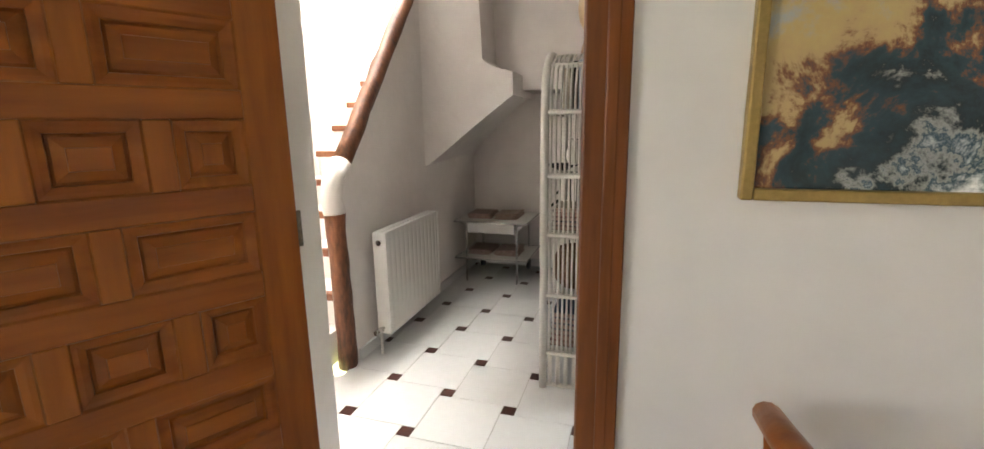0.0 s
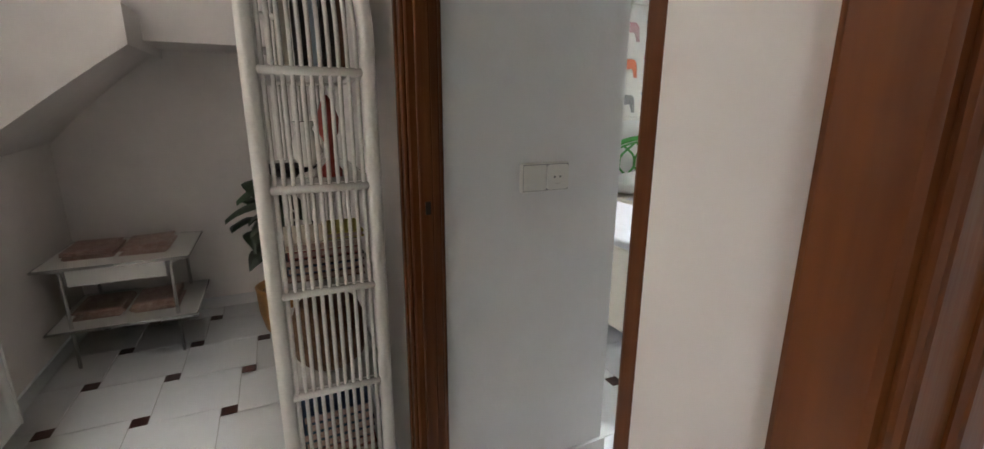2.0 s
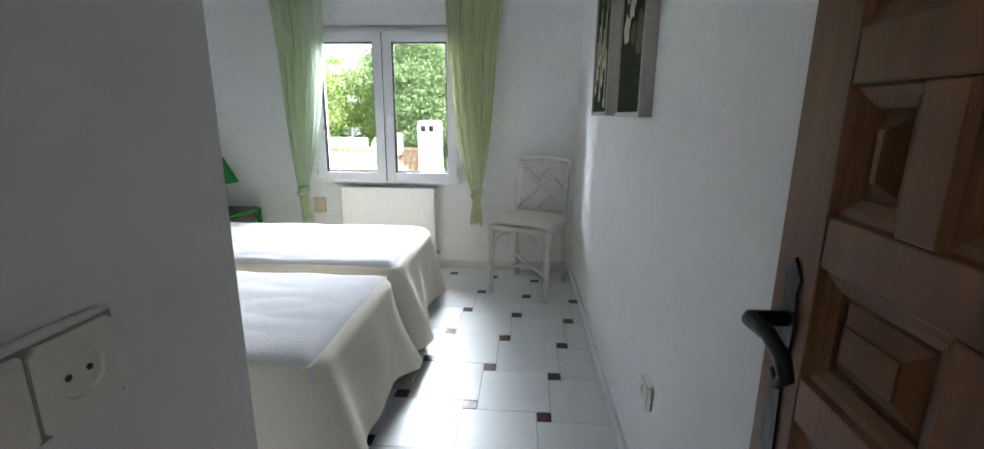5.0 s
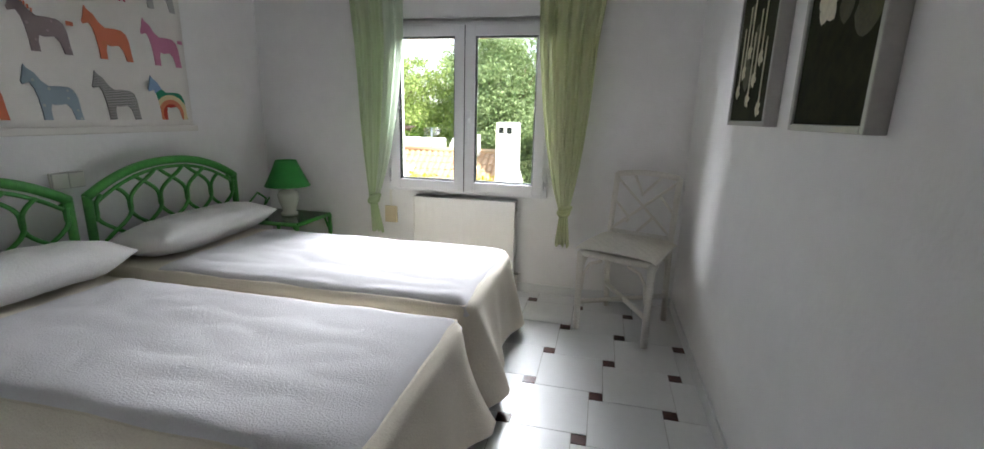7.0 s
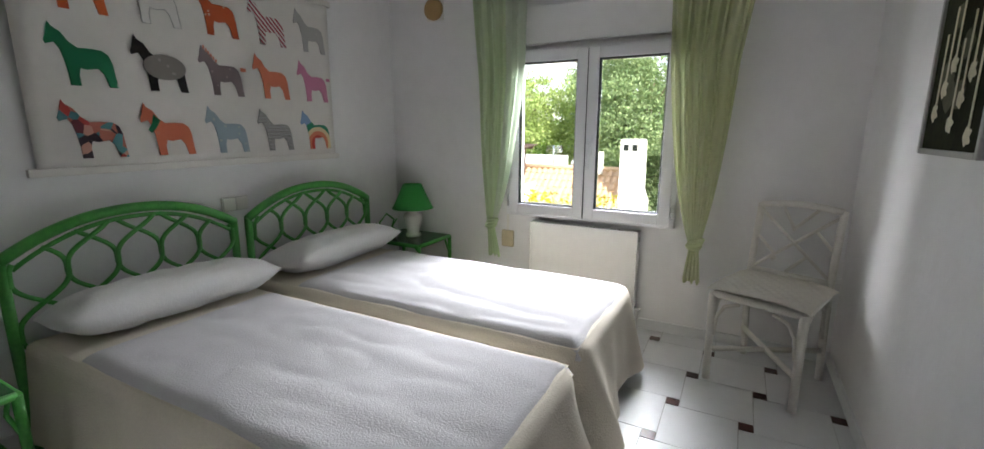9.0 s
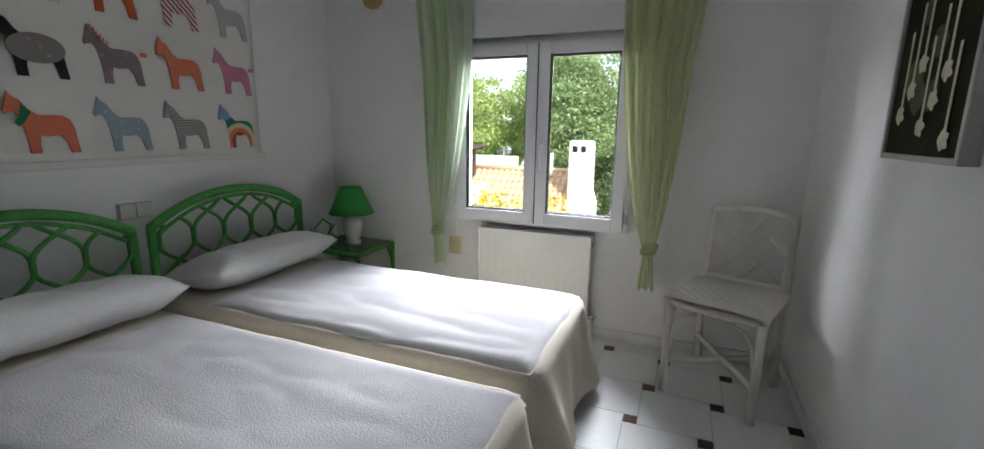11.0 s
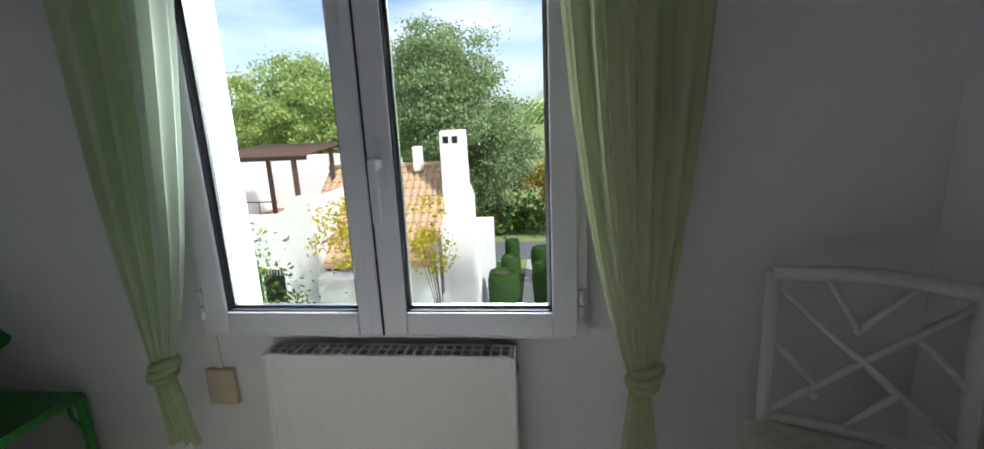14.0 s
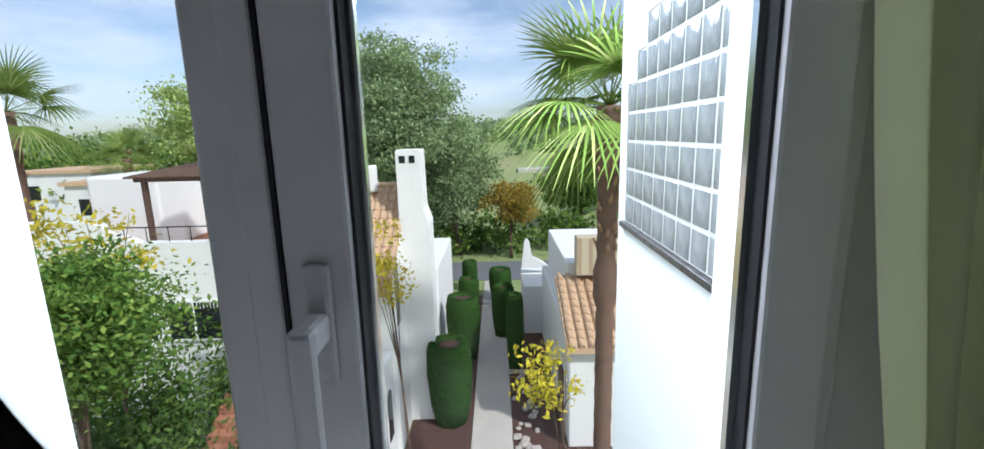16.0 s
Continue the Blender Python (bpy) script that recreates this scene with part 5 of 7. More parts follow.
for y in (-hy, hy):
    part("hoop_post", tube(bmesh.new(), hoop(y, 0.2, 0.019), 0.019, 10), RATTAN, shelf)
for i in range(11):
    y = -hy + 0.028 + (2 * hy - 0.056) * i / 10
    part("rod", tube(bmesh.new(), hoop(y, 0.2, 0.0055), 0.0055, 6), RATTAN, shelf)
for i in range(6):
    y = -hy + 0.035 + (2 * hy - 0.07) * i / 5
    part("foot_rod", tube(bmesh.new(), [(hx, y, 0.02), (hx, y, 0.19)], 0.011, 8), RATTAN, shelf)
for z in LEV + (0.02, 1.56):
    zz = z
    xx = hx if z < 1.5 else hx - 0.065
    for s in (-1, 1):
        part("cross_rail", tube(bmesh.new(), [(s * xx, -hy, zz), (s * xx, hy, zz)], 0.0115, 8), RATTAN, shelf)
    if 0.1 < z < 1.5:
        part("shelf_board", boxed(-hx + 0.01, hx - 0.01, -hy + 0.008, hy - 0.008, z, z + 0.012), RATTAN, shelf)
        for s in (-1, 1):
            part("long_rail", tube(bmesh.new(), [(-hx, s * hy, z), (hx, s * hy, z)], 0.012, 8), RATTAN, shelf)
part("top_board", boxed(-hx + 0.19, hx - 0.19, -hy, hy, 1.612, 1.624), RATTAN, shelf)

BOOKC = [plain("book_blue_grey", (0.45, 0.55, 0.62)), plain("book_dark", (0.03, 0.025, 0.02)), plain("book_brown", (0.16, 0.07, 0.035)), plain("book_navy", (0.03, 0.06, 0.12)), plain("book_red", (0.30, 0.05, 0.04)),
         plain("book_cream", (0.6, 0.52, 0.4)), plain("book_yellow", (0.55, 0.45, 0.08)), plain("book_teal", (0.05, 0.12, 0.14))]
BNAME = ["pale blue", "black", "brown", "navy", "dull red", "cream", "yellow", "teal"]


def book(x, y, z, sx, sy, sz, c, how):
    """A book: two boards round a block of paper."""
    e = empty("book", x, y, z)
    tagged(e, f"{BNAME[c]} book {how}", "book", "books on the rattan shelves")
    if sz > sy:
        part("cover", boxed(-sx / 2, sx / 2, -sy / 2, -sy / 2 + 0.003, 0, sz), BOOKC[c], e)
        part("cover", boxed(-sx / 2, sx / 2, sy / 2 - 0.003, sy / 2, 0, sz), BOOKC[c], e)
        part("spine", boxed(sx / 2, sx / 2 + 0.003, -sy / 2, sy / 2, 0, sz), BOOKC[c], e)
        part("page_block", boxed(-sx / 2 + 0.004, sx / 2 - 0.001, -sy / 2 + 0.003, sy / 2 - 0.003, 0.003, sz - 0.003), CANVAS, e)
    else:
        part("cover", boxed(-sx / 2, sx / 2, -sy / 2, sy / 2, 0, 0.003), BOOKC[c], e)
        part("cover", boxed(-sx / 2, sx / 2, -sy / 2, sy / 2, sz - 0.003, sz), BOOKC[c], e)
        part("page_block", boxed(-sx / 2 + 0.003, sx / 2 - 0.002, -sy / 2 + 0.003, sy / 2 - 0.003, 0.003, sz - 0.003), PAPER, e)


sx0 = SX - 0.17
for y, c, h, w in ((-4.13, 5, 0.18, 0.03), (-4.09, 1, 0.21, 0.022), (-4.062, 0, 0.215, 0.03), (-4.028, 1, 0.22, 0.03), (-3.995, 2, 0.21, 0.03)):
    book(sx0, y, 1.355 + 0.0185, 0.2, w, h, c, "standing on the top shelf")
for k, (c, w) in enumerate(((2, 0.21), (3, 0.20), (1, 0.21), (4, 0.19), (5, 0.2))):
    book(sx0, -4.08, 0.79 + 0.0185 + 0.022 * k, 0.22, w, 0.021, c, "in a flat pile on the shelf")
book(sx0 + 0.02, -4.02, 0.79 + 0.0185 + 0.11, 0.16, 0.1, 0.018, 6, "on top of the pile")
for k, (c, w) in enumerate(((2, 0.22), (4, 0.21), (7, 0.2), (3, 0.21), (7, 0.19), (3, 0.2))):
    book(sx0, -4.08, 0.19 + 0.0185 + 0.03 * k, 0.22, w, 0.029, c, "in the pile on the bottom shelf")


def ornament(name, label, prof, x, y, z, mat, cat):
    ob = tagged(obj(name, lathe(bmesh.new(), prof, n=18), mat), label, cat)
    ob.location = (x, y, z)
    return ob


ornament("basket", "round brown woven basket on the rattan shelf", [(0.07, 0), (0.10, 0.03), (0.115, 0.09), (0.105, 0.15), (0.09, 0.19), (0.08, 0.20)], SX - 0.15, -4.08, 0.49 + 0.0185, material("woven_brown", (0.22, 0.11, 0.045), 0.8, var=0.35, scale=35, bump=0.8, bump_scale=60), "basket")
ornament("vase", "small brown and white vase on the rattan shelf", [(0.03, 0), (0.035, 0.01), (0.02, 0.03), (0.045, 0.07), (0.03, 0.11), (0.02, 0.13), (0.03, 0.15)], SX - 0.14, -4.10, 1.07 + 0.0185, CERAMIC, "vase")
ornament("red_figurine", "small red ornament on the rattan shelf", [(0.03, 0), (0.03, 0.02), (0.012, 0.04), (0.012, 0.09), (0.026, 0.12), (0.03, 0.16), (0.016, 0.2), (0.004, 0.22)], SX - 0.12, -4.04, 1.07 + 0.0185, plain("red_glaze", (0.35, 0.04, 0.02), 0.4), "ornament")
ornament("dish", "dark dish on the rattan shelf", [(0.03, 0), (0.075, 0.02), (0.08, 0.03), (0.07, 0.03), (0.03, 0.01)], SX - 0.16, -4.15, 1.07 + 0.0185, IRON, "dish")
bm = bmesh.new()
lathe(bm, [(0.065, 0), (0.06, 0.03), (0.05, 0.05), (0.045, 0.08), (0.05, 0.10), (0.075, 0.14), (0.085, 0.19), (0.08, 0.24), (0.05, 0.28), (0.01, 0.29)], n=20)
for v in bm.verts:
    v.co.y *= 0.85
    if v.co.x > 0 and v.co.z > 0.1:
        v.co.x *= 1.12
ob = tagged(obj("bust", bm, [plain("tan_clay", (0.5, 0.33, 0.17), 0.5)]), "tan clay bust on top of the shelf unit", "bust")
ob.location = (SX - 0.2, -4.03, 1.624 + 0.006)

# tea trolley
tro = empty("tea_trolley", -1.05, -4.94, 0.006)
tagged(tro, "chrome tea trolley with cream trays of magazines", "trolley")
tx, ty = 0.23, 0.22
for sx in (-1, 1):
    for sy in (-1, 1):
        low = 0.0 if sx > 0 else 0.05
        part("leg", tube(bmesh.new(), [(sx * tx, sy * ty, low), (sx * tx, sy * ty, 0.48), (sx * tx * 0.98, sy * (ty + 0.01), 0.50), (sx * tx * 0.96, sy * (ty + 0.06), 0.515)], 0.0085, 8), CHROME, tro, "chrome tube leg")
for sy in (-1, 1):
    bm = bmesh.new()
    tube(bm, [(-tx, sy * ty - 0.012, 0.05), (-tx, sy * ty + 0.012, 0.05)], 0.05, 18)
    part("wheel", bm, RUBBER, tro, "black rubber wheel")
for z in (0.515, 0.20):
    bm = bmesh.new()
    box(bm, -0.27, 0.27, -0.31, 0.31, z, z + 0.014, bevel=0.006)
    tr = part("tray", bm, CANVAS, tro, "cream laminate tray")
    part("tray_rim", tube(bmesh.new(), [(-0.27, -0.31, z + 0.008), (0.27, -0.31, z + 0.008), (0.27, 0.31, z + 0.008), (-0.27, 0.31, z + 0.008)], 0.007, 8, closed=True), CHROME, tr)
part("drawer", boxed(-0.2, 0.235, -0.2, 0.2, 0.425, 0.514, bevel=0.004), ENAMEL, tro, "cream enamelled drawer")
for z in (0.5355, 0.2205):
    for k, y in enumerate((-0.14, 0.10)):
        e = empty("magazine_pile", -1.05, -4.94 + y, z)
        tagged(e, "stack of worn magazines on the tea trolley", "magazines", "magazines on the trolley")
        for q in range(5):
            rr = random.Random(q * 7 + k + int(z * 100))
            bm = bmesh.new()
            dx, dy = rr.uniform(-0.012, 0.012), rr.uniform(-0.012, 0.012)
            sheet(bm, 6, 6, lambda u, v: (-0.13 + 0.26 * u + dx, -0.10 + 0.2 * v + dy, 0.009 * q + 0.001 + 0.010 * (v ** 3) * (1 if q == 4 else 0.2) * k), thick=0.007)
            part("magazine", bm, PAPER, e)

# pot plant
pot = empty("pot_plant", -0.86, -4.20, 0.006)
tagged(pot, "dark leafy plant in an ochre pot on the hall floor", "plant")
part("pot", lathe(bmesh.new(), [(0.10, 0), (0.12, 0.03), (0.145, 0.14), (0.15, 0.26), (0.155, 0.28), (0.14, 0.285), (0.13, 0.25)]), OCHRE, pot)
part("soil", lathe(bmesh.new(), [(0.135, 0.24), (0.12, 0.25)]), plain("potting_soil", (0.03, 0.02, 0.015), 0.9), pot)
rp = random.Random(12)
for k in range(9):
    a, rr = rp.uniform(0, 6.28), rp.uniform(0.08, 0.24)
    zt = rp.uniform(0.55, 1.0)
    tip = Vector((rr * math.cos(a), rr * math.sin(a), zt))
    pts = [Vector((0.03 * math.cos(a), 0.03 * math.sin(a), 0.25)), Vector((rr * 0.4 * math.cos(a), rr * 0.4 * math.sin(a), zt * 0.7)), tip]
    stem = part("stem", tube(bmesh.new(), pts, 0.006, 6), LEAF_D, pot)
    for q in range(6):
        s = 0.35 + 0.65 * q / 5
        base = pts[0].lerp(pts[1], s * 2) if s < 0.5 else pts[1].lerp(pts[2], s * 2 - 1)
        b, L = rp.uniform(0, 6.28), rp.uniform(0.13, 0.20)
        d, sd = Vector((math.cos(b), math.sin(b), -0.1)), Vector((-math.sin(b), math.cos(b), 0))
        bm = bmesh.new()
        sheet(bm, 6, 4, lambda u, v: base + d * (L * u) + sd * ((v - 0.5) * L * 0.95 * math.sin(math.pi * (0.06 + 0.94 * u) ** 0.7)) + Vector((0, 0, -0.10 * u * u - 0.05 * abs(v - 0.5) + 0.03 * u)))
        part("leaf", bm, LEAF_D, stem)

# ---- front room ----
pic = empty("abstract_painting", EX1, -3.19, 1.16)
tagged(pic, "large abstract painting in ochre and dark teal, gold frame", "painting")
ABS = bpy.data.materials.new("abstract_paint")
ABS.use_nodes = True
n, l = ABS.node_tree.nodes, ABS.node_tree.links
tc = n.new("ShaderNodeTexCoord")
sep = n.new("ShaderNodeSeparateXYZ")
l.new(tc.outputs["Object"], sep.inputs[0])
no = n.new("ShaderNodeTexNoise")
no.inputs["Scale"].default_value, no.inputs["Detail"].default_value, no.inputs["Distortion"].default_value = 7.0, 14, 0.25
no.inputs["Roughness"].default_value = 0.68
l.new(tc.outputs["Object"], no.inputs[0])
m1 = n.new("ShaderNodeMath")
m1.operation = "MULTIPLY_ADD"
m1.inputs[1].default_value, m1.inputs[2].default_value = 1.05, 0.12
l.new(sep.outputs[1], m1.inputs[0])
m2 = n.new("ShaderNodeMath")
m2.operation = "MULTIPLY_ADD"
m2.inputs[1].default_value = -0.75
l.new(sep.outputs[2], m2.inputs[0])
l.new(m1.outputs[0], m2.inputs[2])
m3 = n.new("ShaderNodeMath")
m3.operation = "MULTIPLY_ADD"
m3.inputs[1].default_value = 1.6
l.new(no.outputs[0], m3.inputs[0])
l.new(m2.outputs[0], m3.inputs[2])
rp2 = n.new("ShaderNodeValToRGB")
cr = rp2.color_ramp
for pos_, col in ((0.10, (0.42, 0.42, 0.40)), (0.28, (0.55, 0.40, 0.17)), (0.42, (0.52, 0.36, 0.17)), (0.50, (0.20, 0.08, 0.04)), (0.57, (0.03, 0.06, 0.075)), (0.72, (0.02, 0.03, 0.035)), (0.80, (0.35, 0.36, 0.34)), (0.84, (0.02, 0.06, 0.09))):
    el = cr.elements.new(pos_)
    el.color = (*col, 1)
cr.elements.remove(cr.elements[0])
l.new(m3.outputs[0], rp2.inputs[0])
l.new(rp2.outputs[0], n["Principled BSDF"].inputs["Base Color"])
n["Principled BSDF"].inputs["Roughness"].default_value = 0.25
nb = n.new("ShaderNodeTexNoise")
nb.inputs["Scale"].default_value, nb.inputs["Detail"].default_value = 40, 5
l.new(tc.outputs["Object"], nb.inputs[0])
bmp = n.new("ShaderNodeBump")
bmp.inputs["Strength"].default_value = 0.5
l.new(nb.outputs[0], bmp.inputs["Height"])
l.new(bmp.outputs[0], n["Principled BSDF"].inputs["Normal"])
py, pz, pw = 0.44, 0.72, 0.022
part("canvas", boxed(0.004, 0.018, -py + pw, py - pw, pw, pz - pw), ABS, pic, "thickly painted canvas")
for b in ((-py, -py + pw, 0, pz), (py - pw, py, 0, pz), (-py + pw, py - pw, 0, pw), (-py + pw, py - pw, pz - pw, pz)):
    part("frame_bar", boxed(0.002, 0.032, *b, bevel=0.004), GOLD, pic, "gold frame")


def wooden_chair(label, m):
    """A bentwood armchair: round seat, hooped back and arms."""
    e = new("wooden_armchair")
    tagged(e, label, "chair")
    for sx in (-1, 1):
        part("leg", tube(bmesh.new(), [(sx * 0.2, 0.2, 0), (sx * 0.19, 0.19, 0.44)], 0.018, 10), WOOD, e)
        part("back_post", tube(bmesh.new(), [(sx * 0.2, -0.22, 0), (sx * 0.19, -0.2, 0.44), (sx * 0.17, -0.24, 0.82)], 0.017, 10), WOOD, e)
    part("seat", boxed(-0.22, 0.22, -0.21, 0.22, 0.43, 0.46, bevel=0.012), WOOD, e)
    part("top_rail", tube(bmesh.new(), [(-0.22, -0.21, 0.80), (-0.18, -0.25, 0.865), (-0.08, -0.27, 0.885), (0.08, -0.27, 0.885), (0.18, -0.25, 0.865), (0.22, -0.21, 0.80)], [0.02, 0.026, 0.028, 0.028, 0.026, 0.02], 12), WOOD, e)
    for x in (-0.1, 0, 0.1):
        part("spindle", tube(bmesh.new(), [(x, -0.2, 0.46), (x, -0.265, 0.87)], 0.009, 8), WOOD, e)
    e.matrix_world = m
    return e


wooden_chair("honey brown wooden chair standing by the white wall", pose(2.04, -3.28, 0.006, 0, 0, 12) @ Matrix.Diagonal((1, 1, 0.885, 1)))

# ---- outside ----
GZ = -8.0


def leaf_material(name, a, b, c):
    m = bpy.data.materials.new(name)
    m.use_nodes = True
    n, l = m.node_tree.nodes, m.node_tree.links
    n.remove(n["Principled BSDF"])
    g = n.new("ShaderNodeNewGeometry")
    rp = n.new("ShaderNodeValToRGB")
    rp.color_ramp.elements[0].color, rp.color_ramp.elements[1].color = (*a, 1), (*c, 1)
    el = rp.color_ramp.elements.new(0.55)
    el.color = (*b, 1)
    l.new(g.outputs["Random Per Island"], rp.inputs[0])
    d, t = n.new("ShaderNodeBsdfDiffuse"), n.new("ShaderNodeBsdfTranslucent")
    mx = n.new("ShaderNodeMixShader")
    mx.inputs[0].default_value = 0.35
    for s in (d, t):
        l.new(rp.outputs[0], s.inputs[0])
    l.new(d.outputs[0], mx.inputs[1])
    l.new(t.outputs[0], mx.inputs[2])
    l.new(mx.outputs[0], n["Material Output"].inputs[0])
    return m


PINE_L = leaf_material("bright_pine_needles", (0.24, 0.33, 0.10), (0.40, 0.50, 0.16), (0.55, 0.63, 0.26))
PINE_D = leaf_material("dark_pine_needles", (0.18, 0.26, 0.12), (0.30, 0.39, 0.18), (0.44, 0.52, 0.27))
BUSH = leaf_material("shrub_leaves", (0.055, 0.11, 0.025), (0.11, 0.19, 0.035), (0.22, 0.29, 0.06))
YELLOW = leaf_material("yellow_leaves", (0.35, 0.33, 0.03), (0.50, 0.42, 0.03), (0.60, 0.46, 0.06))
ORANGE_L = leaf_material("autumn_leaves", (0.30, 0.22, 0.04), (0.45, 0.27, 0.05), (0.25, 0.27, 0.05))
TOPI = leaf_material("clipped_hedge_leaves", (0.03, 0.075, 0.02), (0.05, 0.11, 0.025), (0.09, 0.17, 0.045))
HEDGE = leaf_material("dark_garden_leaves", (0.045, 0.09, 0.022), (0.08, 0.15, 0.03), (0.16, 0.23, 0.05))
FROND = leaf_material("palm_frond", (0.12, 0.20, 0.04), (0.22, 0.30, 0.07), (0.36, 0.40, 0.14))
BARK = material("tree_bark", (0.16, 0.10, 0.065), 0.9, var=0.3, scale=8, bump=0.8, bump_scale=20)
PALM_BARK = material("palm_bark", (0.22, 0.12, 0.08), 0.9, var=0.3, scale=6, bump=0.8, bump_scale=16, second=(0.09, 0.06, 0.045))
BOOT = material("palm_boot", (0.30, 0.13, 0.07), 0.9, var=0.35, scale=9, second=(0.42, 0.28, 0.17))
OUT_W = material("white_render_outside", (0.80, 0.78, 0.73), 0.9, var=0.05, scale=0.8, bump=0.2, bump_scale=6)
SOIL = material("red_mulch", (0.10, 0.045, 0.032), 0.95, var=0.3, scale=5, bump=0.8, bump_scale=12)
GRASS = material("dry_grass", (0.17, 0.26, 0.07), 0.95, var=0.3, scale=0.06, second=(0.30, 0.28, 0.13), fine=0.9)
PATHM = material("pale_paving", (0.50, 0.46, 0.40), 0.9, var=0.1, scale=1.2, bump=0.3, bump_scale=20)
ASPHALT = material("asphalt", (0.16, 0.16, 0.165), 0.9, var=0.12, scale=1.5)
ROOFT = material("clay_roof_tile", (0.50, 0.30, 0.17), 0.85, var=0.25, scale=2.5, second=(0.62, 0.45, 0.28), fine=18)
DARKG = material("dark_glass_and_flue_shade", (0.015, 0.018, 0.022), 0.1, var=0.2)
PERG = material("weathered_timber", (0.13, 0.075, 0.05), 0.85, var=0.25, scale=8)

bm = bmesh.new()


def land(x, y):
    z = GZ - 0.02
    if y > 38:
        k = min(1, (y - 38) / 130)
        z += 9.5 * k * k * (3 - 2 * k) + 1.2 * noise.noise(Vector((x * 0.02, y * 0.02, 4))) * min(1, (y - 38) / 40)
    if y > 160:
        z += (y - 160) * 0.022
    return z


xs = [-900, -500, -300, -200, -150, -120] + list(range(-100, 101, 10)) + [120, 150, 200, 300, 500, 900]
ys = [-300, -60, -20] + list(range(0, 201, 8)) + [240, 300, 400, 550, 800, 1200]
gv = [[bm.verts.new((x, y, land(x, y) if y > 0 else GZ - 0.02)) for y in ys] for x in xs]
for i in range(len(xs) - 1):
    for j in range(len(ys) - 1):
        f = bm.faces.new((gv[i][j], gv[i + 1][j], gv[i + 1][j + 1], gv[i][j + 1]))
        f.smooth = True
structure("ground", bm, GRASS, "dry grass of the gardens and golf course")
structure("road", boxed(-60, 60, 29.0, 33.5, GZ - 0.3, GZ + 0.02), ASPHALT, "grey asphalt street beyond the gardens")
structure("pavement_path", boxed(-0.78, 0.52, 0.4, 28.8, GZ - 0.2, GZ + 0.05, bevel=0.02), PATHM, "pale straight garden path")
structure("garden_bed", boxed(0.54, 4.5, 2, 26, GZ - 0.2, GZ + 0.03), SOIL, "dark reddish planting bed beside the path")
structure("garden_bed_2", boxed(-2.8, -0.8, 5, 26, GZ - 0.2, GZ + 0.02), SOIL, "dark planting bed along the white house")
structure("sand_strip", boxed(4, 40, 84, 92, -7.5, land(10, 88) + 0.25), PATHM, "pale sandy track on the golf course")


def cloud_mesh(name, pts, nrm_seed, size, mat, parent, stretch=1.0, droop=0.0):
    """Many small leaf quads at the given places, turned at random."""
    rs = np.random.RandomState(nrm_seed)
    P = np.asarray(pts)
    k = len(P)
    a = rs.normal(size=(k, 3))
    a[:, 2] -= droop
    a /= np.linalg.norm(a, axis=1)[:, None]
    b = rs.normal(size=(k, 3))
    b -= (b * a).sum(1)[:, None] * a
    b /= np.linalg.norm(b, axis=1)[:, None]
    s = size * rs.uniform(0.6, 1.4, size=(k, 1))
    V = np.stack([P - a * s * stretch, P - b * s * 0.5, P + a * s * stretch, P + b * s * 0.5], 1).reshape(-1, 3)
    F = np.arange(4 * k).reshape(-1, 4)
    me = bpy.data.meshes.new(name)
    me.from_pydata(V.tolist(), [], F.tolist())
    me.materials.append(mat)
    ob = new(name, me)
    ob.parent = parent
    return ob


def clumps(seed, centre, radii, n_clump, per, spread, hollow=0.45):
    rs = np.random.RandomState(seed)
    out = []
    for _ in range(n_clump):
        d = rs.normal(size=3)
        d /= np.linalg.norm(d)
        r = rs.uniform(hollow, 1.0)
        c = np.array(centre) + d * r * np.array(radii)
        q = rs.normal(size=(per, 3)) * spread * rs.uniform(0.6, 1.3)
        q[:, 2] *= 0.6
        out.append(c + q)
    return np.concatenate(out)


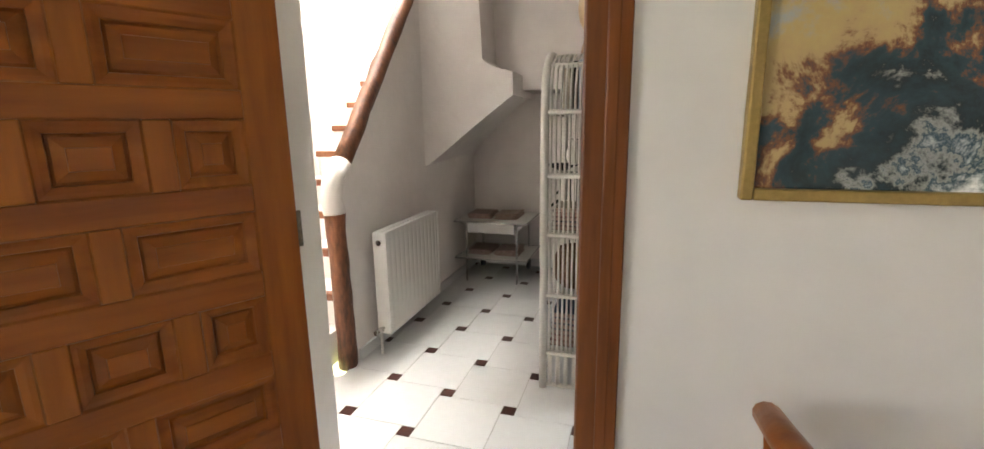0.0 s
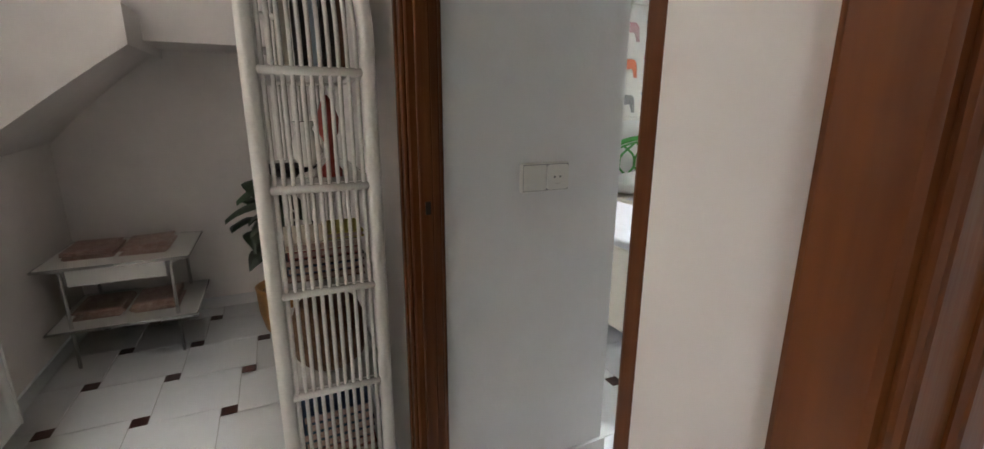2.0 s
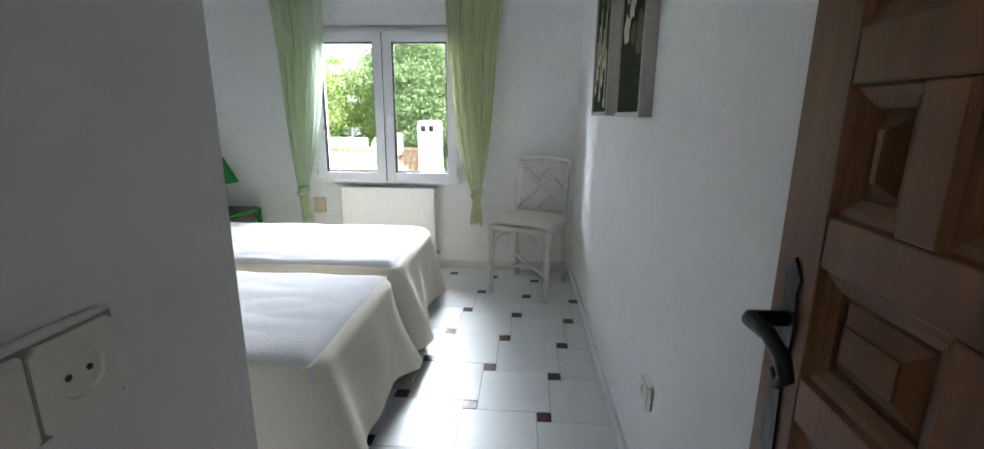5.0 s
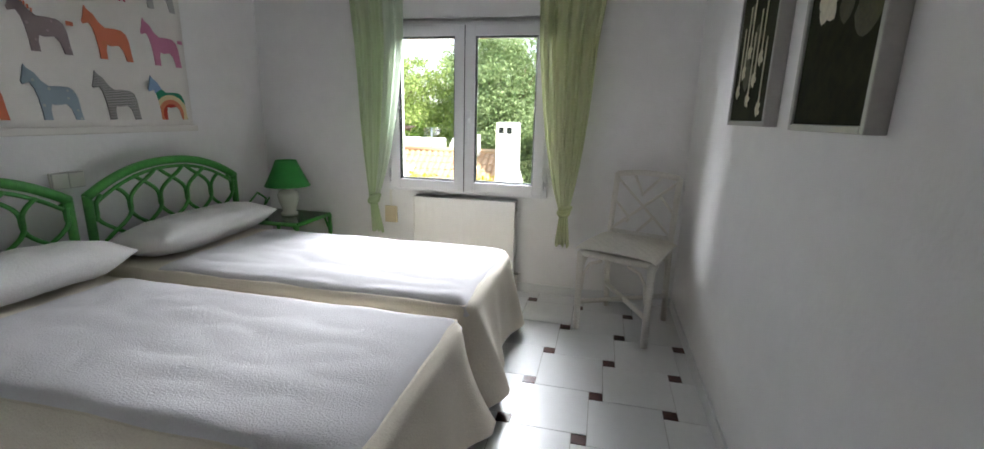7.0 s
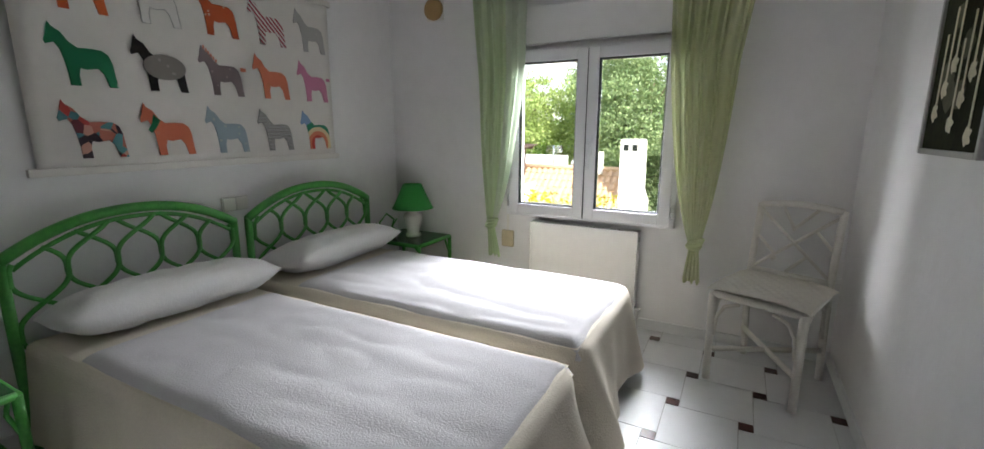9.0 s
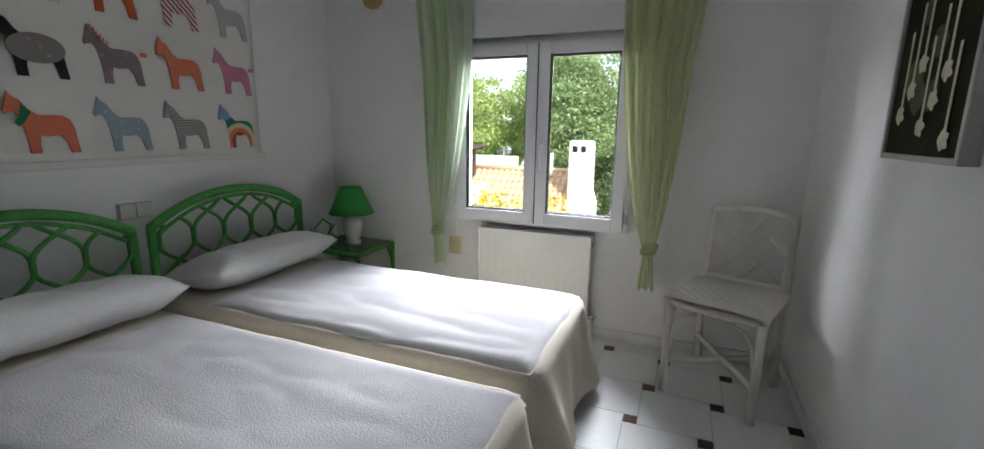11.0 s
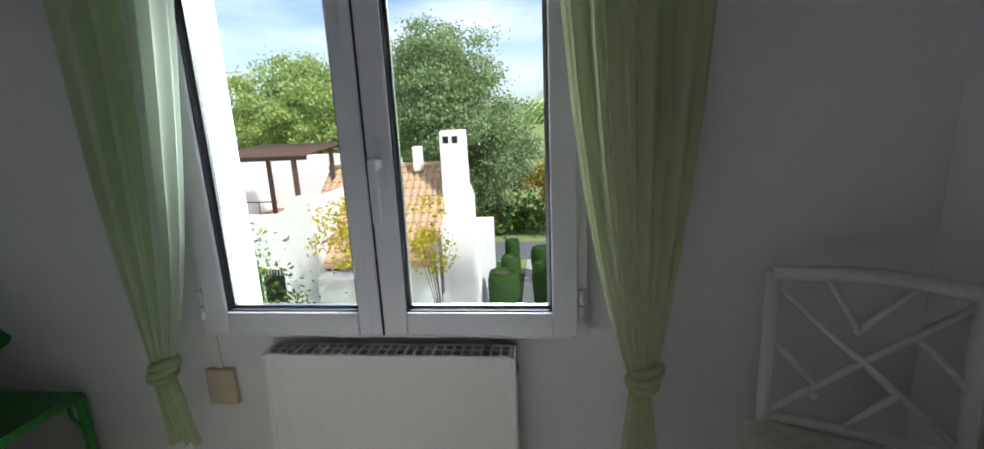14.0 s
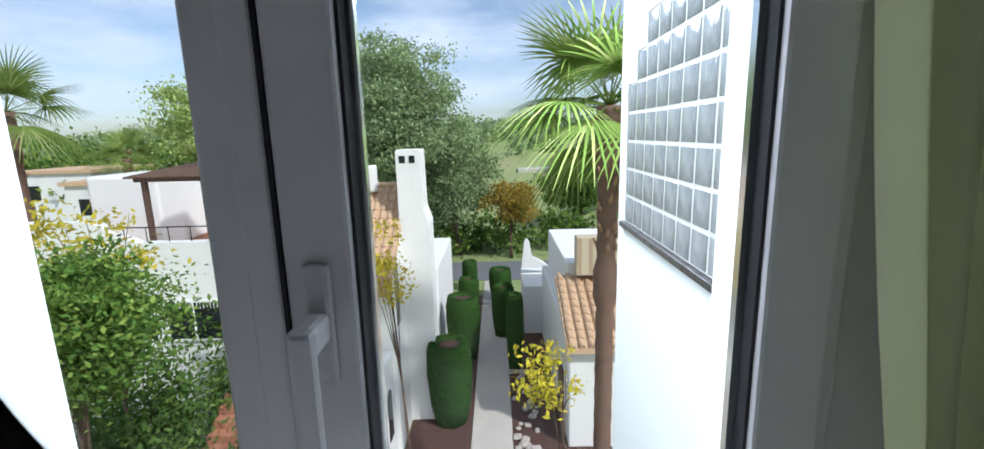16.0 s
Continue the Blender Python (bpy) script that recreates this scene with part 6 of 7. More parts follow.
def tree(name, label, x, y, z0, centre, radii, n_clump, per, spread, size, mat, trunk_r, seed, hollow=0.45):
    e = empty(name, x, y, z0)
    tagged(e, label, "tree")
    c = Vector(centre) - Vector((x, y, z0))
    rt = random.Random(seed)
    bm = bmesh.new()
    trunk_top = Vector((c.x * 0.6, c.y * 0.6, c.z * 0.9))
    tube(bm, [Vector((0, 0, 0)), trunk_top * 0.4 + Vector((rt.uniform(-0.2, 0.2), 0, 0)), trunk_top], [trunk_r, trunk_r * 0.75, trunk_r * 0.4], 9)
    part("trunk", bm, BARK, e)
    for k in range(7):
        a = trunk_top * rt.uniform(0.45, 0.95)
        d = Vector((rt.uniform(-1, 1) * radii[0], rt.uniform(-1, 1) * radii[1], rt.uniform(-0.3, 0.8) * radii[2])) * 0.75
        bm = bmesh.new()
        tube(bm, [a, a.lerp(c + d, 0.5) + Vector((0, 0, 0.1 * radii[2])), c + d], [trunk_r * 0.35, trunk_r * 0.22, trunk_r * 0.08], 6)
        part("limb", bm, BARK, e)
    cloud_mesh("crown", clumps(seed, c, radii, n_clump, per, spread, hollow), seed + 1, size, mat, e)
    return e


tree("pine_tree", "tall bright green pine behind the terrace", -16.5, 31, GZ, (-16.5, 31, 2.6), (5.4, 4.5, 3.4), 170, 210, 0.55, 0.115, PINE_L, 0.3, 3)
tree("pine_tree", "tall dark green pine behind the white house", -5.6, 31, GZ, (-6.2, 31, 3.2), (4.2, 4, 4.6), 190, 210, 0.55, 0.115, PINE_D, 0.32, 5)
tree("pine_tree", "dark spreading pine above the street", -3.0, 36, GZ, (-3.4, 36, -1.4), (3.6, 3.5, 4.2), 150, 200, 0.55, 0.115, PINE_D, 0.28, 8)
tree("pine_tree", "pine rising behind the chimney", -9.5, 36, GZ, (-9.5, 36, 1.5), (4.5, 4, 5.5), 150, 190, 0.6, 0.12, PINE_L, 0.3, 11)
tree("autumn_tree", "orange-leaved tree beside the street", 1.2, 34.5, GZ, (1.3, 34.5, -3.6), (2.0, 1.6, 1.7), 60, 90, 0.35, 0.12, ORANGE_L, 0.14, 13)
tree("broadleaf_tree", "round green tree near the golf course", 8.4, 45, GZ + 0.2, (8.4, 45, -3.7), (3.9, 4, 2.5), 100, 110, 0.55, 0.17, BUSH, 0.22, 17)
tree("broadleaf_tree", "green tree beyond the street", 15.5, 52, GZ + 0.4, (15.5, 52, -3.5), (5, 4, 3.0), 90, 100, 0.6, 0.18, BUSH, 0.2, 19)
tree("garden_tree", "feathery green garden tree with yellow tips", -7.1, 6.6, GZ, (-7.0, 6.6, -1.45), (1.75, 1.4, 1.35), 210, 150, 0.24, 0.055, BUSH, 0.11, 23, 0.3)
tree("yellow_sapling", "slender sapling with sparse yellow leaves by the house", -2.2, 10.4, GZ, (-2.6, 10.4, -1.8), (0.75, 0.6, 1.6), 34, 24, 0.16, 0.06, YELLOW, 0.045, 29, 0.2)
tree("yellow_sapling", "slender sapling with sparse yellow leaves by the terrace", -4.1, 10.2, GZ, (-4.4, 10.2, -1.5), (1.5, 0.7, 1.1), 60, 34, 0.17, 0.06, YELLOW, 0.045, 31, 0.2)
tree("yellow_sapling", "slender sapling with lime leaves beside the path", 1.55, 7.6, GZ, (1.15, 7.5, -3.0), (0.75, 0.6, 1.35), 26, 20, 0.13, 0.06, YELLOW, 0.04, 37, 0.2)
tree("yellow_sapling", "bare-limbed tree with yellow tips near the terrace", -8.2, 9.0, GZ, (-8.4, 9.0, -0.5), (1.9, 0.8, 1.1), 26, 26, 0.2, 0.07, YELLOW, 0.06, 41, 0.3)

# woods on the rise and beyond
rs = np.random.RandomState(77)
pts = []
for _ in range(420):
    yy = rs.uniform(95, 170)
    xx = rs.uniform(-130, 110)
    if -4 < xx < 34 and yy < 135:
        continue
    r = rs.uniform(2.0, 4.2)
    q = rs.normal(size=(70, 3)) * np.array([r, r, r * 0.7]) * 0.5
    pts.append(q + np.array([xx, yy, land(xx, yy) + r * 0.7]))
for _ in range(130):
    xx, yy = rs.uniform(-8, 40), rs.uniform(128, 168)
    r = rs.uniform(2.0, 3.8)
    q = rs.normal(size=(70, 3)) * np.array([r, r, r * 0.7]) * 0.5
    pts.append(q + np.array([xx, yy, land(xx, yy) + r * 0.7]))
for _ in range(16):
    xx, yy = rs.uniform(4, 34), rs.uniform(96, 118)
    r = rs.uniform(1.2, 2.4)
    q = rs.normal(size=(60, 3)) * r * 0.45
    pts.append(q + np.array([xx, yy, land(xx, yy) + r * 0.7]))
cloud = cloud_mesh("far_woods", np.concatenate(pts), 78, 0.75, PINE_D, None)
tagged(cloud, "green woods along the rise of the golf course", "woods", kind="stuff")
pts = []
for _ in range(150):
    xx, yy = rs.uniform(-60, -14), rs.uniform(34, 60)
    r = rs.uniform(1.0, 2.6)
    q = rs.normal(size=(80, 3)) * r * 0.5
    pts.append(q + np.array([xx, yy, GZ + rs.uniform(2, 8.6)]))
for _ in range(70):
    xx, yy = rs.uniform(-14, 14), rs.uniform(34.5, 40)
    q = rs.normal(size=(90, 3)) * np.array([0.9, 0.6, 0.7])
    pts.append(q + np.array([xx, yy, GZ + rs.uniform(0.4, 2.4)]))
cloud = cloud_mesh("shrubbery", np.concatenate(pts), 79, 0.26, BUSH, None)
tagged(cloud, "mixed green shrubbery beyond the street", "shrubs", kind="stuff")
pts = []
for cx, cy, n1, rr, hh in ((-7.7, 9.6, 4200, 0.42, 2.3), (-5.2, 8.6, 2200, 0.35, 1.6), (-8.2, 8.4, 5200, 0.8, 1.9), (-6.9, 10.6, 3200, 0.4, 2.4), (-9.4, 9.8, 4200, 0.8, 2.2)):
    q = rs.normal(size=(n1, 3)) * np.array([rr, rr * 0.7, hh * 0.5])
    pts.append(q + np.array([cx, cy, GZ + hh]))
cloud = cloud_mesh("garden_shrubs", np.concatenate(pts), 80, 0.075, HEDGE, None)
tagged(cloud, "dark climbing shrubs at the foot of the terrace", "shrubs", kind="stuff")


def topiary(label, x, y, r, top, seed):
    """A clipped barrel of a hedge, hollow at the top."""
    e = empty("topiary", x, y, GZ + 0.03)
    tagged(e, label, "hedge", "clipped barrel hedges along the path")
    h = top - GZ - 0.03
    bm = bmesh.new()
    prof = [(r * 0.72, 0), (r * 0.9, h * 0.25), (r * 1.02, h * 0.6), (r, h * 0.85), (r * 0.93, h * 0.97), (r * 0.8, h), (r * 0.62, h - 0.03), (r * 0.55, h - 0.14)]
    lathe(bm, prof, n=28)
    part("body", bm, TOPI, e)
    rs2 = np.random.RandomState(seed)
    k = int(5200 * r * h / 2)
    t = rs2.uniform(0, 1, k) ** 0.8
    a = rs2.uniform(0, 2 * math.pi, k)
    zs = np.array([p[1] for p in prof[:6]]) / h
    rr = np.interp(t, zs, np.array([p[0] for p in prof[:6]])) + rs2.normal(size=k) * 0.012
    topi = rs2.uniform(size=k) < 0.12
    rr = np.where(topi, r * rs2.uniform(0.6, 0.9, k), rr)
    zz = np.where(topi, h + 0.005, t * h)
    part_ = cloud_mesh("leaves", np.stack([rr * np.cos(a), rr * np.sin(a), zz], 1), seed + 1, 0.035, TOPI, e)
    part("hollow", lathe(bmesh.new(), [(r * 0.56, h - 0.13), (r * 0.4, h - 0.10)], n=20), SOIL, e, "bare brown hollow")
    return e


for k, (x, y, r, top, lab) in enumerate(((-1.50, 13.7, 0.72, -5.15, "large clipped barrel hedge by the white house"), (-1.36, 18.2, 0.70, -5.2, "large clipped barrel hedge beside the path"), (-1.5, 24.2, 0.55, -6.3, "low clipped barrel hedge beside the path"),
                                         (-1.6, 27.0, 0.45, -6.1, "low clipped barrel hedge near the street"), (0.78, 17.1, 0.34, -4.78, "narrow clipped column hedge beside the path"), (0.35, 20.4, 0.52, -5.5, "clipped barrel hedge beside the path"), (0.25, 25.2, 0.62, -6.1, "clipped barrel hedge near the street"))):
    topiary(lab, x, y, r, top, 200 + k)
rs3 = random.Random(9)
bm = bmesh.new()
box(bm, -0.14, 0.14, -0.11, 0.11, -0.02, 0.12)
bmesh.ops.bevel(bm, geom=bm.edges[:], offset=0.05, segments=1, affect="EDGES")
STONE_ME = bpy.data.meshes.new("stone")
bm.to_mesh(STONE_ME)
bm.free()
STONE_ME.materials.append(material("pale_stone", (0.48, 0.42, 0.36), 0.9, var=0.2, scale=6))
for k in range(46):
    ob = new("stone", STONE_ME)
    tagged(ob, "pale rough garden stone on the mulch", "stone", "stones edging the planting bed")
    ob.matrix_world = pose(rs3.uniform(0.62, 1.5), rs3.uniform(11, 17), GZ + 0.04, rs3.uniform(-10, 10), rs3.uniform(-10, 10), rs3.uniform(0, 180)) @ Matrix.Scale(rs3.uniform(0.5, 1.2), 4)


def palm(label, x, y, z0, top, seed, n_fr, L):
    e = empty("palm_tree", x, y, z0)
    tagged(e, label, "palm")
    rp = random.Random(seed)
    h = top - z0
    bm = bmesh.new()
    ring = []
    for k in range(40):
        ring.append(0.17 + 0.015 * (k % 2) + (0.05 if k > 33 else 0.0) + (0.06 if k in (25, 26, 27) else 0))
    tube(bm, [(0, 0, h * k / 39) for k in range(40)], ring, 12)
    part("trunk", bm, PALM_BARK, e, "ringed brown palm trunk")
    for k in range(64 if n_fr > 20 else 14):
        a = rp.uniform(0, 6.28)
        z = h - 0.05 - 2.7 * rp.random()
        bm = bmesh.new()
        tube(bm, [(0.17 * math.cos(a), 0.17 * math.sin(a), z), (0.26 * math.cos(a), 0.26 * math.sin(a), z + 0.16)], [0.045, 0.018], 5)
        part("frond_stub", bm, BOOT, e, "reddish brown frond stub")
    for k in range(n_fr):
        a = 2 * math.pi * k / n_fr * 2.4 + rp.uniform(-0.2, 0.2)
        el = 1.25 - 1.9 * (k / n_fr) + rp.uniform(-0.12, 0.12)
        d = Vector((math.cos(a) * math.cos(el), math.sin(a) * math.cos(el), math.sin(el)))
        s1 = Vector((-math.sin(a), math.cos(a), 0))
        up = s1.cross(d) * -1
        base = Vector((0, 0, h))
        bm = bmesh.new()
        st = [base + d * (L * 0.45 * q / 4) + Vector((0, 0, -0.10 * (q / 4) ** 2)) for q in range(5)]
        tube(bm, st, [0.022, 0.018, 0.014, 0.011, 0.008], 5)
        fr = part("frond", bm, FROND, e)
        bm = bmesh.new()
        hub = st[-1]
        for q in range(30):
            t = -1.9 + 3.8 * q / 29
            w = d * math.cos(t) + s1 * math.sin(t)
            ln = L * 0.62 * (1 - 0.18 * abs(t) / 1.9)
            prev = None
            for m in range(5):
                s = m / 4
                p = hub + w * (ln * s) + Vector((0, 0, -0.55 * ln * s * s * (0.35 + 0.5 * abs(w.z < 0.3)))) + up * (0.03 * (1 - s))
                sd = (d * -math.sin(t) + s1 * math.cos(t)) * (0.032 * (1 - s) ** 0.6 + 0.002)
                cur = (bm.verts.new(p - sd), bm.verts.new(p + sd))
                if prev:
                    bm.faces.new((prev[0], prev[1], cur[1], cur[0]))
                prev = cur
        part("blades", bm, FROND, fr)
    return e


palm("fan palm with a rough brown trunk beside the wall", 2.25, 8.1, GZ, 1.9, 4, 26, 2.4)
palm("distant fan palm above the white terraces", -16.3, 15.5, GZ, 2.6, 6, 16, 2.6)
for k, (px_, py_, tz) in enumerate(((-24, 30, 0.5), (-20, 33, 0.2), (-27, 34, 1.0), (-13, 36, 0.0))):
    palm("far fan palm among the gardens", px_, py_, GZ, tz, 30 + k, 12, 2.4)


def tile_roof(e, x0, x1, y0, y1, z0, z1, cols, rows):
    """A slope of barrel tiles, low edge at y0."""
    sl = math.hypot(y1 - y0, z1 - z0)
    pitch = (x1 - x0) / cols
    prism_bm = bmesh.new()
    a = [prism_bm.verts.new(p) for p in ((x0, y0, z0 - 0.02), (x1, y0, z0 - 0.02), (x1, y1, z1 - 0.02), (x0, y1, z1 - 0.02))]
    b = [prism_bm.verts.new(v.co + Vector((0, 0, -0.15))) for v in a]
    prism_bm.faces.new(a)
    prism_bm.faces.new(b[::-1])
    for i in range(4):
        prism_bm.faces.new((a[i], b[i], b[(i + 1) % 4], a[(i + 1) % 4]))
    roof = part("roof", prism_bm, ROOFT, e)
    bm = bmesh.new()
    L = sl / rows * 1.12
    n = 6
    r0, r1_ = pitch * 0.36, pitch * 0.30
    lo = [bm.verts.new((r0 * math.cos(math.pi * i / n), 0, r0 * math.sin(math.pi * i / n) * 0.9)) for i in range(n + 1)]
    hi = [bm.verts.new((r1_ * math.cos(math.pi * i / n), L, r1_ * math.sin(math.pi * i / n) * 0.9 - 0.03)) for i in range(n + 1)]
    for i in range(n):
        f = bm.faces.new((lo[i], lo[i + 1], hi[i + 1], hi[i]))
        f.smooth = True
    bm.faces.new(lo)
    me = bpy.data.meshes.new("roof_tile")
    bm.to_mesh(me)
    bm.free()
    me.materials.append(ROOFT)
    ang = math.degrees(math.atan2(z1 - z0, y1 - y0))
    for i in range(cols):
        for j in range(rows):
            ob = new("roof_tile", me)
            ob.parent = roof
            s = j / rows
            ob.matrix_basis = pose(x0 + (i + 0.5) * pitch, y0 + (y1 - y0) * s, z0 + (z1 - z0) * s + 0.01, ang, 0, rs3.uniform(-1.5, 1.5))


def arch_window(parent, y, z, w, h, x):
    """A dark arched window in an east wall, with a recessed pane."""
    pts = [(y - w / 2, z), (y + w / 2, z)] + [(y + w / 2 * math.cos(math.pi * i / 8), z + h - w / 2 + w / 2 * math.sin(math.pi * i / 8)) for i in range(9)]
    bm = bmesh.new()
    prism(bm, pts, 0, x - 0.05, x + 0.012)
    return part("arched_window", bm, DARKG, parent, "dark arched window")


# white house with the tiled roof and chimney
hs = empty("white_house", -4.9, 14, GZ)
tagged(hs, "white rendered house with tiled roof and tall chimney", "house")
hs.matrix_world = Matrix.Identity(4)
bm = bmesh.new()
prism(bm, [(12.1, GZ), (18.2, GZ), (18.2, -2.5), (15.1, -0.25), (12.1, -2.5)], 0, -7.2, -2.85)
part("wall", bm, OUT_W, hs)
tile_roof(hs, -7.3, -2.82, 11.75, 15.1, -2.72, -0.16, 18, 11)
bm = bmesh.new()
a = [bm.verts.new(p) for p in ((-7.3, 18.4, -2.7), (-2.8, 18.4, -2.7), (-2.8, 15.1, -0.18), (-7.3, 15.1, -0.18))]
bm.faces.new(a)
bmesh.ops.solidify(bm, geom=bm.faces[:], thickness=0.12)
part("rear_roof", bm, ROOFT, hs)
part("ridge", tube(bmesh.new(), [(-7.3, 15.1, -0.13), (-2.8, 15.1, -0.13)], 0.11, 10), ROOFT, hs)
bm = bmesh.new()
prism(bm, [(-2.86, GZ), (-1.95, GZ), (-1.95, -1.2), (-2.10, -0.75), (-2.13, 1.0), (-2.16, 1.06), (-2.83, 1.06), (-2.86, 1.0)], 1, 13.75, 14.75)
ch = part("chimney", bm, OUT_W, hs, "tall white chimney")
# shade inside the flues as dark patches on the uncut chimney face
for y in (13.742,):
    for x in (-2.66, -2.36):
        part("flue_shade", boxed(x - 0.09, x + 0.09, y - 0.004, y + 0.05, 0.66, 0.88), DARKG, ch)
part("annex_wall", boxed(-6.5, -2.35, 18.2, 24, GZ, -3.95, bevel=0.05), OUT_W, hs)
part("front_wing", boxed(-6.4, -2.95, 10.6, 12.1, GZ, -4.6, bevel=0.08), OUT_W, hs)
arch_window(hs, 12.75, -4.1, 0.45, 1.9, -2.85)
arch_window(hs, 15.6, -4.4, 0.6, 2.0, -2.85)
arch_window(hs, 11.4, -7.0, 0.5, 1.5, -2.95)
part("small_vent", boxed(-4.05, -3.75, 14.6, 15.0, -0.3, 0.55, bevel=0.05), OUT_W, hs)
part("vent_cap", lathe(bmesh.new(), [(0.28, 0), (0.26, 0.2), (0.12, 0.45), (0.02, 0.52)], at=(-4.9, 15.3, -0.1), n=14), OUT_W, hs, "rounded white chimney cap")
bm = bmesh.new()
tube(bm, [(-5.9, 15.2, -0.2), (-5.9, 15.2, 0.75)], 0.02, 6)
for q in range(5):
    tube(bm, [(-6.25, 15.2, 0.35 + 0.09 * q), (-5.55, 15.2, 0.5 + 0.06 * q)], 0.012, 5)
part("antenna", bm, CHROME, hs, "roof antenna")

# white terrace house with a pergola
th = new("terrace_house")
tagged(th, "white terraced house with a roof terrace and timber pergola", "house")
bm = bmesh.new()
top_line = [(-6.3, -0.55), (-6.8, -0.6), (-7.2, -1.0), (-7.6, -1.15), (-9.4, -1.15), (-10, -0.9), (-10.6, -0.55), (-15, -0.55)]
prism(bm, [(-15, GZ), (-6.3, GZ)] + top_line, 1, 11.5, 11.8)
part("wall", bm, OUT_W, th)
part("body", boxed(-15, -6.3, 11.8, 18, GZ, -2.2), OUT_W, th)
part("terrace_floor", boxed(-14.9, -6.4, 11.8, 18, -2.19, -2.1), TERRACOTTA, th)
part("side_parapet", boxed(-6.5, -6.3, 11.8, 18, -2.1, -0.7, bevel=0.05), OUT_W, th)
part("rear_wall", boxed(-15, -6.3, 18, 18.3, GZ, 0.2, bevel=0.05), OUT_W, th)
part("stair_turret", boxed(-13.6, -11.2, 15, 17.5, -2.1, 0.4, bevel=0.1), OUT_W, th)
w = part("window", ring_frame(-8.95, -7.35, -3.95, -2.75, 0.07, 11.44, 11.52), OUT_W, th)
part("pane", boxed(-8.88, -7.42, 11.47, 11.502, -3.88, -2.82), DARKG, w, "dark glass")
part("mullion", boxed(-8.18, -8.12, 11.45, 11.5, -3.88, -2.82), OUT_W, w)
for q in range(16):
    part("grille_bar", boxed(-8.85 + 0.094 * q, -8.835 + 0.094 * q, 11.40, 11.415, -2.98, -2.82), OUT_W, w)
part("porch_wall", boxed(-6.3, -4.9, 11.2, 12.05, GZ, -3.0, bevel=0.05), OUT_W, th)
pg = part("pergola", boxed(-9.65, -6.6, 12.05, 12.17, 0.42, 0.54), PERG, th, "brown timber pergola")
part("beam", boxed(-9.65, -6.6, 14.6, 14.72, 0.62, 0.74), PERG, pg)
for x in (-9.4, -7.0):
    for y, zt in ((12.11, 0.42), (14.66, 0.62)):
        part("post", boxed(x - 0.06, x + 0.06, y - 0.06, y + 0.06, -2.1, zt), PERG, pg)
for q in range(27):
    x = -9.7 + 3.15 * q / 26
    bm = bmesh.new()
    tube(bm, [(x, 11.8, 0.56), (x, 15.0, 0.79)], 0.035, 5)
    part("cane", bm, PERG, pg)
bm = bmesh.new()
for x in (-11, -10.4, -9.8, -9.2, -8.6, -8.0):
    tube(bm, [(x, 11.62, -1.2), (x, 11.62, -0.75)], 0.012, 5)
tube(bm, [(-11.2, 11.62, -0.75), (-7.4, 11.62, -0.75)], 0.018, 6)
part("railing", bm, IRON, th)
for q in range(7):
    part("garden_step", boxed(-6.95, -5.95, 8.9 + 0.3 * q, 9.21 + 0.3 * q, GZ, GZ + 1.9 + 0.19 * (q + 1)), TERRACOTTA, th, "terracotta garden step")

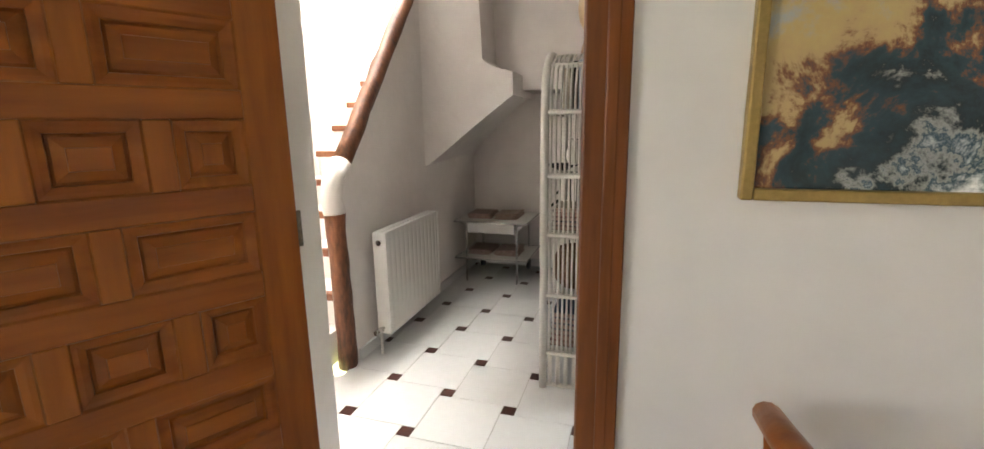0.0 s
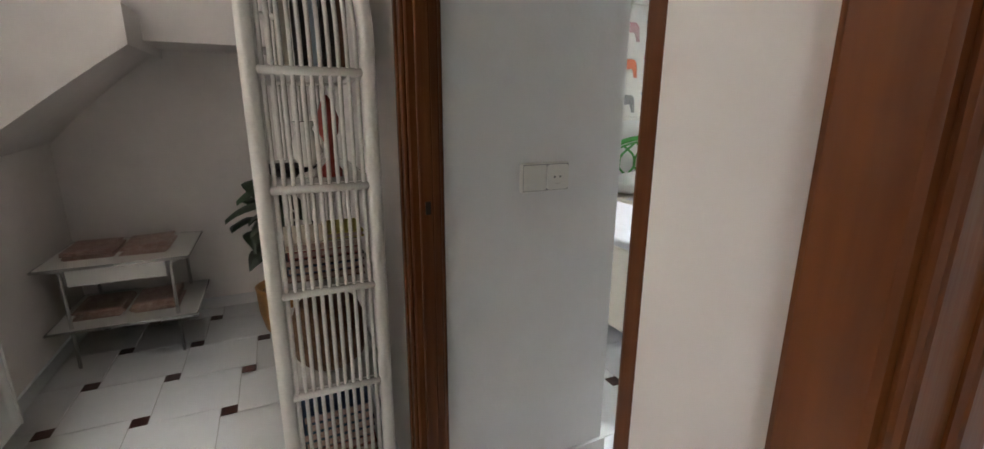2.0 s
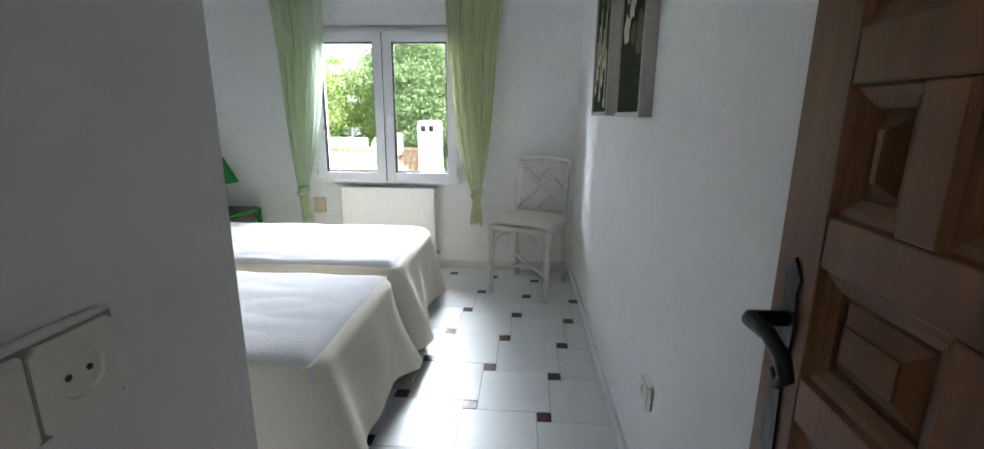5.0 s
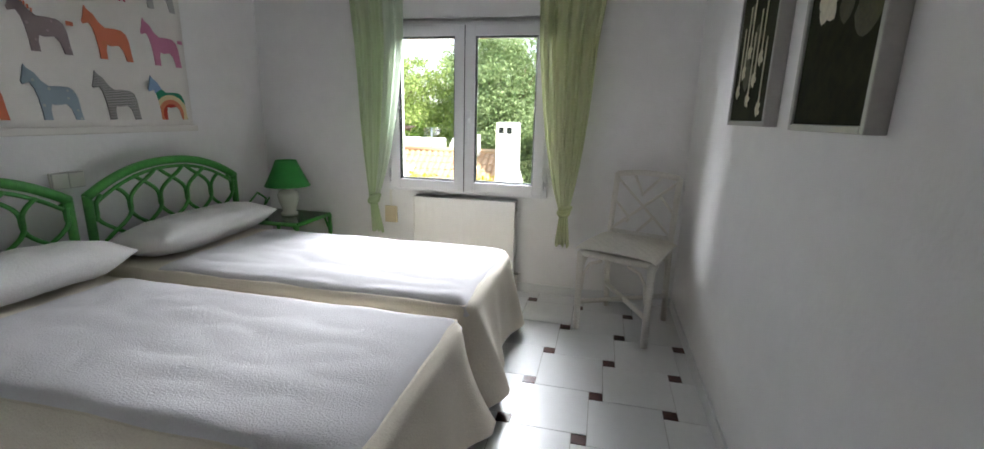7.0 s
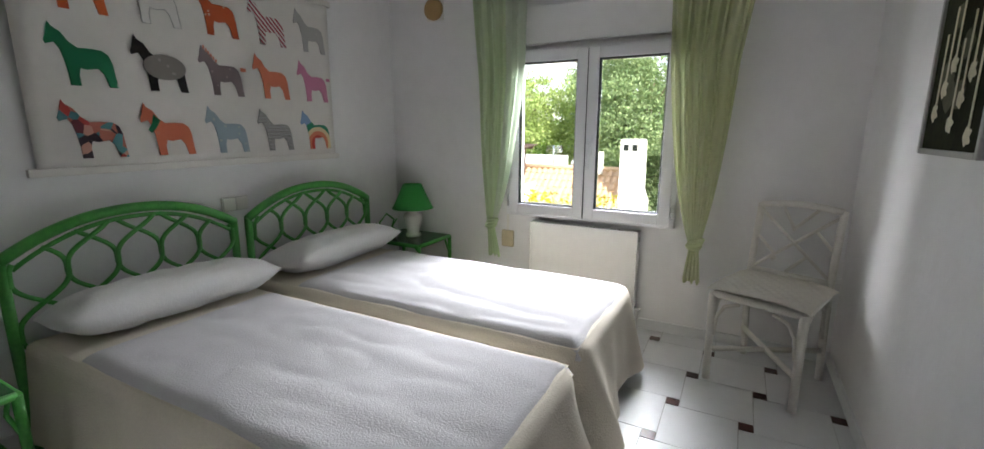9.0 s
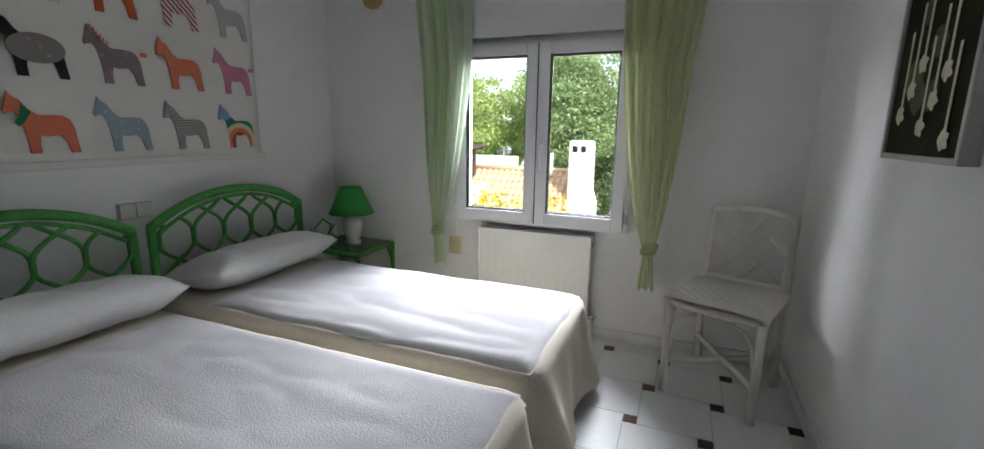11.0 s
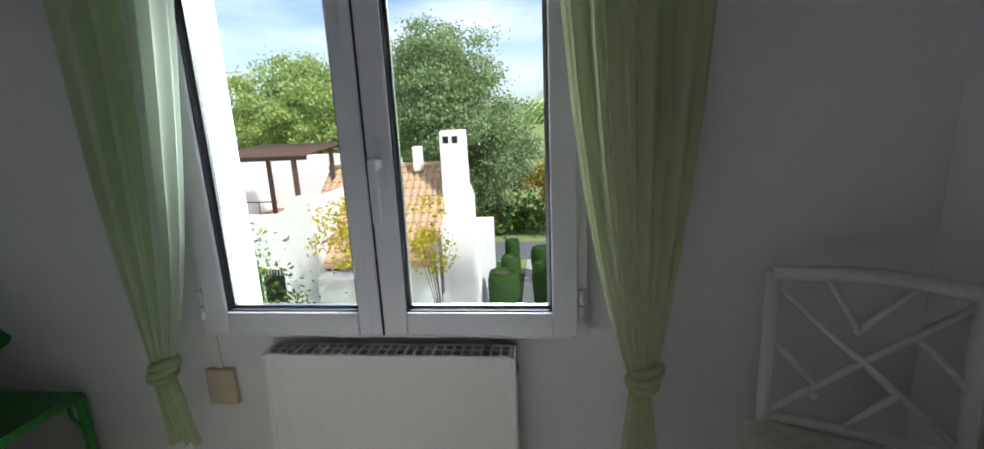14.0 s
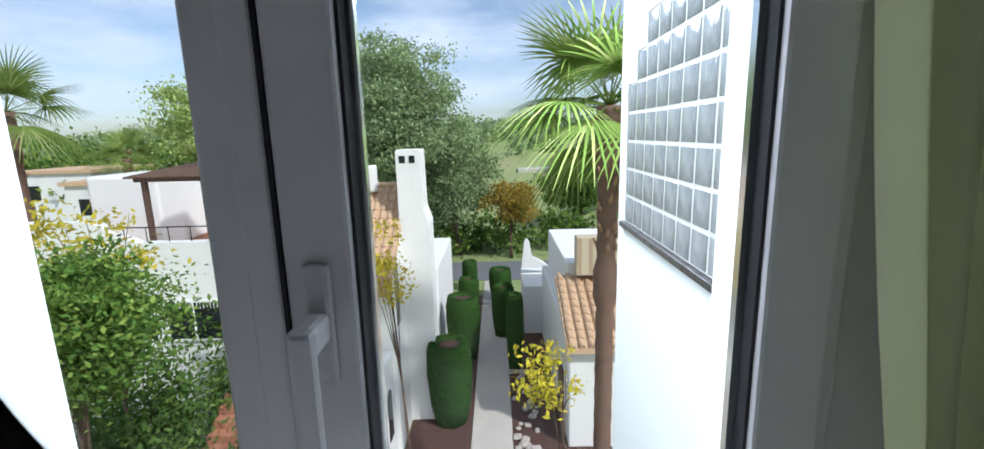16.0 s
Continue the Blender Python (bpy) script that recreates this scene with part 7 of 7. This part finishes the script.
# low white house across the path
rh = new("low_white_house")
tagged(rh, "low white house with tiled lean-to and striped awning", "house")
part("wall", boxed(2.2, 9, 12.2, 20.5, GZ, -4.6, bevel=0.05), OUT_W, rh)
tile_roof(rh, 2.1, 8.0, 11.9, 14.8, -4.6, -3.3, 20, 10)
part("upper_wall", boxed(2.5, 9, 14.8, 20.5, -4.6, -2.9, bevel=0.05), OUT_W, rh)
aw = part("awning", boxed(2.75, 8, 14.3, 14.75, -3.2, -1.9, bevel=0.03), plain("awning_cloth", (0.55, 0.46, 0.32), 0.9), rh, "beige striped awning")
for q in range(14):
    part("stripe", boxed(2.8 + 0.37 * q, 2.92 + 0.37 * q, 14.292, 14.30, -3.15, -1.95), plain("awning_stripe", (0.42, 0.32, 0.2), 0.9) if q == 0 else bpy.data.materials["awning_stripe"], aw)
part("garden_wall", boxed(1.35, 4.4, 20.5, 23.5, GZ, -5.6, bevel=0.04), OUT_W, rh)
bm = bmesh.new()
prism(bm, [(1.35, -5.3), (1.5, -3.9), (1.62, -3.75), (1.75, -3.9), (1.9, -4.7), (2.3, -4.9), (2.7, -5.2), (2.7, -5.3)], 1, 22.4, 22.65)
part("curved_parapet", bm, OUT_W, rh)
g = part("gate", boxed(2.14, 2.19, 13.2, 14.2, GZ + 0.1, GZ + 2.0), IRON, rh, "black iron gate")
# far white houses on the slope
for k, (x, y, w_, h_) in enumerate(((-21, 26, 4, 6.2), (-26, 30, 5, 6.8), (-33, 34, 6, 7.4), (-17.5, 24, 3, 5.6), (-60, 150, 14, 14), (-78, 165, 16, 15), (-98, 175, 14, 16))):
    e = new("far_house")
    tagged(e, "small white house with a flat tiled roof, far off", "house", "far white houses")
    z0 = GZ if y < 60 else land(x, y) - 2
    part("wall", boxed(x - w_ / 2, x + w_ / 2, y, y + w_, z0, z0 + h_, bevel=0.05), OUT_W, e)
    part("roof", boxed(x - w_ / 2 - 0.2, x + w_ / 2 + 0.2, y - 0.2, y + w_ + 0.2, z0 + h_, z0 + h_ + 0.25), ROOFT, e)
    for q in (-0.25, 0.25):
        part("window", boxed(x + q * w_ - 0.4, x + q * w_ + 0.4, y - 0.02, y + 0.1, z0 + h_ - 2.0, z0 + h_ - 0.9), DARKG, e)

# ---- floor tiles ----
for one in FLOORS:
    tiled(*one)
